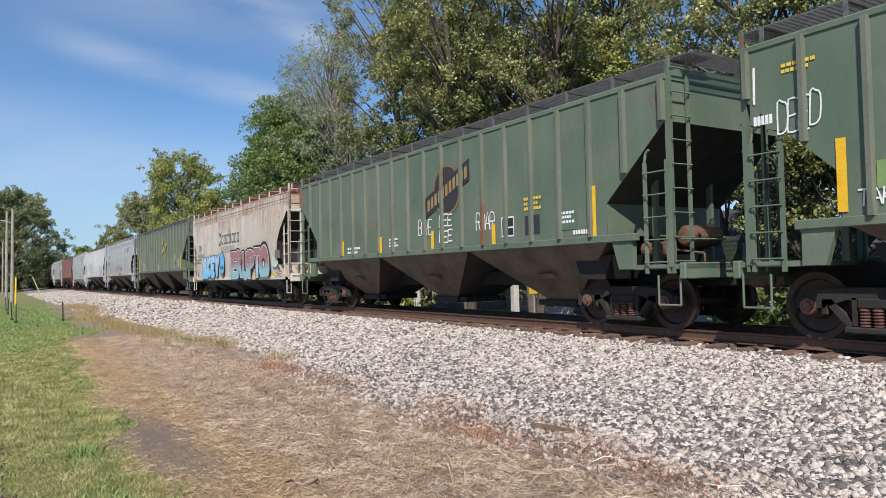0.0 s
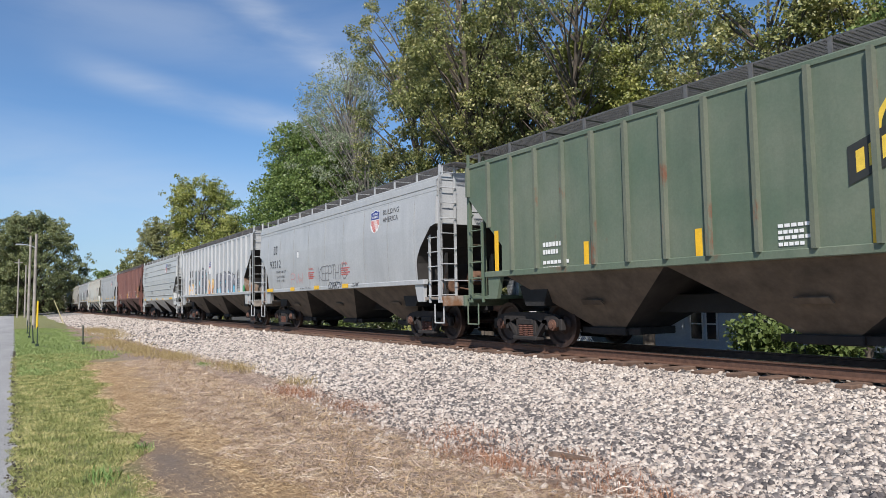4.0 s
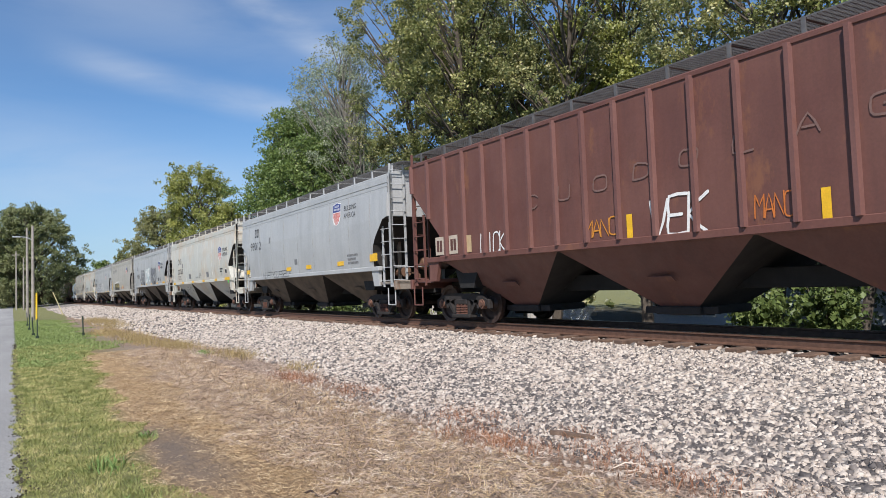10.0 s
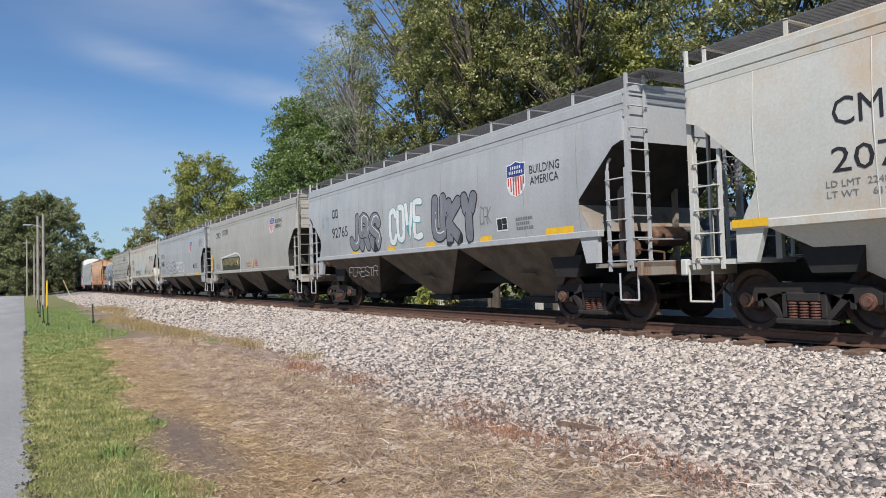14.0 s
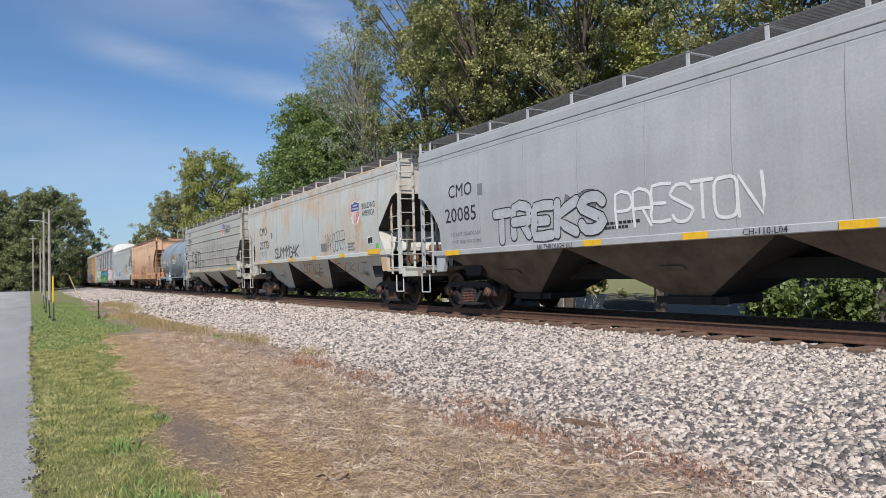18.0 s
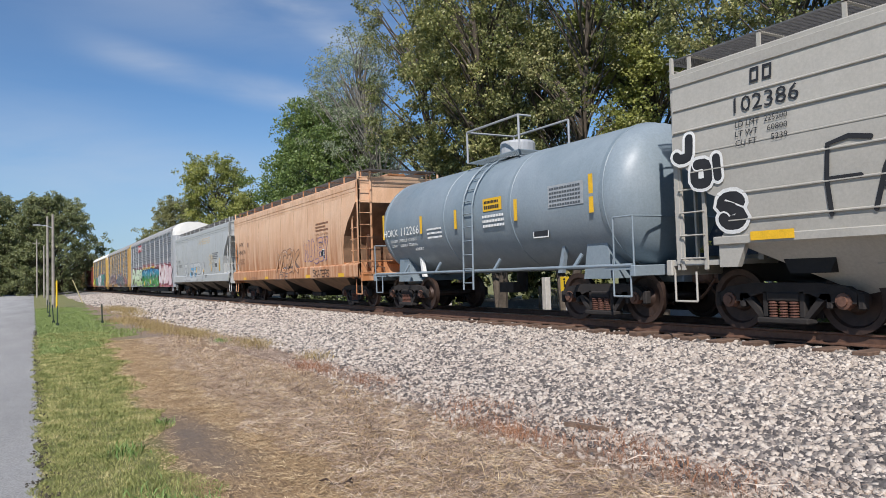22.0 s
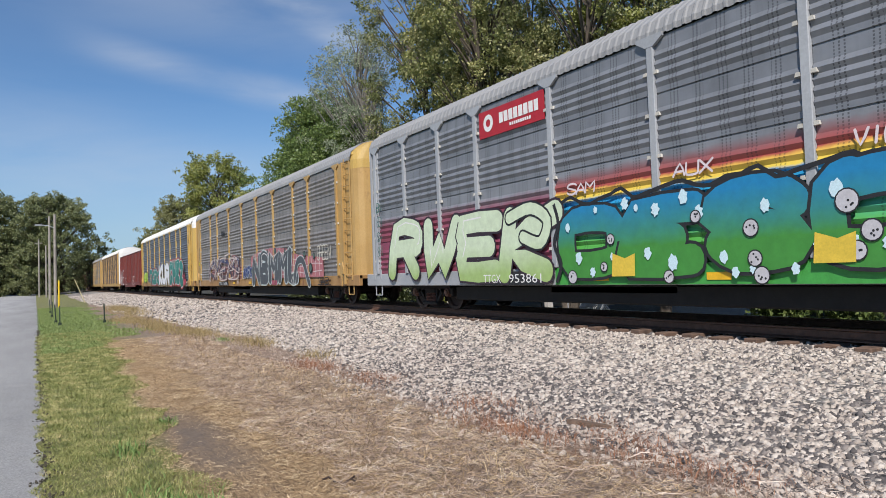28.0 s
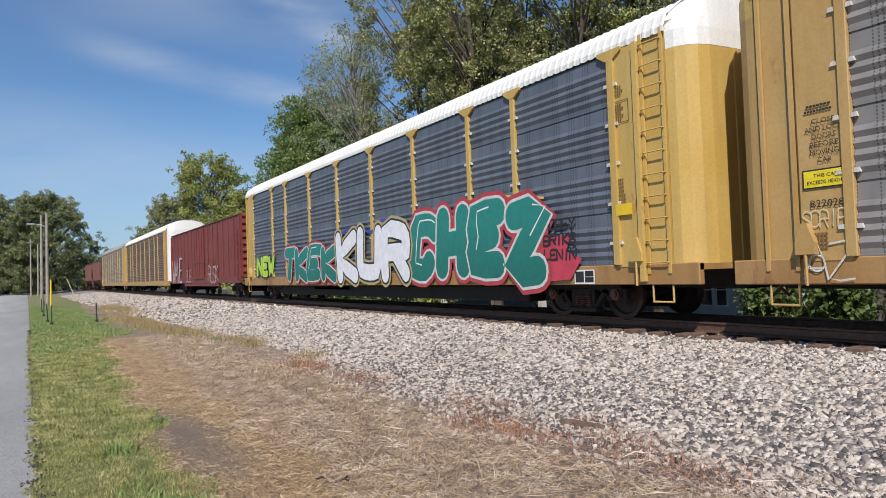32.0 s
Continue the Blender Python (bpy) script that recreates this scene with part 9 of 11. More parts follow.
decal(cars["r"], flat_poly([(0, 0), (0.18, 0), (0.18, 0.22), (0, 0.22)]), 5.17, 1.82, MAT_INK, "consolidated_stencil", "black inspection panel", -1.636, 0.003)
decal(cars["r"], flat_poly([(0, 0), (0.18, 0), (0.18, 0.12), (0, 0.12)]), 5.37, 1.93, MAT_INK, "consolidated_stencil", "", -1.636, 0.003)
decal(cars["r"], flat_poly([(0, 0), (0.18, 0), (0.18, 0.10), (0, 0.10)]), 5.37, 1.82, MAT_INK, "consolidated_stencil", "", -1.636, 0.003)
graffiti(cars["r"], 4.42, 1.55, 0.80, 0.60, "HI", MAT_INK, None, 163, 0.05, None, -1.636)
decal(cars["r"], bars([1.25] * 16, 0.06, 0.62), 4.51, 2.60, MAT_GREYINK, "lettering", "", -1.636, 0.002)
decal(cars["r"], bars([1.00] * 16, 0.06, 0.50), 4.51, 2.50, MAT_GREYINK, "lettering", "", -1.636, 0.002)
decal(cars["r"], bars([1.25] * 16, 0.06, 0.62), 4.51, 2.40, MAT_GREYINK, "lettering", "", -1.636, 0.002)
decal(cars["r"], bars([1.00] * 16, 0.06, 0.50), 4.51, 2.29, MAT_GREYINK, "lettering", "", -1.636, 0.002)
for sx in (6.15,):
    stripe(cars["r"], sx, 1.58, 0.94, 0.14, None, -1.636, True)
for sx in (3.95, 1.68, -0.41,):
    stripe(cars["r"], sx, 1.60, 0.44, 0.14, None, -1.636, True)
graffiti(cars["r"], 0.51, 3.30, 3.20, 0.35, "AMBERS", ink(0.60, 0.47, 0.27), None, 164, 0.16, None, -1.636)
graffiti(cars["r"], 3.53, 2.00, 1.20, 0.60, "SUN", ink(0.60, 0.46, 0.26), None, 165, 0.18, None, -1.636)
decal(cars["r"], bars([1.33] * 6, 0.06, 0.67), 2.43, 1.35, MAT_GREYINK, "lettering", "", -1.636, 0.002)
decal(cars["r"], bars([1.07] * 6, 0.06, 0.53), 2.43, 1.25, MAT_GREYINK, "lettering", "", -1.636, 0.002)
text(cars["p"], "HOKX", -4.86, 2.16, 0.22, MAT_WHITE, 0.92, -1.435)
text(cars["p"], "112266", -3.71, 2.16, 0.24, MAT_WHITE, 1.10, -1.435)
text(cars["p"], "LD LMT  203000LB  92100KG", -4.46, 1.98, 0.08, MAT_WHITE, 1.60, -1.385)
text(cars["p"], "LT WT    60000LB  27200KG", -4.46, 1.84, 0.08, MAT_WHITE, 1.60, -1.355)
text(cars["p"], "NEW 05-97", -3.06, 1.70, 0.08, MAT_WHITE, 0.50, -1.305)
decal(cars["p"], flat_poly([(0, 0), (0.78, 0), (0.78, 0.30), (0, 0.30)]), 0.70, 2.45, MAT_STRIPE, "placard", "yellow placard", -1.45, 0.0)
decal(cars["p"], bars([0.80] * 10, 0.06, 0.40), 0.76, 2.63, MAT_INK, "lettering", "", -1.453, 0.002)
decal(cars["p"], bars([0.78] * 8, 0.08, 0.39), 0.76, 2.50, MAT_INK, "lettering", "", -1.453, 0.002)
decal(cars["p"], bars([0.86] * 14, 0.06, 0.43), 0.64, 2.30, MAT_WHITE, "lettering", "", -1.44, 0.002)
decal(cars["p"], bars([0.86] * 14, 0.06, 0.43), 0.64, 2.19, MAT_WHITE, "lettering", "", -1.43, 0.002)
decal(cars["p"], bars([0.86] * 14, 0.06, 0.43), 0.64, 2.08, MAT_WHITE, "lettering", "", -1.42, 0.002)
decal(cars["p"], bars([1.07] * 12, 0.05, 0.53), -2.16, 2.20, MAT_WHITE, "lettering", "", -1.43, 0.002)
decal(cars["p"], bars([1.07] * 12, 0.05, 0.53), -2.16, 2.09, MAT_WHITE, "lettering", "", -1.415, 0.002)
decal(cars["p"], bars([1.07] * 12, 0.05, 0.53), -2.16, 1.98, MAT_WHITE, "lettering", "", -1.4, 0.002)
decal(cars["p"], flat_poly([(0, 0), (1.10, 0), (1.10, 0.46), (0, 0.46)]), 3.17, 2.30, ink(0.35, 0.37, 0.38), "placard", "grey table of stencils", -1.44, 0.0)
decal(cars["p"], bars([1.63] * 12, 0.04, 0.82), 3.22, 2.33, ink(0.08, 0.09, 0.1), "lettering", "", -1.445, 0.002)
decal(cars["p"], bars([1.63] * 12, 0.04, 0.82), 3.22, 2.42, ink(0.08, 0.09, 0.1), "lettering", "", -1.445, 0.002)
decal(cars["p"], bars([1.63] * 12, 0.04, 0.82), 3.22, 2.50, ink(0.08, 0.09, 0.1), "lettering", "", -1.445, 0.002)
decal(cars["p"], bars([1.63] * 12, 0.04, 0.82), 3.22, 2.58, ink(0.08, 0.09, 0.1), "lettering", "", -1.445, 0.002)
decal(cars["p"], bars([1.63] * 12, 0.04, 0.82), 3.22, 2.67, ink(0.08, 0.09, 0.1), "lettering", "", -1.445, 0.002)
decal(cars["p"], flat_poly([(0, 0), (0.54, 0), (0.54, 0.28), (0, 0.28)]), 2.46, 1.72, MAT_WHITE, "stencil", "", -1.31, 0.0)
decal(cars["p"], flat_poly([(0, 0), (0.48, 0), (0.48, 0.22), (0, 0.22)]), 2.49, 1.75, MAT_INK, "stencil", "black inspection panel", -1.315, 0.0)
stripe(cars["p"], -2.52, 2.14, 0.48, 0.12, None, -1.445, True)
stripe(cars["p"], -0.66, 2.14, 0.48, 0.12, None, -1.445, True)
stripe(cars["p"], 1.95, 2.14, 0.48, 0.12, None, -1.445, True)
stripe(cars["p"], 4.42, 2.1, 0.75, 0.12, None, -1.43, True)
stripe(cars["p"], -4.96, 2.1, 0.75, 0.12, None, -1.43, True)
part("sign_plate", Mesh().box(-6.82, -4.34, -1.575, -1.555, 4.1, 4.72), ink(0.42, 0.02, 0.03), cars["s"], "red sign plate with white shapes")
decal(cars["s"], bars([0.62] * 8, 0.24, 0.31), -5.97, 4.33, MAT_WHITE, "lettering", "", -1.577, 0.002)
decal(cars["s"], bars([0.91] * 10, 0.07, 0.46), -5.57, 4.20, MAT_WHITE, "lettering", "", -1.577, 0.002)
decal(cars["s"], disc(0.2, 18, 0.09), -6.42, 4.42, MAT_WHITE, "emblem", "", -1.577, 0.002)
text(cars["s"], "TTGX", -6.83, 0.72, 0.20, MAT_WHITE, 0.71, -1.6)
text(cars["s"], "953861", -5.79, 0.72, 0.20, MAT_WHITE, 1.17, -1.6)
decal(cars["s"], flat_poly([(0, 0), (2.50, 0), (2.50, 0.30), (0, 0.30)]), -7.02, 0.67, MAT_INK, "stencil", "", -1.595, 0.0)
for sx in (3.35, -0.43, 8.18, -3.12,):
    stripe(cars["s"], sx, 0.74, 0.46, 0.12, None, -1.555, False)
decal(cars["s"], flat_poly([(0, 0), (0.46, 0), (0.46, 0.28), (0, 0.28)]), 6.28, 0.68, MAT_INK, "stencil", "black inspection panel", -1.597, 0.0)
decal(cars["s"], flat_poly([(0, 0), (9.40, 0), (9.40, 0.34), (0, 0.34)]), -4.22, 0.67, ink(0.06, 0.33, 0.06), "graffiti", "green spray-painted sill", -1.546, 0.0)
decal(cars["s"], flat_poly([(0, 0), (8.00, 0), (8.00, 0.34), (0, 0.34)]), 5.18, 0.67, ink(0.45, 0.16, 0.17), "graffiti", "pink spray-painted sill", -1.546, 0.0)
decal(cars["t"], ribbon([(-6.07, 3.85), (-6.22, 3.85), (-6.22, 3.33), (-6.07, 3.33)], 0.05), 0, 0, MAT_INK, "emblem", "black bracket of the emblem", -1.57, 0.0)
decal(cars["t"], ribbon([(-4.92, 3.85), (-4.77, 3.85), (-4.77, 3.33), (-4.92, 3.33)], 0.05), 0, 0, MAT_INK, "emblem", "black bracket of the emblem", -1.57, 0.0)
decal(cars["t"], bars([0.81] * 3, 0.28, 0.40), -5.87, 3.47, MAT_INK, "lettering", "", -1.57, 0.002)
decal(cars["t"], flat_poly([(0, 0), (2.30, 0), (2.30, 0.22), (0, 0.22)]), -6.72, 0.70, MAT_INK, "stencil", "", -1.592, 0.0)
text(cars["t"], "TTGX", -6.57, 0.72, 0.17, MAT_WHITE, 0.65, -1.596)
text(cars["t"], "716096", -5.72, 0.72, 0.17, MAT_WHITE, 1.10, -1.596)
for sx in (-0.23, -3.52, 3.98, 6.68,):
    stripe(cars["t"], sx, 0.77, 0.50, 0.12, None, -1.555, False)
decal(cars["t"], bars([2.13] * 9, 0.05, 1.07), 9.98, 0.85, ink(0.1, 0.05, 0.03), "lettering", "", -1.555, 0.002)
decal(cars["t"], bars([1.71] * 9, 0.05, 0.85), 9.98, 0.77, ink(0.1, 0.05, 0.03), "lettering", "", -1.555, 0.002)
decal(cars["t"], bars([2.13] * 9, 0.05, 1.07), 9.98, 0.68, ink(0.1, 0.05, 0.03), "lettering", "", -1.555, 0.002)
decal(cars["u"], flat_poly([(0, 0), (0.57, 0), (0.57, 0.27), (0, 0.27)]), 10.73, 0.68, MAT_WHITE, "consolidated_stencil", "", -1.555, 0.001)
decal(cars["u"], flat_poly([(0, 0), (0.24, 0), (0.24, 0.21), (0, 0.21)]), 10.76, 0.71, MAT_INK, "consolidated_stencil", "black inspection panel", -1.555, 0.003)
decal(cars["u"], flat_poly([(0, 0), (0.24, 0), (0.24, 0.11), (0, 0.11)]), 11.03, 0.82, MAT_INK, "consolidated_stencil", "", -1.555, 0.003)
decal(cars["u"], flat_poly([(0, 0), (0.24, 0), (0.24, 0.10), (0, 0.10)]), 11.03, 0.71, MAT_INK, "consolidated_stencil", "", -1.555, 0.003)
decal(cars["u"], flat_poly([(0, 0), (0.40, 0), (0.40, 0.20), (0, 0.20)]), 11.98, 1.90, ink(0.75, 0.5, 0.02), "stencil", "yellow notice", -1.6, 0.0)
graffiti(cars["v"], -9.18, 0.85, 3.60, 1.70, "WAVE", ink(0.62, 0.58, 0.56), None, 201, 0.14, None, -1.52)
graffiti(cars["v"], 2.82, 0.85, 2.60, 0.95, "RUSK", ink(0.6, 0.5, 0.48), None, 202, 0.09, None, -1.56)
graffiti(cars["v"], -4.18, 0.90, 1.80, 0.80, "OLE", ink(0.6, 0.5, 0.48), None, 203, 0.07, None, -1.52)
# the murals on the autoracks
FADE_MURAL = fade("green_to_blue_letter_fade", (0.06, 0.27, 0.045), (0.015, 0.22, 0.44), 1.35, 2.15)
FADE_LIME = fade("pale_green_letter_fade", (0.36, 0.50, 0.17), (0.62, 0.72, 0.50), 0.9, 1.6)
SPOT_BLUE, SPOT_YELLOW, SPOT_GREY = ink(0.60, 0.78, 0.82), ink(0.74, 0.52, 0.06), ink(0.55, 0.53, 0.54)
graffiti(cars["s"], -11.85, 0.72, 7.75, 1.80, "RWEK", FADE_LIME, ink(0.035, 0.02, 0.03), 171, 0.34, None, -1.59, None, 0.0, 0.12, 0.9)
decal(cars["s"], ribbon(curvy([(-5.7, 2.15), (-4.9, 2.3), (-4.35, 2.0), (-4.6, 1.55), (-5.2, 1.7)], 4), 0.34), 0, 0, MAT_INK, "graffiti", "sprayed swirl", -1.59, 0.016)
decal(cars["s"], ribbon(curvy([(-5.7, 2.15), (-4.9, 2.3), (-4.35, 2.0), (-4.6, 1.55), (-5.2, 1.7)], 4), 0.25), 0, 0, FADE_LIME, "graffiti", "pale green sprayed swirl", -1.59, 0.018)
graffiti(cars["s"], -3.95, 0.78, 10.6, 1.55, "OESOKE", FADE_MURAL, MAT_INK, 273, 0.40, None, -1.59, None, 0.0, 0.05, 1.2, False)
rnd = random.Random(77)
edge_ = [(-4.15 + 0.28 * i, 2.27 + 0.05 * math.sin(i * 1.3) + rnd.uniform(-0.03, 0.03) + (0.11 if i % 5 == 2 else 0.0)) for i in range(40)]
decal(cars["s"], ribbon(curvy(edge_, 2), 0.07, 0.00002), 0, 0, MAT_INK, "graffiti", "black wavy edge of the mural", -1.60, 0.0)
decal(cars["s"], ribbon(curvy([(-4.12, 2.3), (-4.0, 1.9), (-4.15, 1.5), (-3.95, 1.1), (-4.1, 0.75)], 4), 0.09), 0, 0, MAT_INK, "graffiti", "black edge of the mural", -1.60, 0.001)
for i in range(34):
    px, pz = -3.85 + 10.2 * (i + 0.5) / 34 + rnd.uniform(-0.1, 0.1), rnd.choice((rnd.uniform(1.75, 2.15), rnd.uniform(0.8, 1.3)))
    q = rnd.uniform(0.06, 0.13)
    decal(cars["s"], stored(("spot", i % 6), lambda: flat_poly([(math.cos(a * 0.45) * (0.8 + 0.2 * math.sin(a * 3.1 + i)), 1.25 * math.sin(a * 0.45) * (0.85 + 0.15 * math.cos(a * 2.3 + i))) for a in range(14)])), px, pz, SPOT_BLUE, "graffiti", "pale blue spot", -1.60, 0.0165).scale = (q, 1, q)
for px, pz, q in ((-3.6, 0.82, 0.12), (-2.5, 1.5, 0.09), (-2.7, 1.0, 0.08), (-1.15, 0.8, 0.1), (-0.55, 1.75, 0.09), (0.45, 1.5, 0.12), (0.5, 1.05, 0.11), (0.6, 0.8, 0.12), (1.9, 1.75, 0.15), (2.2, 1.35, 0.13), (2.0, 1.1, 0.12), (3.7, 1.9, 0.13), (3.75, 1.35, 0.13), (4.0, 0.8, 0.13), (5.4, 1.6, 0.13)):
    decal(cars["s"], disc(q + 0.02, 14), px, pz, MAT_INK, "graffiti", "black rim of a speckled shape", -1.60, 0.0175)
    decal(cars["s"], disc(q, 14), px, pz, SPOT_GREY, "graffiti", "speckled grey shape", -1.60, 0.0185)
    for k in range(4):
        decal(cars["s"], stored(("speckle",), lambda: disc(0.018, 8)), px + rnd.uniform(-0.6, 0.6) * q, pz + rnd.uniform(-0.6, 0.6) * q, MAT_INK, "graffiti", "", -1.60, 0.0195)
for px, pz in ((-2.2, 1.02), (1.7, 1.15)):
    decal(cars["s"], flat_poly([(-0.3, -0.2), (0.28, -0.2), (0.3, 0.2), (0.05, 0.12), (-0.26, 0.22)]), px, pz, SPOT_YELLOW, "graffiti", "yellow sprayed patch", -1.60, 0.0205)
for px, word in ((-3.7, "SAM"), (-1.0, "AUX"), (2.0, "VINE"), (4.7, "BESEL")):
    graffiti(cars["s"], px, 2.42, 0.8, 0.24, word, ink(0.72, 0.62, 0.62), None, 5, 0.2, None, -1.575)
graffiti(cars["s"], 6.75, 0.80, 3.6, 1.75, "KNO", ink(0.72, 0.62, 0.60), ink(0.42, 0.06, 0.08), 177, 0.46, None, -1.59)
graffiti(cars["s"], 10.1, 0.80, 3.0, 1.60, "SE", ink(0.68, 0.52, 0.52), ink(0.3, 0.05, 0.08), 178, 0.46, None, -1.59)
for k, word in enumerate(("BN", "GOD", "SV", "SON")):
    graffiti(cars["s"], -12.75, 2.9 - 0.45 * k, 0.36, 0.3, word, ink(0.04, 0.14, 0.10), None, 180 + k, 0.16, None, -1.60)

# dusty autorack: white and navy wild lettering, a small tag, dark letters on a pink net
FADE_NAVY = fade("navy_and_brown_letter_fade", (0.10, 0.06, 0.05), (0.05, 0.06, 0.13), 1.0, 1.9)
PALE_ROSE = ink(0.60, 0.50, 0.45)
graffiti(cars["t"], -9.2, 0.98, 7.4, 1.28, "KMEXR", FADE_NAVY, ink(0.30, 0.12, 0.12), 181, 0.22, None, -1.585, None, 0.0, 0.3, 2.2)
graffiti(cars["t"], -8.9, 0.98, 6.9, 1.35, "MKEZS", PALE_ROSE, None, 381, 0.065, None, -1.60, None, 0.006, -0.3, 2.6)
graffiti(cars["t"], -8.2, 1.0, 5.6, 1.25, "XAVE", PALE_ROSE, None, 382, 0.05, None, -1.60, None, 0.010, 0.4, 2.6)
for px, pz, q in ((-9.1, 1.6, 0.2), (-8.2, 1.95, 0.2), (-6.9, 2.1, 0.18), (-4.9, 2.2, 0.2), (-9.0, 1.1, 0.2), (-6.3, 1.1, 0.14), (-2.2, 1.0, 0.22), (-1.9, 1.5, 0.16)):
    for k in range(2):
        decal(cars["t"], disc(q * (1 - 0.45 * k), 16, q * (1 - 0.45 * k) - 0.035), px, pz, PALE_ROSE, "graffiti", "pale sprayed ring", -1.60, 0.012 + 0.001 * k)
for k in range(4):
    decal(cars["t"], ribbon(curvy([(-4.1 + 0.2 * k, 1.55 + 0.12 * k), (-3.2, 1.95 + 0.1 * k), (-2.3 - 0.12 * k, 2.1 + 0.03 * k), (-2.5 - 0.1 * k, 1.5), (-2.9 - 0.1 * k, 1.0)], 4), 0.05), 0, 0, PALE_ROSE if k % 2 == 0 else ink(0.36, 0.13, 0.14), "graffiti", "pale sprayed swirl", -1.60, 0.011 + 0.0005 * k)
for k in range(12):
    decal(cars["t"], stored(("dot",), lambda: disc(0.07, 10)), -9.4 + rnd.uniform(0, 8.2), rnd.uniform(1.9, 2.35), ink(0.66, 0.56, 0.54), "graffiti", "", -1.60, 0.016)
graffiti(cars["t"], -1.1, 1.05, 1.7, 0.62, "AMFM", ink(0.03, 0.05, 0.16), ink(0.58, 0.62, 0.66), 183, 0.4, None, -1.585)
net = Mesh()
k_ = 46
crown_ = [2.02 + 0.33 * math.sin(math.pi * min(1, i / 30)) ** 0.6 - 0.018 * max(0, i - 28) + rnd.uniform(-0.02, 0.02) for i in range(k_ + 1)]
net.rows([[(0.4 + 0.22 * i, 0, 1.0), (0.4 + 0.22 * i, 0, crown_[i])] for i in range(k_ + 1)])
decal(cars["t"], net, 0, 0, ink(0.42, 0.15, 0.16), "graffiti", "field of dull pink spray paint", -1.58, 0.0)
for i in range(2, k_, 2):
    decal(cars["t"], ribbon(curvy([(0.4 + 0.22 * i + 0.05 * math.sin(i), 1.05), (0.45 + 0.22 * i, 1.5), (0.38 + 0.22 * i, crown_[i] - 0.02)], 2), 0.03), 0, 0, ink(0.70, 0.55, 0.54), "graffiti", "pale line of a painted net", -1.58, 0.003)
for k in range(4):
    decal(cars["t"], ribbon(curvy([(0.5 + 0.9 * i, 1.2 + 0.28 * k + 0.05 * math.sin(i * 1.9 + k)) for i in range(12) if 1.2 + 0.28 * k < crown_[min(k_, int(i * 4.1))] - 0.06], 2), 0.03), 0, 0, ink(0.70, 0.55, 0.54), "graffiti", "pale line of a painted net", -1.58, 0.005)
graffiti(cars["t"], 0.7, 0.66, 7.1, 1.62, "NBMML", ink(0.075, 0.082, 0.09), ink(0.55, 0.61, 0.58), 184, 0.36, None, -1.60, None, 0.0, 0.15, 1.2)
decal(cars["t"], ribbon(curvy([(7.2, 0.9), (7.6, 1.6), (8.3, 1.65), (8.8, 1.0), (9.0, 0.75)], 4), 0.34), 0, 0, ink(0.62, 0.68, 0.64), "graffiti", "pale outline of a swirl", -1.60, 0.014)
decal(cars["t"], ribbon(curvy([(7.2, 0.9), (7.6, 1.6), (8.3, 1.65), (8.8, 1.0), (9.0, 0.75)], 4), 0.28), 0, 0, ink(0.075, 0.082, 0.09), "graffiti", "dark sprayed swirl", -1.60, 0.016)
for px, pz, q in ((4.6, 2.2, 0.15), (3.4, 2.24, 0.08), (8.5, 1.9, 0.14), (9.6, 1.8, 0.13), (9.2, 1.35, 0.2), (0.55, 1.4, 0.09), (6.0, 2.15, 0.1)):
    decal(cars["t"], disc(q, 16), px, pz, MAT_INK, "graffiti", "black sprayed bubble", -1.60, 0.018)
    decal(cars["t"], disc(q * 0.7, 14), px, pz, ink(0.09, 0.14, 0.11), "graffiti", "", -1.60, 0.020)
decal(cars["t"], bars([1.6, 0.9, 1.0], 0.2, 0.3), 4.0, 0.72, ink(0.35, 0.08, 0.12), "lettering", "", -1.60, 0.021)
decal(cars["t"], disc(0.2, 4, 0.17), 7.0, 0.86, MAT_WHITE, "stencil", "white frame of a panel", -1.60, 0.021)
graffiti(cars["t"], 9.9, 1.62, 1.4, 0.55, "GREEN", ink(0.62, 0.58, 0.48), None, 186, 0.16, None, -1.585)
graffiti(cars["t"], 9.95, 0.70, 1.1, 0.28, "DAB", MAT_INK, None, 187, 0.16, None, -1.60)
# notices on the corner panel of the dusty autorack
for k, word in enumerate(("CLOSE", "AND LOCK", "DOORS", "BEFORE", "MOVING", "CAR")):
    wd_ = 0.066 * len(word)
    text(cars["t"], word, -12.22 - wd_ / 2, 2.82 - 0.105 * k, 0.072, MAT_INK, wd_, -1.565)
decal(cars["t"], bars([1.4] * 7, 0.03, 0.5), -12.45, 3.05, MAT_INK, "lettering", "", -1.562, 0.002)
decal(cars["t"], bars([1.2] * 9, 0.03, 0.5), -12.48, 2.98, MAT_INK, "lettering", "", -1.562, 0.002)
decal(cars["t"], flat_poly([(0, 0), (0.66, 0), (0.66, 0.26), (0, 0.26)]), -12.55, 1.95, MAT_INK, "stencil", "black frame of a notice", -1.562, 0.0)
decal(cars["t"], flat_poly([(0, 0), (0.62, 0), (0.62, 0.22), (0, 0.22)]), -12.53, 1.97, ink(0.76, 0.58, 0.02), "stencil", "yellow height notice", -1.562, 0.002)
text(cars["t"], "THIS CAR", -12.39, 2.10, 0.05, MAT_INK, 0.34, -1.566)
text(cars["t"], "EXCEEDS HEIGHT", -12.48, 2.01, 0.05, MAT_INK, 0.52, -1.566)
text(cars["t"], "B22028", -12.45, 1.70, 0.10, MAT_INK, 0.46, -1.562)
graffiti(cars["t"], -12.58, 1.42, 0.62, 0.24, "SCRIB", ink(0.60, 0.50, 0.30), None, 188, 0.16, None, -1.562)
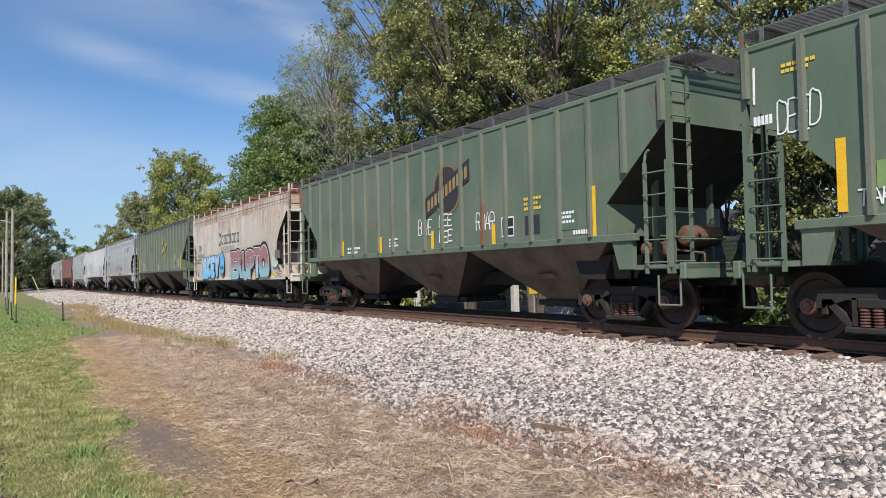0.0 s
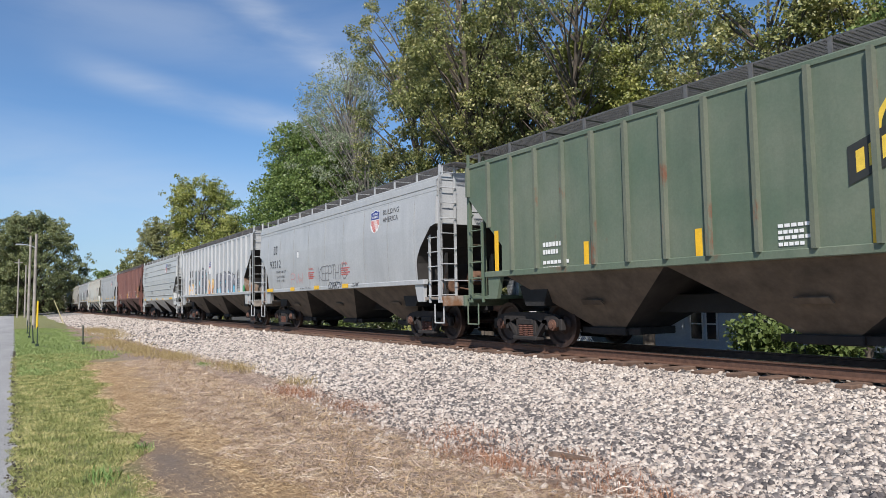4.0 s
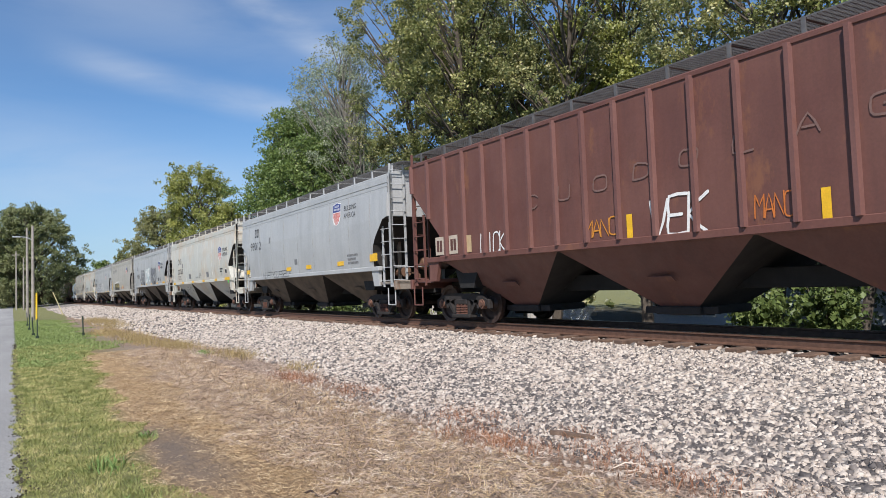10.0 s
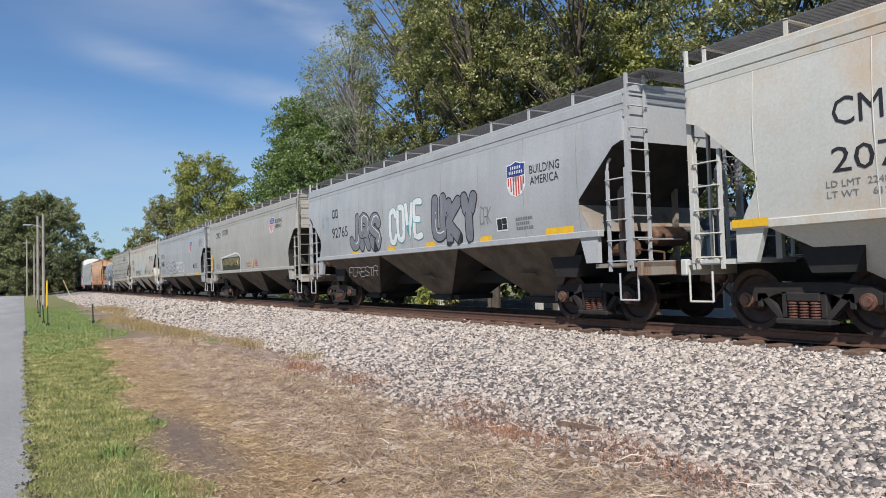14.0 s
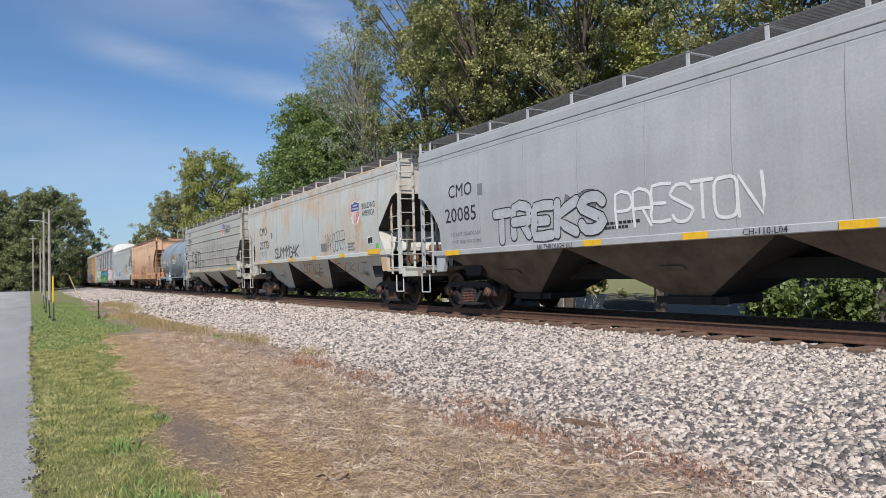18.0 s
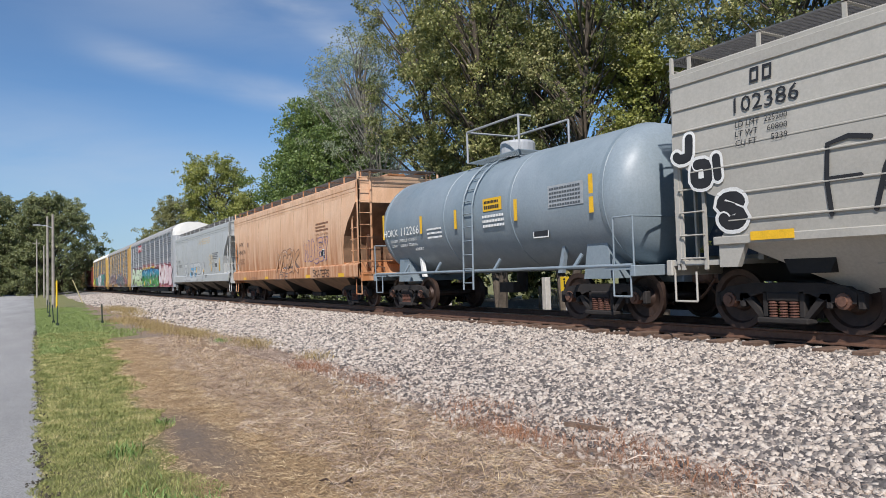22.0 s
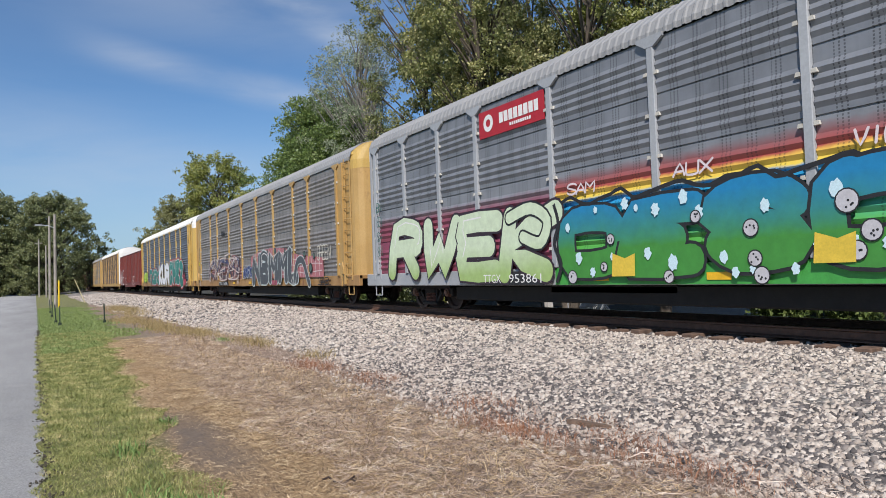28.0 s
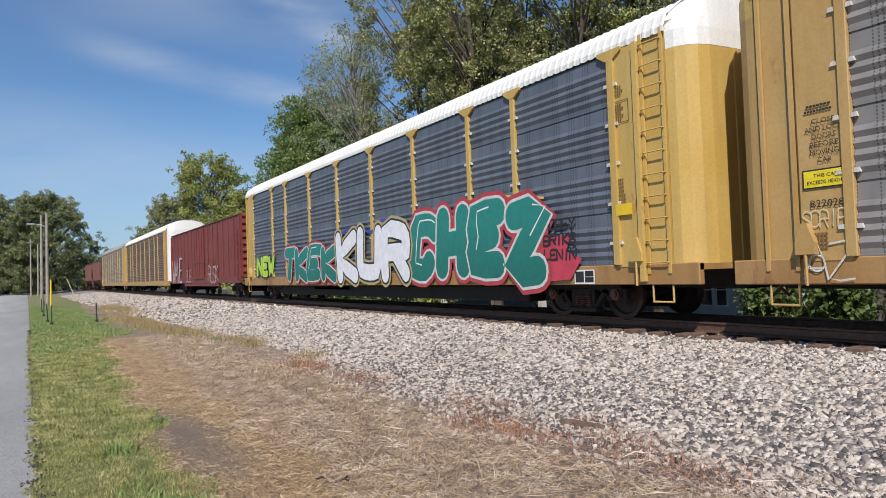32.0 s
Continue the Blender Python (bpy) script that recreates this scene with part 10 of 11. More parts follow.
decal(cars["t"], disc(0.12, 18, 0.10), -12.40, 0.95, ink(0.70, 0.72, 0.72), "graffiti", "pale sprayed ring", -1.562, 0.002)
graffiti(cars["t"], -12.58, 0.72, 0.70, 0.5, "AZ", ink(0.58, 0.56, 0.48), None, 189, 0.08, None, -1.562)
for k in range(4):
    decal(cars["t"], bars([1.3] * 6, 0.035, 0.5), -12.55, 1.32 - 0.06 * k, ink(0.18, 0.11, 0.04), "lettering", "", -1.562, 0.002)
# slate autorack: green, white and green words
FADE_TEAL = fade("teal_letter_fade", (0.012, 0.15, 0.12), (0.02, 0.22, 0.18), 0.8, 2.2)
graffiti(cars["u"], -7.3, 0.74, 5.7, 1.45, "TKEK", FADE_TEAL, ink(0.55, 0.56, 0.54), 191, 0.36, None, -1.585, ink(0.40, 0.05, 0.06), 0.0, 0.1, 1.6)
graffiti(cars["u"], -1.5, 0.70, 5.4, 1.85, "KUR", ink(0.74, 0.74, 0.76), MAT_INK, 192, 0.34, None, -1.586, ink(0.42, 0.34, 0.16), 0.012, 0.0, 0.8)
decal(cars["u"], ribbon(curvy([(-1.3, 2.35), (0.2, 2.55), (1.4, 2.3), (2.2, 2.6), (3.5, 2.35)], 4), 0.1), 0, 0, ink(0.05, 0.07, 0.34), "graffiti", "blue sprayed line", -1.585, 0.001)
graffiti(cars["u"], 3.9, 0.68, 6.1, 1.95, "CHEZ", FADE_TEAL, ink(0.60, 0.57, 0.54), 193, 0.42, None, -1.585, ink(0.42, 0.05, 0.06), 0.004, 0.1, 1.6)
decal(cars["u"], ribbon(curvy([(4.0, 2.3), (5.0, 2.65), (6.2, 2.35), (7.4, 2.7), (8.6, 2.62), (9.9, 2.45)], 4), 0.05), 0, 0, ink(0.62, 0.42, 0.10), "graffiti", "ochre sprayed line", -1.585, 0.001)
decal(cars["u"], flat_poly([(0, 0.0), (0.9, 0.05), (1.25, 0.45), (0.8, 0.6), (0.95, 0.95), (0.3, 0.9), (0.1, 1.25), (-0.2, 0.8)]), 9.75, 0.72, ink(0.50, 0.05, 0.08), "graffiti", "red sprayed field", -1.585, 0.0)
for k, word in enumerate(("MOBEY", "BRIKS", "LENIN")):
    graffiti(cars["u"], 9.85, 1.75 - 0.3 * k, 1.0, 0.24, word, MAT_INK, None, 200 + k, 0.24, None, -1.585, None, 0.004)
graffiti(cars["u"], -11.37, 1.00, 2.70, 1.00, "NEW", ink(0.42, 0.62, 0.05), MAT_INK, 194, 0.36, None, -1.585)
# stencils on the corner panel of the slate autorack
for a_, b_, c_, d_ in ((0.0, 0.42, 0.0, 0.015), (0.0, 0.42, 0.385, 0.40), (0.0, 0.015, 0.015, 0.385), (0.405, 0.42, 0.015, 0.385)):
    decal(cars["u"], flat_poly([(a_, c_), (b_, c_), (b_, d_), (a_, d_)]), 11.93, 3.55, ink(0.16, 0.09, 0.03), "stencil", "brown stencilled frame", -1.562, 0.0)
for k in range(5):
    decal(cars["u"], bars([1.1] * (4 + k % 2), 0.035, 0.7), 11.98, 3.86 - 0.065 * k, ink(0.16, 0.09, 0.03), "lettering", "", -1.562, 0.002)
for k in range(3):
    decal(cars["u"], bars([1.0] * (4 + k % 2), 0.035, 0.7), 12.0, 4.18 - 0.07 * k, ink(0.16, 0.09, 0.03), "lettering", "", -1.562, 0.002)
for k in range(7):
    decal(cars["u"], bars([1.0] * (3 + 3 * (k > 3)), 0.035, 0.6), 12.03 - 0.1 * (k > 3), 2.52 - 0.07 * k, ink(0.16, 0.09, 0.03), "lettering", "", -1.562, 0.002)


# ---- loose stuff on the ground ----
def stones(n, x0, x1, pick_y, size, seed, lift=0.0):
    """Crushed stones as uneven little blocks of twelve triangles."""
    r = np.random.default_rng(seed)
    x = r.uniform(x0, x1, n)
    y = np.array([pick_y(a, b) for a, b in zip(x, r.random(n))])
    z = np.array([ground_z(a, b) for a, b in zip(x, y)]) + lift + r.uniform(-0.012, 0.016, n)
    s = size * r.uniform(0.55, 1.5, n)
    cube = np.array([(a, b, c) for a in (-1, 1) for b in (-1, 1) for c in (-1, 1)], float) * 0.5
    v = cube[None] * np.stack([s * r.uniform(0.8, 1.4, n), s * r.uniform(0.7, 1.1, n), s * r.uniform(0.5, 0.9, n)], 1)[:, None, :]
    v = v * (1 + r.uniform(-0.4, 0.15, (n, 8, 3)))
    q = r.normal(size=(n, 4))
    q /= np.linalg.norm(q, axis=1, keepdims=True)
    w, a, b, c = q.T
    m = np.stack([np.stack([1 - 2 * (b * b + c * c), 2 * (a * b - c * w), 2 * (a * c + b * w)], 1), np.stack([2 * (a * b + c * w), 1 - 2 * (a * a + c * c), 2 * (b * c - a * w)], 1), np.stack([2 * (a * c - b * w), 2 * (b * c + a * w), 1 - 2 * (a * a + b * b)], 1)], 1)
    v = np.einsum("nij,nkj->nki", m, v) + np.stack([x, y, z], 1)[:, None, :]
    quad = np.array([(0, 1, 3, 2), (4, 6, 7, 5), (0, 4, 5, 1), (2, 3, 7, 6), (0, 2, 6, 4), (1, 5, 7, 3)])
    f = (np.arange(n)[:, None, None] * 8 + quad[None]).reshape(-1, 4)
    return v.reshape(-1, 3), f


def on_bank(x, k):
    t0 = toe_at(x)
    return t0 - 0.05 + (9.42 - t0) * (k ** 1.05)


v1, f1 = stones(19000, -12, 0.5, lambda x, k: toe_at(x) - 0.25 + 2.2 * k ** 1.15, 0.043, 9, 0.004)
tagged(new("ballast_stones", sheet_mesh("ballast_stones", v1, f1, MAT_DIRTY)), "dirty crushed stones at the foot of the bank", "ballast", kind="stuff")
v1, f1 = stones(44000, -12, 0.5, on_bank, 0.047, 3)
tagged(new("ballast_stones", sheet_mesh("ballast_stones", v1, f1, MAT_STONE)), "pale angular crushed ballast stones", "ballast", kind="stuff")
v1, f1 = stones(22000, -28, -12, on_bank, 0.058, 13)
tagged(new("ballast_stones", sheet_mesh("ballast_stones", v1, f1, MAT_STONE)), "pale angular crushed ballast stones", "ballast", kind="stuff")
v1, f1 = stones(20000, -115, -28, on_bank, 0.10, 4)
tagged(new("ballast_stones", sheet_mesh("ballast_stones", v1, f1, MAT_STONE)), "pale crushed ballast stones along the bank", "ballast", kind="stuff")
v1, f1 = stones(5000, -24, 0, lambda x, k: YC + (k - 0.5) * 2.6, 0.06, 6, 0.0)
tagged(new("ballast_stones", sheet_mesh("ballast_stones", v1, f1, MAT_STONE)), "crushed stones between the ties", "ballast", kind="stuff")
v1, f1 = stones(3000, -14, 0, lambda x, k: toe_at(x) - 0.9 * k ** 3 + 0.1, 0.04, 7, 0.0)
tagged(new("scattered_stones", sheet_mesh("scattered_stones", v1, f1, MAT_STONE)), "small stones scattered in the straw", "gravel", kind="stuff")


MAT_CLOD = plain("dark_soil_crumbs", (0.07, 0.058, 0.042), 0.95, 0, 0.4, 20.0, 0.3)
v1, f1 = stones(2600, -30, -2.5, lambda x, k: 0.05 + 0.06 * math.sin(x * 2.1) * math.sin(x * 5.3) * math.sin(x * 13.0 + 1.0) + 0.16 * (k - 0.5) * abs(k - 0.5) * 2, 0.014, 17, 0.003)
tagged(new("soil_crumbs", sheet_mesh("soil_crumbs", v1, f1, MAT_CLOD)), "dark crumbs of soil along the edge of the road", "soil", kind="stuff")


def blade_material(name, a, b, c):
    m, n, l, bs = nodes_of(name)
    geo, r = n.new("ShaderNodeNewGeometry"), n.new("ShaderNodeValToRGB")
    r.color_ramp.elements[0].color, r.color_ramp.elements[1].color = (*a, 1), (*c, 1)
    r.color_ramp.elements.new(0.5).color = (*b, 1)
    ad = n.new("ShaderNodeMath")
    ad.operation = "MULTIPLY_ADD"
    ad.inputs[1].default_value = 0.42
    l.new(geo.outputs["Random Per Island"], ad.inputs[0])
    clump = ramp(n, l, noise_node(n, l, n.new("ShaderNodeTexCoord").outputs["Object"], 3.2, 5, 0.65), 0.34, 0.66)
    l.new(scaled(n, l, clump, 0.58), ad.inputs[2])
    l.new(ad.outputs["Value"], r.inputs["Fac"])
    l.new(r.outputs["Color"], bs.inputs["Base Color"])
    bs.inputs["Roughness"].default_value = 0.7
    return m


def blades(x, y, h, w, seed, lean=0.5, flat=0.0, raised=0.0):
    """Grass blades: a bent strip of two quads each."""
    r = np.random.default_rng(seed)
    n = len(x)
    z = np.array([ground_z(a, b) for a, b in zip(x, y)]) + raised
    p = np.stack([x, y, z], 1)
    a = r.uniform(0, 2 * np.pi, n)
    side = np.stack([np.cos(a), np.sin(a), np.zeros(n)], 1)
    b = r.uniform(0, 2 * np.pi, n)
    out = np.stack([np.cos(b), np.sin(b), np.zeros(n)], 1) * (r.uniform(0.1, 1.0, n) * lean)[:, None]
    up = np.array([[0, 0, 1.0]]) * (1 - flat)
    hh = (h * r.uniform(0.5, 1.4, n))[:, None]
    m = p + (out * 0.35 + up * 0.6) * hh
    t = p + (out * 1.1 + up * 0.95) * hh
    t[:, 2] = np.maximum(t[:, 2], z + 0.004)
    ww = (w * r.uniform(0.6, 1.4, n))[:, None] * side * 0.5
    v = np.stack([p - ww, p + ww, m + ww * 0.8, m - ww * 0.8, t + ww * 0.15, t - ww * 0.15], 1).reshape(-1, 3)
    i = np.arange(n)[:, None] * 6
    return v, np.concatenate([i + [[0, 1, 2, 3]], i + [[3, 2, 4, 5]]])


GRASS = blade_material("verge_grass", (0.075, 0.115, 0.025), (0.25, 0.26, 0.075), (0.62, 0.52, 0.25))
STRAW = blade_material("dry_straw", (0.15, 0.095, 0.045), (0.50, 0.345, 0.185), (0.82, 0.66, 0.42))
PALESTRAW = blade_material("bleached_straw", (0.14, 0.09, 0.065), (0.42, 0.305, 0.225), (0.80, 0.69, 0.57))
RUSTY = blade_material("russet_dead_grass", (0.15, 0.055, 0.025), (0.30, 0.125, 0.06), (0.44, 0.24, 0.13))
TAWNY = blade_material("tawny_tall_grass", (0.15, 0.11, 0.045), (0.33, 0.24, 0.10), (0.46, 0.36, 0.19))
LAWN = blade_material("mown_green_lawn", (0.11, 0.165, 0.04), (0.20, 0.26, 0.075), (0.31, 0.35, 0.13))
WEEDS = blade_material("green_weed_leaves", (0.08, 0.14, 0.035), (0.15, 0.24, 0.06), (0.25, 0.33, 0.10))
rs = np.random.default_rng(12)


def edge_y(x):
    """Where the green verge gives way to straw."""
    return 0.92 - 0.045 * (x + 4.0) + 0.14 * np.sin(x * 1.9) + 0.08 * np.sin(x * 5.1)


n_ = 115000
gx_ = -3.2 - 24 * rs.random(n_) ** 1.7
gy_ = 0.0 + 0.07 * np.sin(gx_ * 3.1) * np.sin(gx_ * 7.7 + 1) + (edge_y(gx_) + 0.05) * rs.random(n_)
far_k = np.clip((-gx_ - 4) / 14, 0, 1)
patchy = 0.5 + 0.5 * np.sin(gx_ * 2.3 + 1.2 * np.sin(gy_ * 5)) * np.sin(gy_ * 6.1 + gx_)
v1, f1 = blades(gx_, gy_, (0.022 + 0.014 * far_k) * (0.55 + 0.9 * patchy), 0.0034 + 0.008 * far_k, 1, 1.5)
tagged(new("verge_grass", sheet_mesh("verge_grass", v1, f1, GRASS)), "short green and yellowing roadside grass", "grass", kind="stuff")
n_ = 26000
gx_ = -19 - 40 * rs.random(n_) ** 1.2
gy_ = 0.1 + (2.7 + 0.5 * np.sin(gx_ * 0.9) + 0.3 * np.sin(gx_ * 2.3)) * rs.random(n_) ** 1.1 * np.clip((-gx_ - 17.5) / 7, 0.25, 1)
v1, f1 = blades(gx_, gy_, 0.05, 0.022, 2, 1.2)
tagged(new("lawn_grass", sheet_mesh("lawn_grass", v1, f1, LAWN)), "mown green grass farther along the verge", "grass", kind="stuff")


def strands(x, y, length, w, seed, rise=0.03):
    """Cut stalks that lie about, each a bowed thin strip of two quads."""
    r = np.random.default_rng(seed)
    n = len(x)
    z = np.array([ground_z(a, b) for a, b in zip(x, y)]) + 0.006
    a = r.uniform(0, 2 * np.pi, n)
    d = np.stack([np.cos(a), np.sin(a)], 1)
    e = np.stack([-d[:, 1], d[:, 0]], 1)
    ll, bow = length * r.uniform(0.4, 1.5, n), r.normal(0, 0.07, n)
    h0, h1 = rise * r.random(n) ** 2, rise * r.random(n) ** 2
    out = []
    for k in range(3):
        u = k / 2 - 0.5
        c = np.stack([x, y], 1) + d * (u * ll)[:, None] + e * (bow * ll * (0.25 - u * u) * 4)[:, None]
        zz = z + h0 * (0.5 - u) + h1 * (0.5 + u) + 0.35 * rise * r.random(n)
        ww = w * r.uniform(0.6, 1.3, n) * (0.5 if k == 1 else 0.3)
        out += [np.stack([c[:, 0] + e[:, 0] * ww, c[:, 1] + e[:, 1] * ww, zz + ww * 0.8], 1), np.stack([c[:, 0] - e[:, 0] * ww, c[:, 1] - e[:, 1] * ww, zz - ww * 0.2], 1)]
    v = np.stack(out, 1).reshape(-1, 3)
    i = np.arange(n)[:, None] * 6
    return v, np.concatenate([i + [[0, 1, 3, 2]], i + [[2, 3, 5, 4]]])


def scatter_straw(n, lo, hi, bare=True):
    x = -1.2 - 21 * rs.random(n) ** 1.5
    y = edge_y(x) - 0.05 + lo + (hi - lo - edge_y(x)) * rs.random(n)
    if bare:
        keep = ((x + 7.6) / 2.6) ** 2 + ((y - 1.38) / 0.36) ** 2 > rs.uniform(0.0, 1.5, n)
        return x[keep], y[keep]
    return x, y


sx_, sy_ = scatter_straw(95000, 0.0, 4.0)
v1, f1 = strands(sx_, sy_, 0.062, 0.0030, 3)
tagged(new("straw", sheet_mesh("straw", v1, f1, STRAW)), "cut golden straw lying on the soil", "straw", kind="stuff")
sx_, sy_ = scatter_straw(80000, 1.0, 5.0)
v1, f1 = strands(sx_, sy_, 0.066, 0.0031, 33, 0.045)
tagged(new("straw", sheet_mesh("straw", v1, f1, PALESTRAW)), "bleached greyish straw by the ballast", "straw", kind="stuff")
sx_, sy_ = scatter_straw(700, 1.3, 4.6)
v1, f1 = strands(sx_, sy_, 0.2, 0.009, 34, 0.1)
tagged(new("stalks", sheet_mesh("stalks", v1, f1, PALESTRAW)), "thicker pale broken stalks among the straw", "straw", kind="stuff")


def tufts(name, label, mat, spots, per, h, w, seed):
    r = np.random.default_rng(seed)
    xs, ys = [], []
    for x, y, sx, sy in spots:
        k = int(per * sx * sy / 0.1)
        xs.append(x + r.normal(0, sx * 0.5, k))
        ys.append(y + r.normal(0, sy * 0.5, k))
    v, f = blades(np.concatenate(xs), np.concatenate(ys), h, w, seed, 1.2)
    tagged(new(name, sheet_mesh(name, v, f, mat)), label, "grass", kind="stuff")


tufts("russet_grass", "russet dead grass at the foot of the ballast", RUSTY, [(-7.1, 4.5, 0.7, 0.35), (-4.8, 4.55, 0.55, 0.3), (-5.5, 4.85, 0.3, 0.2), (-9.9, 4.35, 0.8, 0.3), (-6.0, 4.1, 1.0, 0.4), (-3.9, 4.3, 0.8, 0.3), (-12.0, 4.2, 1.2, 0.4)], 170, 0.10, 0.005, 5)
tufts("tawny_grass", "tawny tall dry grass along the ballast", TAWNY, [(-27.0, 3.7, 3.5, 0.6), (-22.0, 4.1, 2.5, 0.5), (-33.0, 3.4, 3.0, 0.7), (-13.4, 4.75, 0.6, 0.3), (-45.0, 4.4, 8.0, 0.8), (-17.5, 4.6, 1.5, 0.4)], 70, 0.19, 0.010, 6)
tufts("green_weeds", "small green weeds in the straw", WEEDS, [(-8.6, 1.25, 0.25, 0.12), (-5.4, 0.75, 0.5, 0.2), (-19.0, 4.2, 0.5, 0.2), (-5.2, 1.0, 0.3, 0.2), (-7.4, 0.75, 0.4, 0.15)], 160, 0.08, 0.012, 7)
tufts("bleached_grass", "bleached dry stalks standing in the straw", STRAW, [(-15.0, 3.2, 2.0, 0.6), (-11.0, 3.4, 1.6, 0.7), (-8.5, 3.3, 1.2, 0.5), (-6.5, 2.9, 1.2, 0.5), (-5.0, 3.1, 0.8, 0.4), (-18.0, 3.2, 2.5, 0.5)], 14, 0.13, 0.006, 8)

MAT_CHUNK = plain("grey_brown_wood", (0.15, 0.10, 0.07), 0.9, 0, 0.4, 9.0, 0.5)
MAT_TWIG = plain("dark_dead_wood", (0.055, 0.035, 0.025), 0.9, 0, 0.4, 9.0, 0.5)
tw = new("twig", Mesh().pipe([(-5.34, 1.90, 0.03), (-5.31, 1.94, 0.05), (-5.26, 1.97, 0.02), (-5.19, 2.02, 0.02), (-5.15, 2.06, 0.05), (-5.13, 2.08, 0.075)], 0.008, 6).pipe([(-5.15, 2.06, 0.05), (-5.09, 2.07, 0.05)], 0.007, 5).data("twig"))
tw.data.materials.append(MAT_TWIG)
tagged(tw, "crooked dark dead twig lying on straw", "twig")
wd = new("wood_chunk", Mesh().prism([(-0.22, -0.035), (0.2, -0.03), (0.23, 0.0), (0.16, 0.03), (-0.18, 0.035)], 0.0, 0.045, "z").data("wood_chunk"))
wd.data.materials.append(MAT_CHUNK)
wd.matrix_basis = pose(-5.45, 4.68, ground_z(-5.45, 4.68) + 0.03, 0, 4, 28)
tagged(wd, "splintered brown piece of wood on stones", "wood")


# ---- poles, stakes and signs ----
MAT_POLE = plain("weathered_pole_wood", (0.30, 0.27, 0.235), 0.9, 0, 0.25, 3.0, 0.4)
MAT_STAKE = plain("dark_green_steel_stake", (0.03, 0.05, 0.035), 0.6, 0.2, 0.2, 9.0, 0.1)
MAT_GUARD = plain("yellow_plastic_guard", (0.78, 0.52, 0.03), 0.45, 0, 0.1, 4.0, 0)
MAT_PALEGUARD = plain("faded_plastic_guard", (0.62, 0.52, 0.28), 0.5, 0, 0.1, 4.0, 0)
MAT_LAMPARM = plain("grey_lamp_arm", (0.55, 0.55, 0.55), 0.4, 0.6, 0.1, 4.0, 0)


def utility_pole(x, y, h, lamp=False, guard=False, arm=False):
    p = new("utility_pole")
    p.location = (x, y, 0)
    tagged(p, "grey wooden utility pole" + (" with a street lamp and yellow guard" if lamp else " beside the road"), "pole", "poles along the road")
    part("pole", Mesh().rod((0, 0, -0.2), (0.0, 0.05, h), 0.12, 10, 0.085), MAT_POLE, p)
    if lamp:
        part("lamp_arm", Mesh().pipe([(0, 0.05, h - 1.05), (0, -0.35, h - 0.85), (0, -0.8, h - 0.8)], 0.03).box(-0.1, 0.1, -1.25, -0.75, h - 0.86, h - 0.76, 0.03), MAT_LAMPARM, p, "grey lamp arm and head")
    if guard:
        part("guard", Mesh().rod((0.05, 0.22, 0.0), (0.05, 0.24, 2.0), 0.06, 8), MAT_GUARD, p, "yellow plastic guard")
    if arm:
        part("crossarm", Mesh().box(-0.05, 0.05, -0.5, 0.5, h - 0.6, h - 0.48), MAT_POLE, p)
    return p


utility_pole(-60.0, 1.25, 6.9, True, True)
utility_pole(-70.0, 1.05, 7.6)
utility_pole(-116.0, 1.3, 7.4)
utility_pole(-122.0, 0.45, 8.6, arm=True)
gw = new("guy_wire")
tagged(gw, "guy wire with a yellow guard staked in the verge", "guy wire")
part("wire", Mesh().rod((-70.0, 3.75, 0.0), (-70.0, 1.1, 7.3), 0.012, 5), MAT_STAKE, gw)
part("guard", Mesh().rod((-70.0, 3.72, 0.05), (-70.0, 2.95, 2.1), 0.035, 7), MAT_PALEGUARD, gw, "faded pale yellow plastic guard")
stake = new("fence_stake")
tagged(stake, "dark green steel fence stake in the grass", "stake", "stakes by the verge")
stake.location = (-32.6, 0.82, 0)
part("post", Mesh().box(-0.02, 0.02, -0.02, 0.02, -0.1, 0.8).box(-0.003, 0.003, -0.06, 0.06, -0.05, 0.12), MAT_STAKE, stake)
for x, y, a in ((-35.3, 0.74, 3), (-42.0, 0.70, -2), (-48.2, 0.72, 2), (-32.7, 2.45, 1)):
    copy_thing(stake, pose(x, y, 0, a, 0, 15))

sg = new("warning_sign")
tagged(sg, "yellow warning sign on a thin post behind the track", "sign")
part("post", Mesh().rod((-22.6, 18.6, -0.9), (-22.6, 18.6, 1.35), 0.03, 6), MAT_LAMPARM, sg)
part("plate", Mesh().box(-22.85, -22.35, 18.55, 18.57, 0.72, 1.32), MAT_GUARD, sg, "yellow plate")
part("symbol", Mesh().box(-22.64, -22.56, 18.54, 18.548, 0.9, 1.15).box(-22.66, -22.54, 18.54, 18.548, 1.18, 1.25), MAT_INK, sg, "black symbol")
for x, y, h_ in ((-23.6, 18.4, 1.3), (-31.0, 18.0, 0.9)):
    ps = new("concrete_post", Mesh().box(-0.13, 0.13, -0.13, 0.13, 0, h_ + 0.9, 0.015).data("concrete_post"))
    ps.data.materials.append(plain("pale_concrete", (0.5, 0.47, 0.42), 0.9, 0, 0.15, 5.0, 0.3))
    ps.location = (x, y, -0.9)
    tagged(ps, "pale square concrete post behind the track", "post")


# ---- the house behind the track ----
MAT_SIDING = plain("white_clapboard", (0.62, 0.64, 0.66), 0.6, 0, 0.08, 3.0, 0.1)
MAT_ROOFING = plain("dark_shingle", (0.07, 0.065, 0.065), 0.9, 0, 0.25, 8.0, 0.4)
MAT_GLASS = plain("dark_window_glass", (0.02, 0.025, 0.03), 0.08, 0, 0.1, 2.0, 0)
MAT_PALEWOOD = plain("unpainted_deck_wood", (0.45, 0.36, 0.26), 0.85, 0, 0.2, 5.0, 0.3)


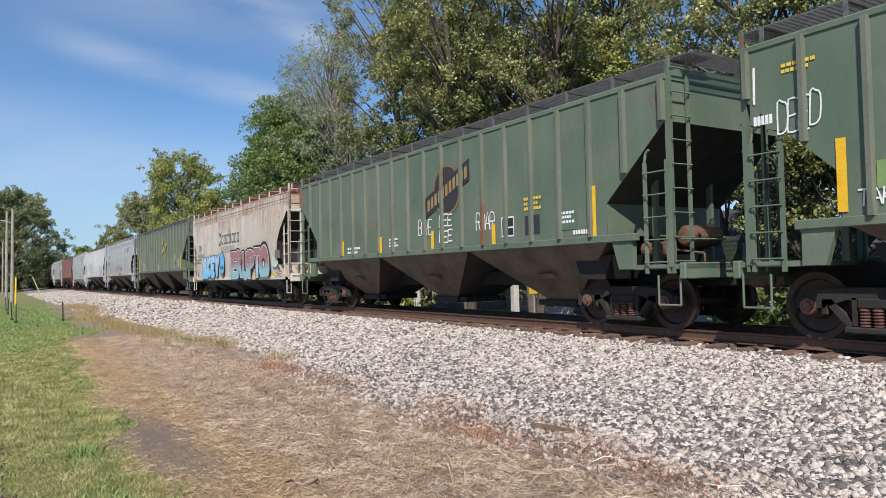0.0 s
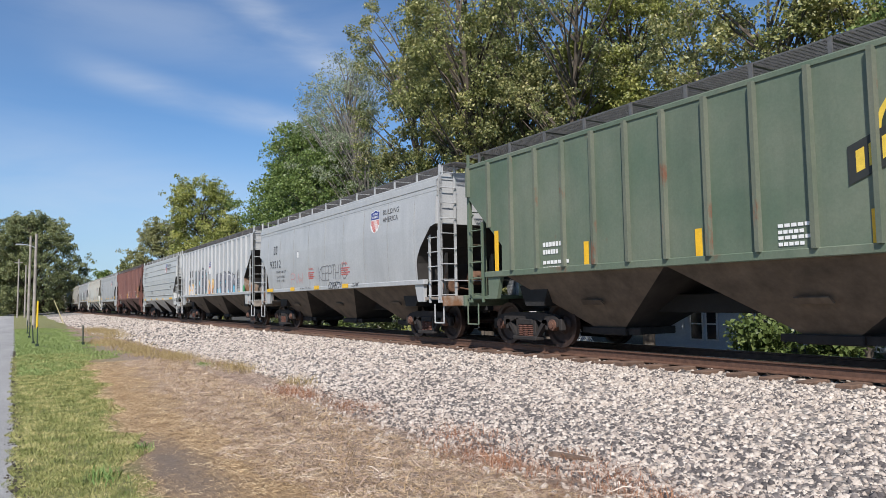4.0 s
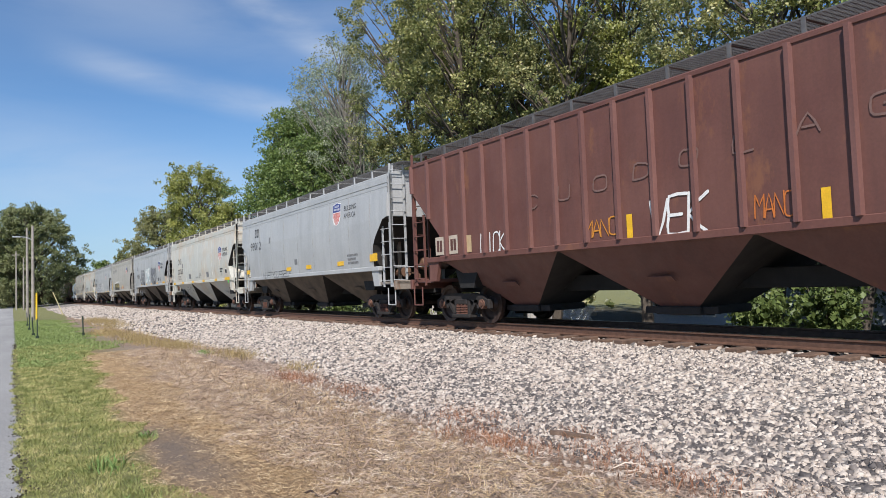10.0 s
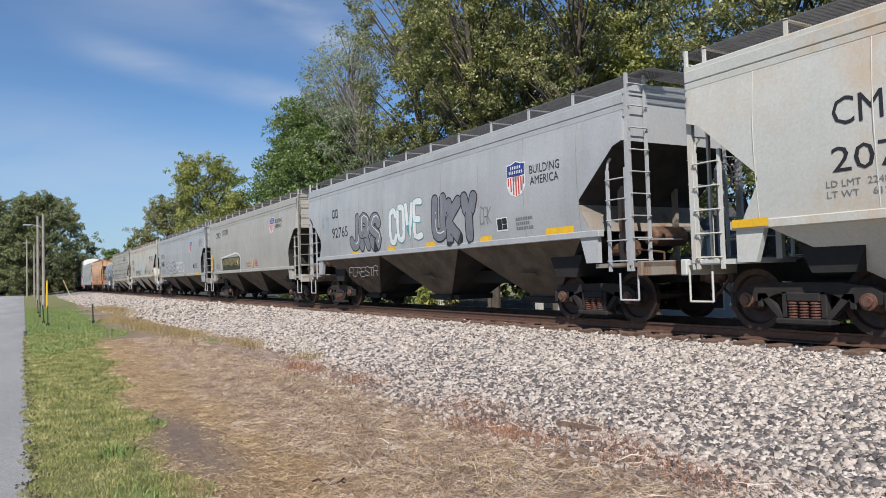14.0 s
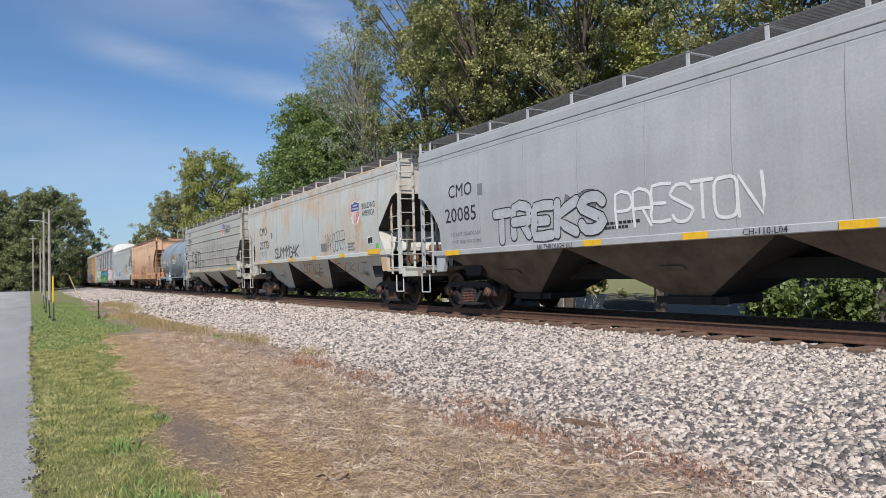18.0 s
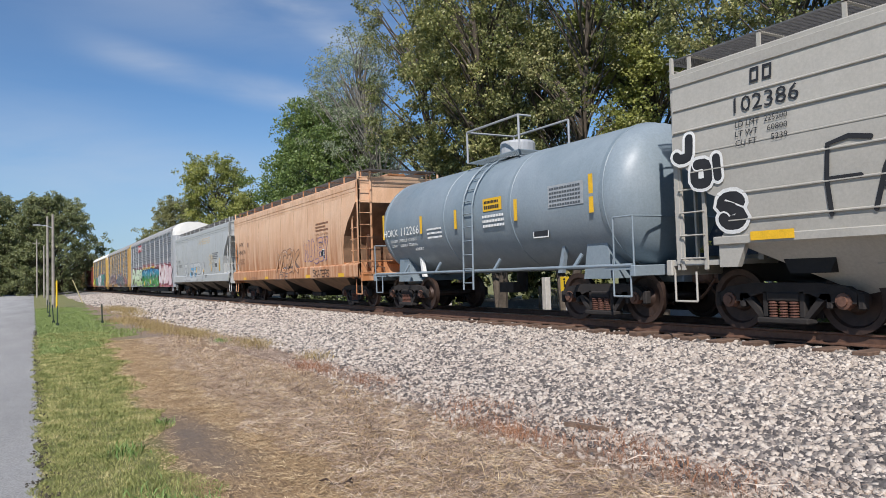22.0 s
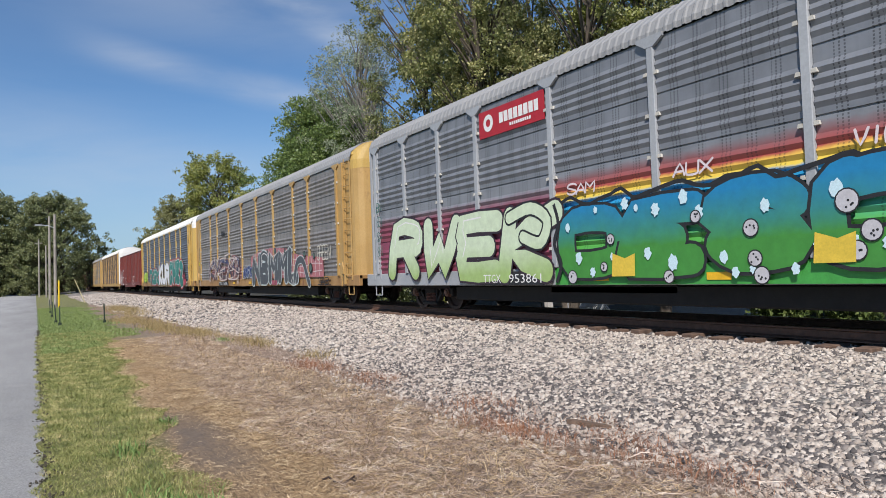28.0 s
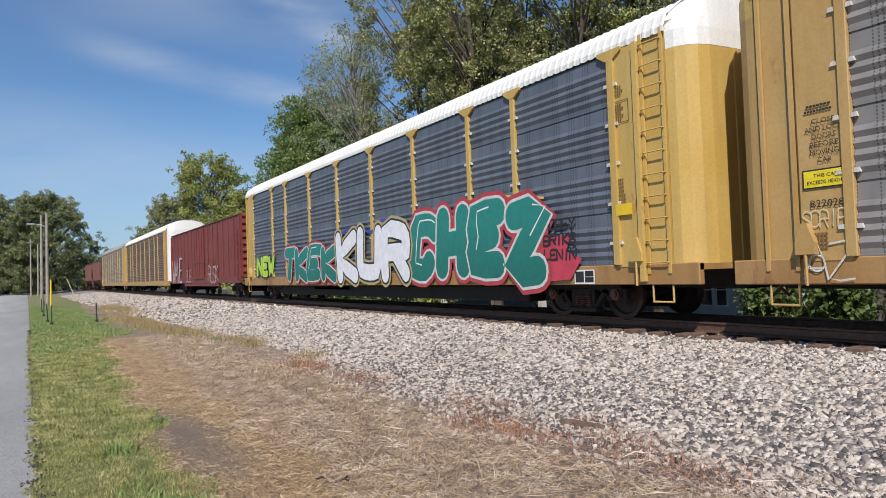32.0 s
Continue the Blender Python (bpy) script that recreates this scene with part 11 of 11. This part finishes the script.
def house(x0, x1, y0, depth, z0, h, wins, label):
    ho = new("house")
    tagged(ho, label, "house")
    part("wall", Mesh().box(x0, x1, y0, y0 + depth, z0, z0 + h), MAT_SIDING, ho)
    k = int(h / 0.14)
    for i in range(k):
        z = z0 + i * 0.14
        part("clapboard", stored(("clapboard", round(x1 - x0, 2)), lambda: Mesh().prism([(0, 0.0), (-0.03, 0.0), (-0.008, 0.138), (0, 0.138)], 0, x1 - x0, "x")), MAT_SIDING, ho, at=pose(x0, y0, z))
    m = Mesh().prism([(y0 - 0.5, z0 + h), (y0 + depth + 0.5, z0 + h), (y0 + depth / 2, z0 + h + depth * 0.35)], x0 - 0.4, x1 + 0.4, "x")
    part("roof", m, MAT_ROOFING, ho, "dark shingled roof")
    for wx, wz, ww, wh in wins:
        w = part("window", Mesh().box(wx - 0.08, wx + ww + 0.08, y0 - 0.07, y0 - 0.02, wz - 0.08, wz + wh + 0.08), MAT_WHITE, ho, "white window frame")
        part("pane", Mesh().box(wx, wx + ww, y0 - 0.078, y0 - 0.071, wz, wz + wh * 0.48), MAT_GLASS, w)
        part("pane", Mesh().box(wx, wx + ww, y0 - 0.078, y0 - 0.071, wz + wh * 0.52, wz + wh), MAT_GLASS, w)
    return ho


house(-25.8, -20.2, 27.5, 7.0, -1.0, 3.0, ((-25.2, 0.0, 0.5, 1.2), (-23.1, -0.4, 0.6, 1.4), (-22.2, -0.4, 0.5, 1.4)), "white clapboard house in tree shade behind the track")
house(-20.2, -15.5, 30.5, 6.0, -1.0, 2.6, ((-18.6, 0.0, 0.8, 1.1),), "grey clapboard outbuilding in deep shade")
deck = new("porch")
tagged(deck, "unpainted wooden porch with a railing", "porch")
part("deck", Mesh().box(-33.5, -29.5, 25.5, 27.5, -0.55, -0.4), MAT_PALEWOOD, deck)
for i in range(5):
    part("post", stored("porch_post", lambda: Mesh().box(-0.05, 0.05, -0.05, 0.05, 0, 1.6)), MAT_PALEWOOD, deck, at=pose(-33.4 + i * 0.95, 25.55, -0.9))
for i in range(26):
    part("baluster", stored("baluster", lambda: Mesh().box(-0.02, 0.02, -0.02, 0.02, 0, 0.85)), MAT_PALEWOOD, deck, at=pose(-33.3 + i * 0.15, 25.55, -0.4))
part("rail", Mesh().box(-33.5, -29.5, 25.5, 25.6, 0.42, 0.5), MAT_PALEWOOD, deck)
lt = new("fence")
tagged(lt, "low white lattice fence by the house", "fence")
for i in range(14):
    part("lath", stored("lath", lambda: Mesh().box(-0.02, 0.02, -0.01, 0.01, -0.55, 0.55)), MAT_WHITE, lt, at=pose(-28.9 + i * 0.16, 24.5, -0.35, 0, 45, 0))
    part("lath", stored("lath", lambda: Mesh().box(-0.02, 0.02, -0.01, 0.01, -0.55, 0.55)), MAT_WHITE, lt, at=pose(-28.9 + i * 0.16, 24.47, -0.35, 0, -45, 0))
part("rail", Mesh().box(-29.2, -26.4, 24.44, 24.54, 0.05, 0.1), MAT_WHITE, lt)
motions()
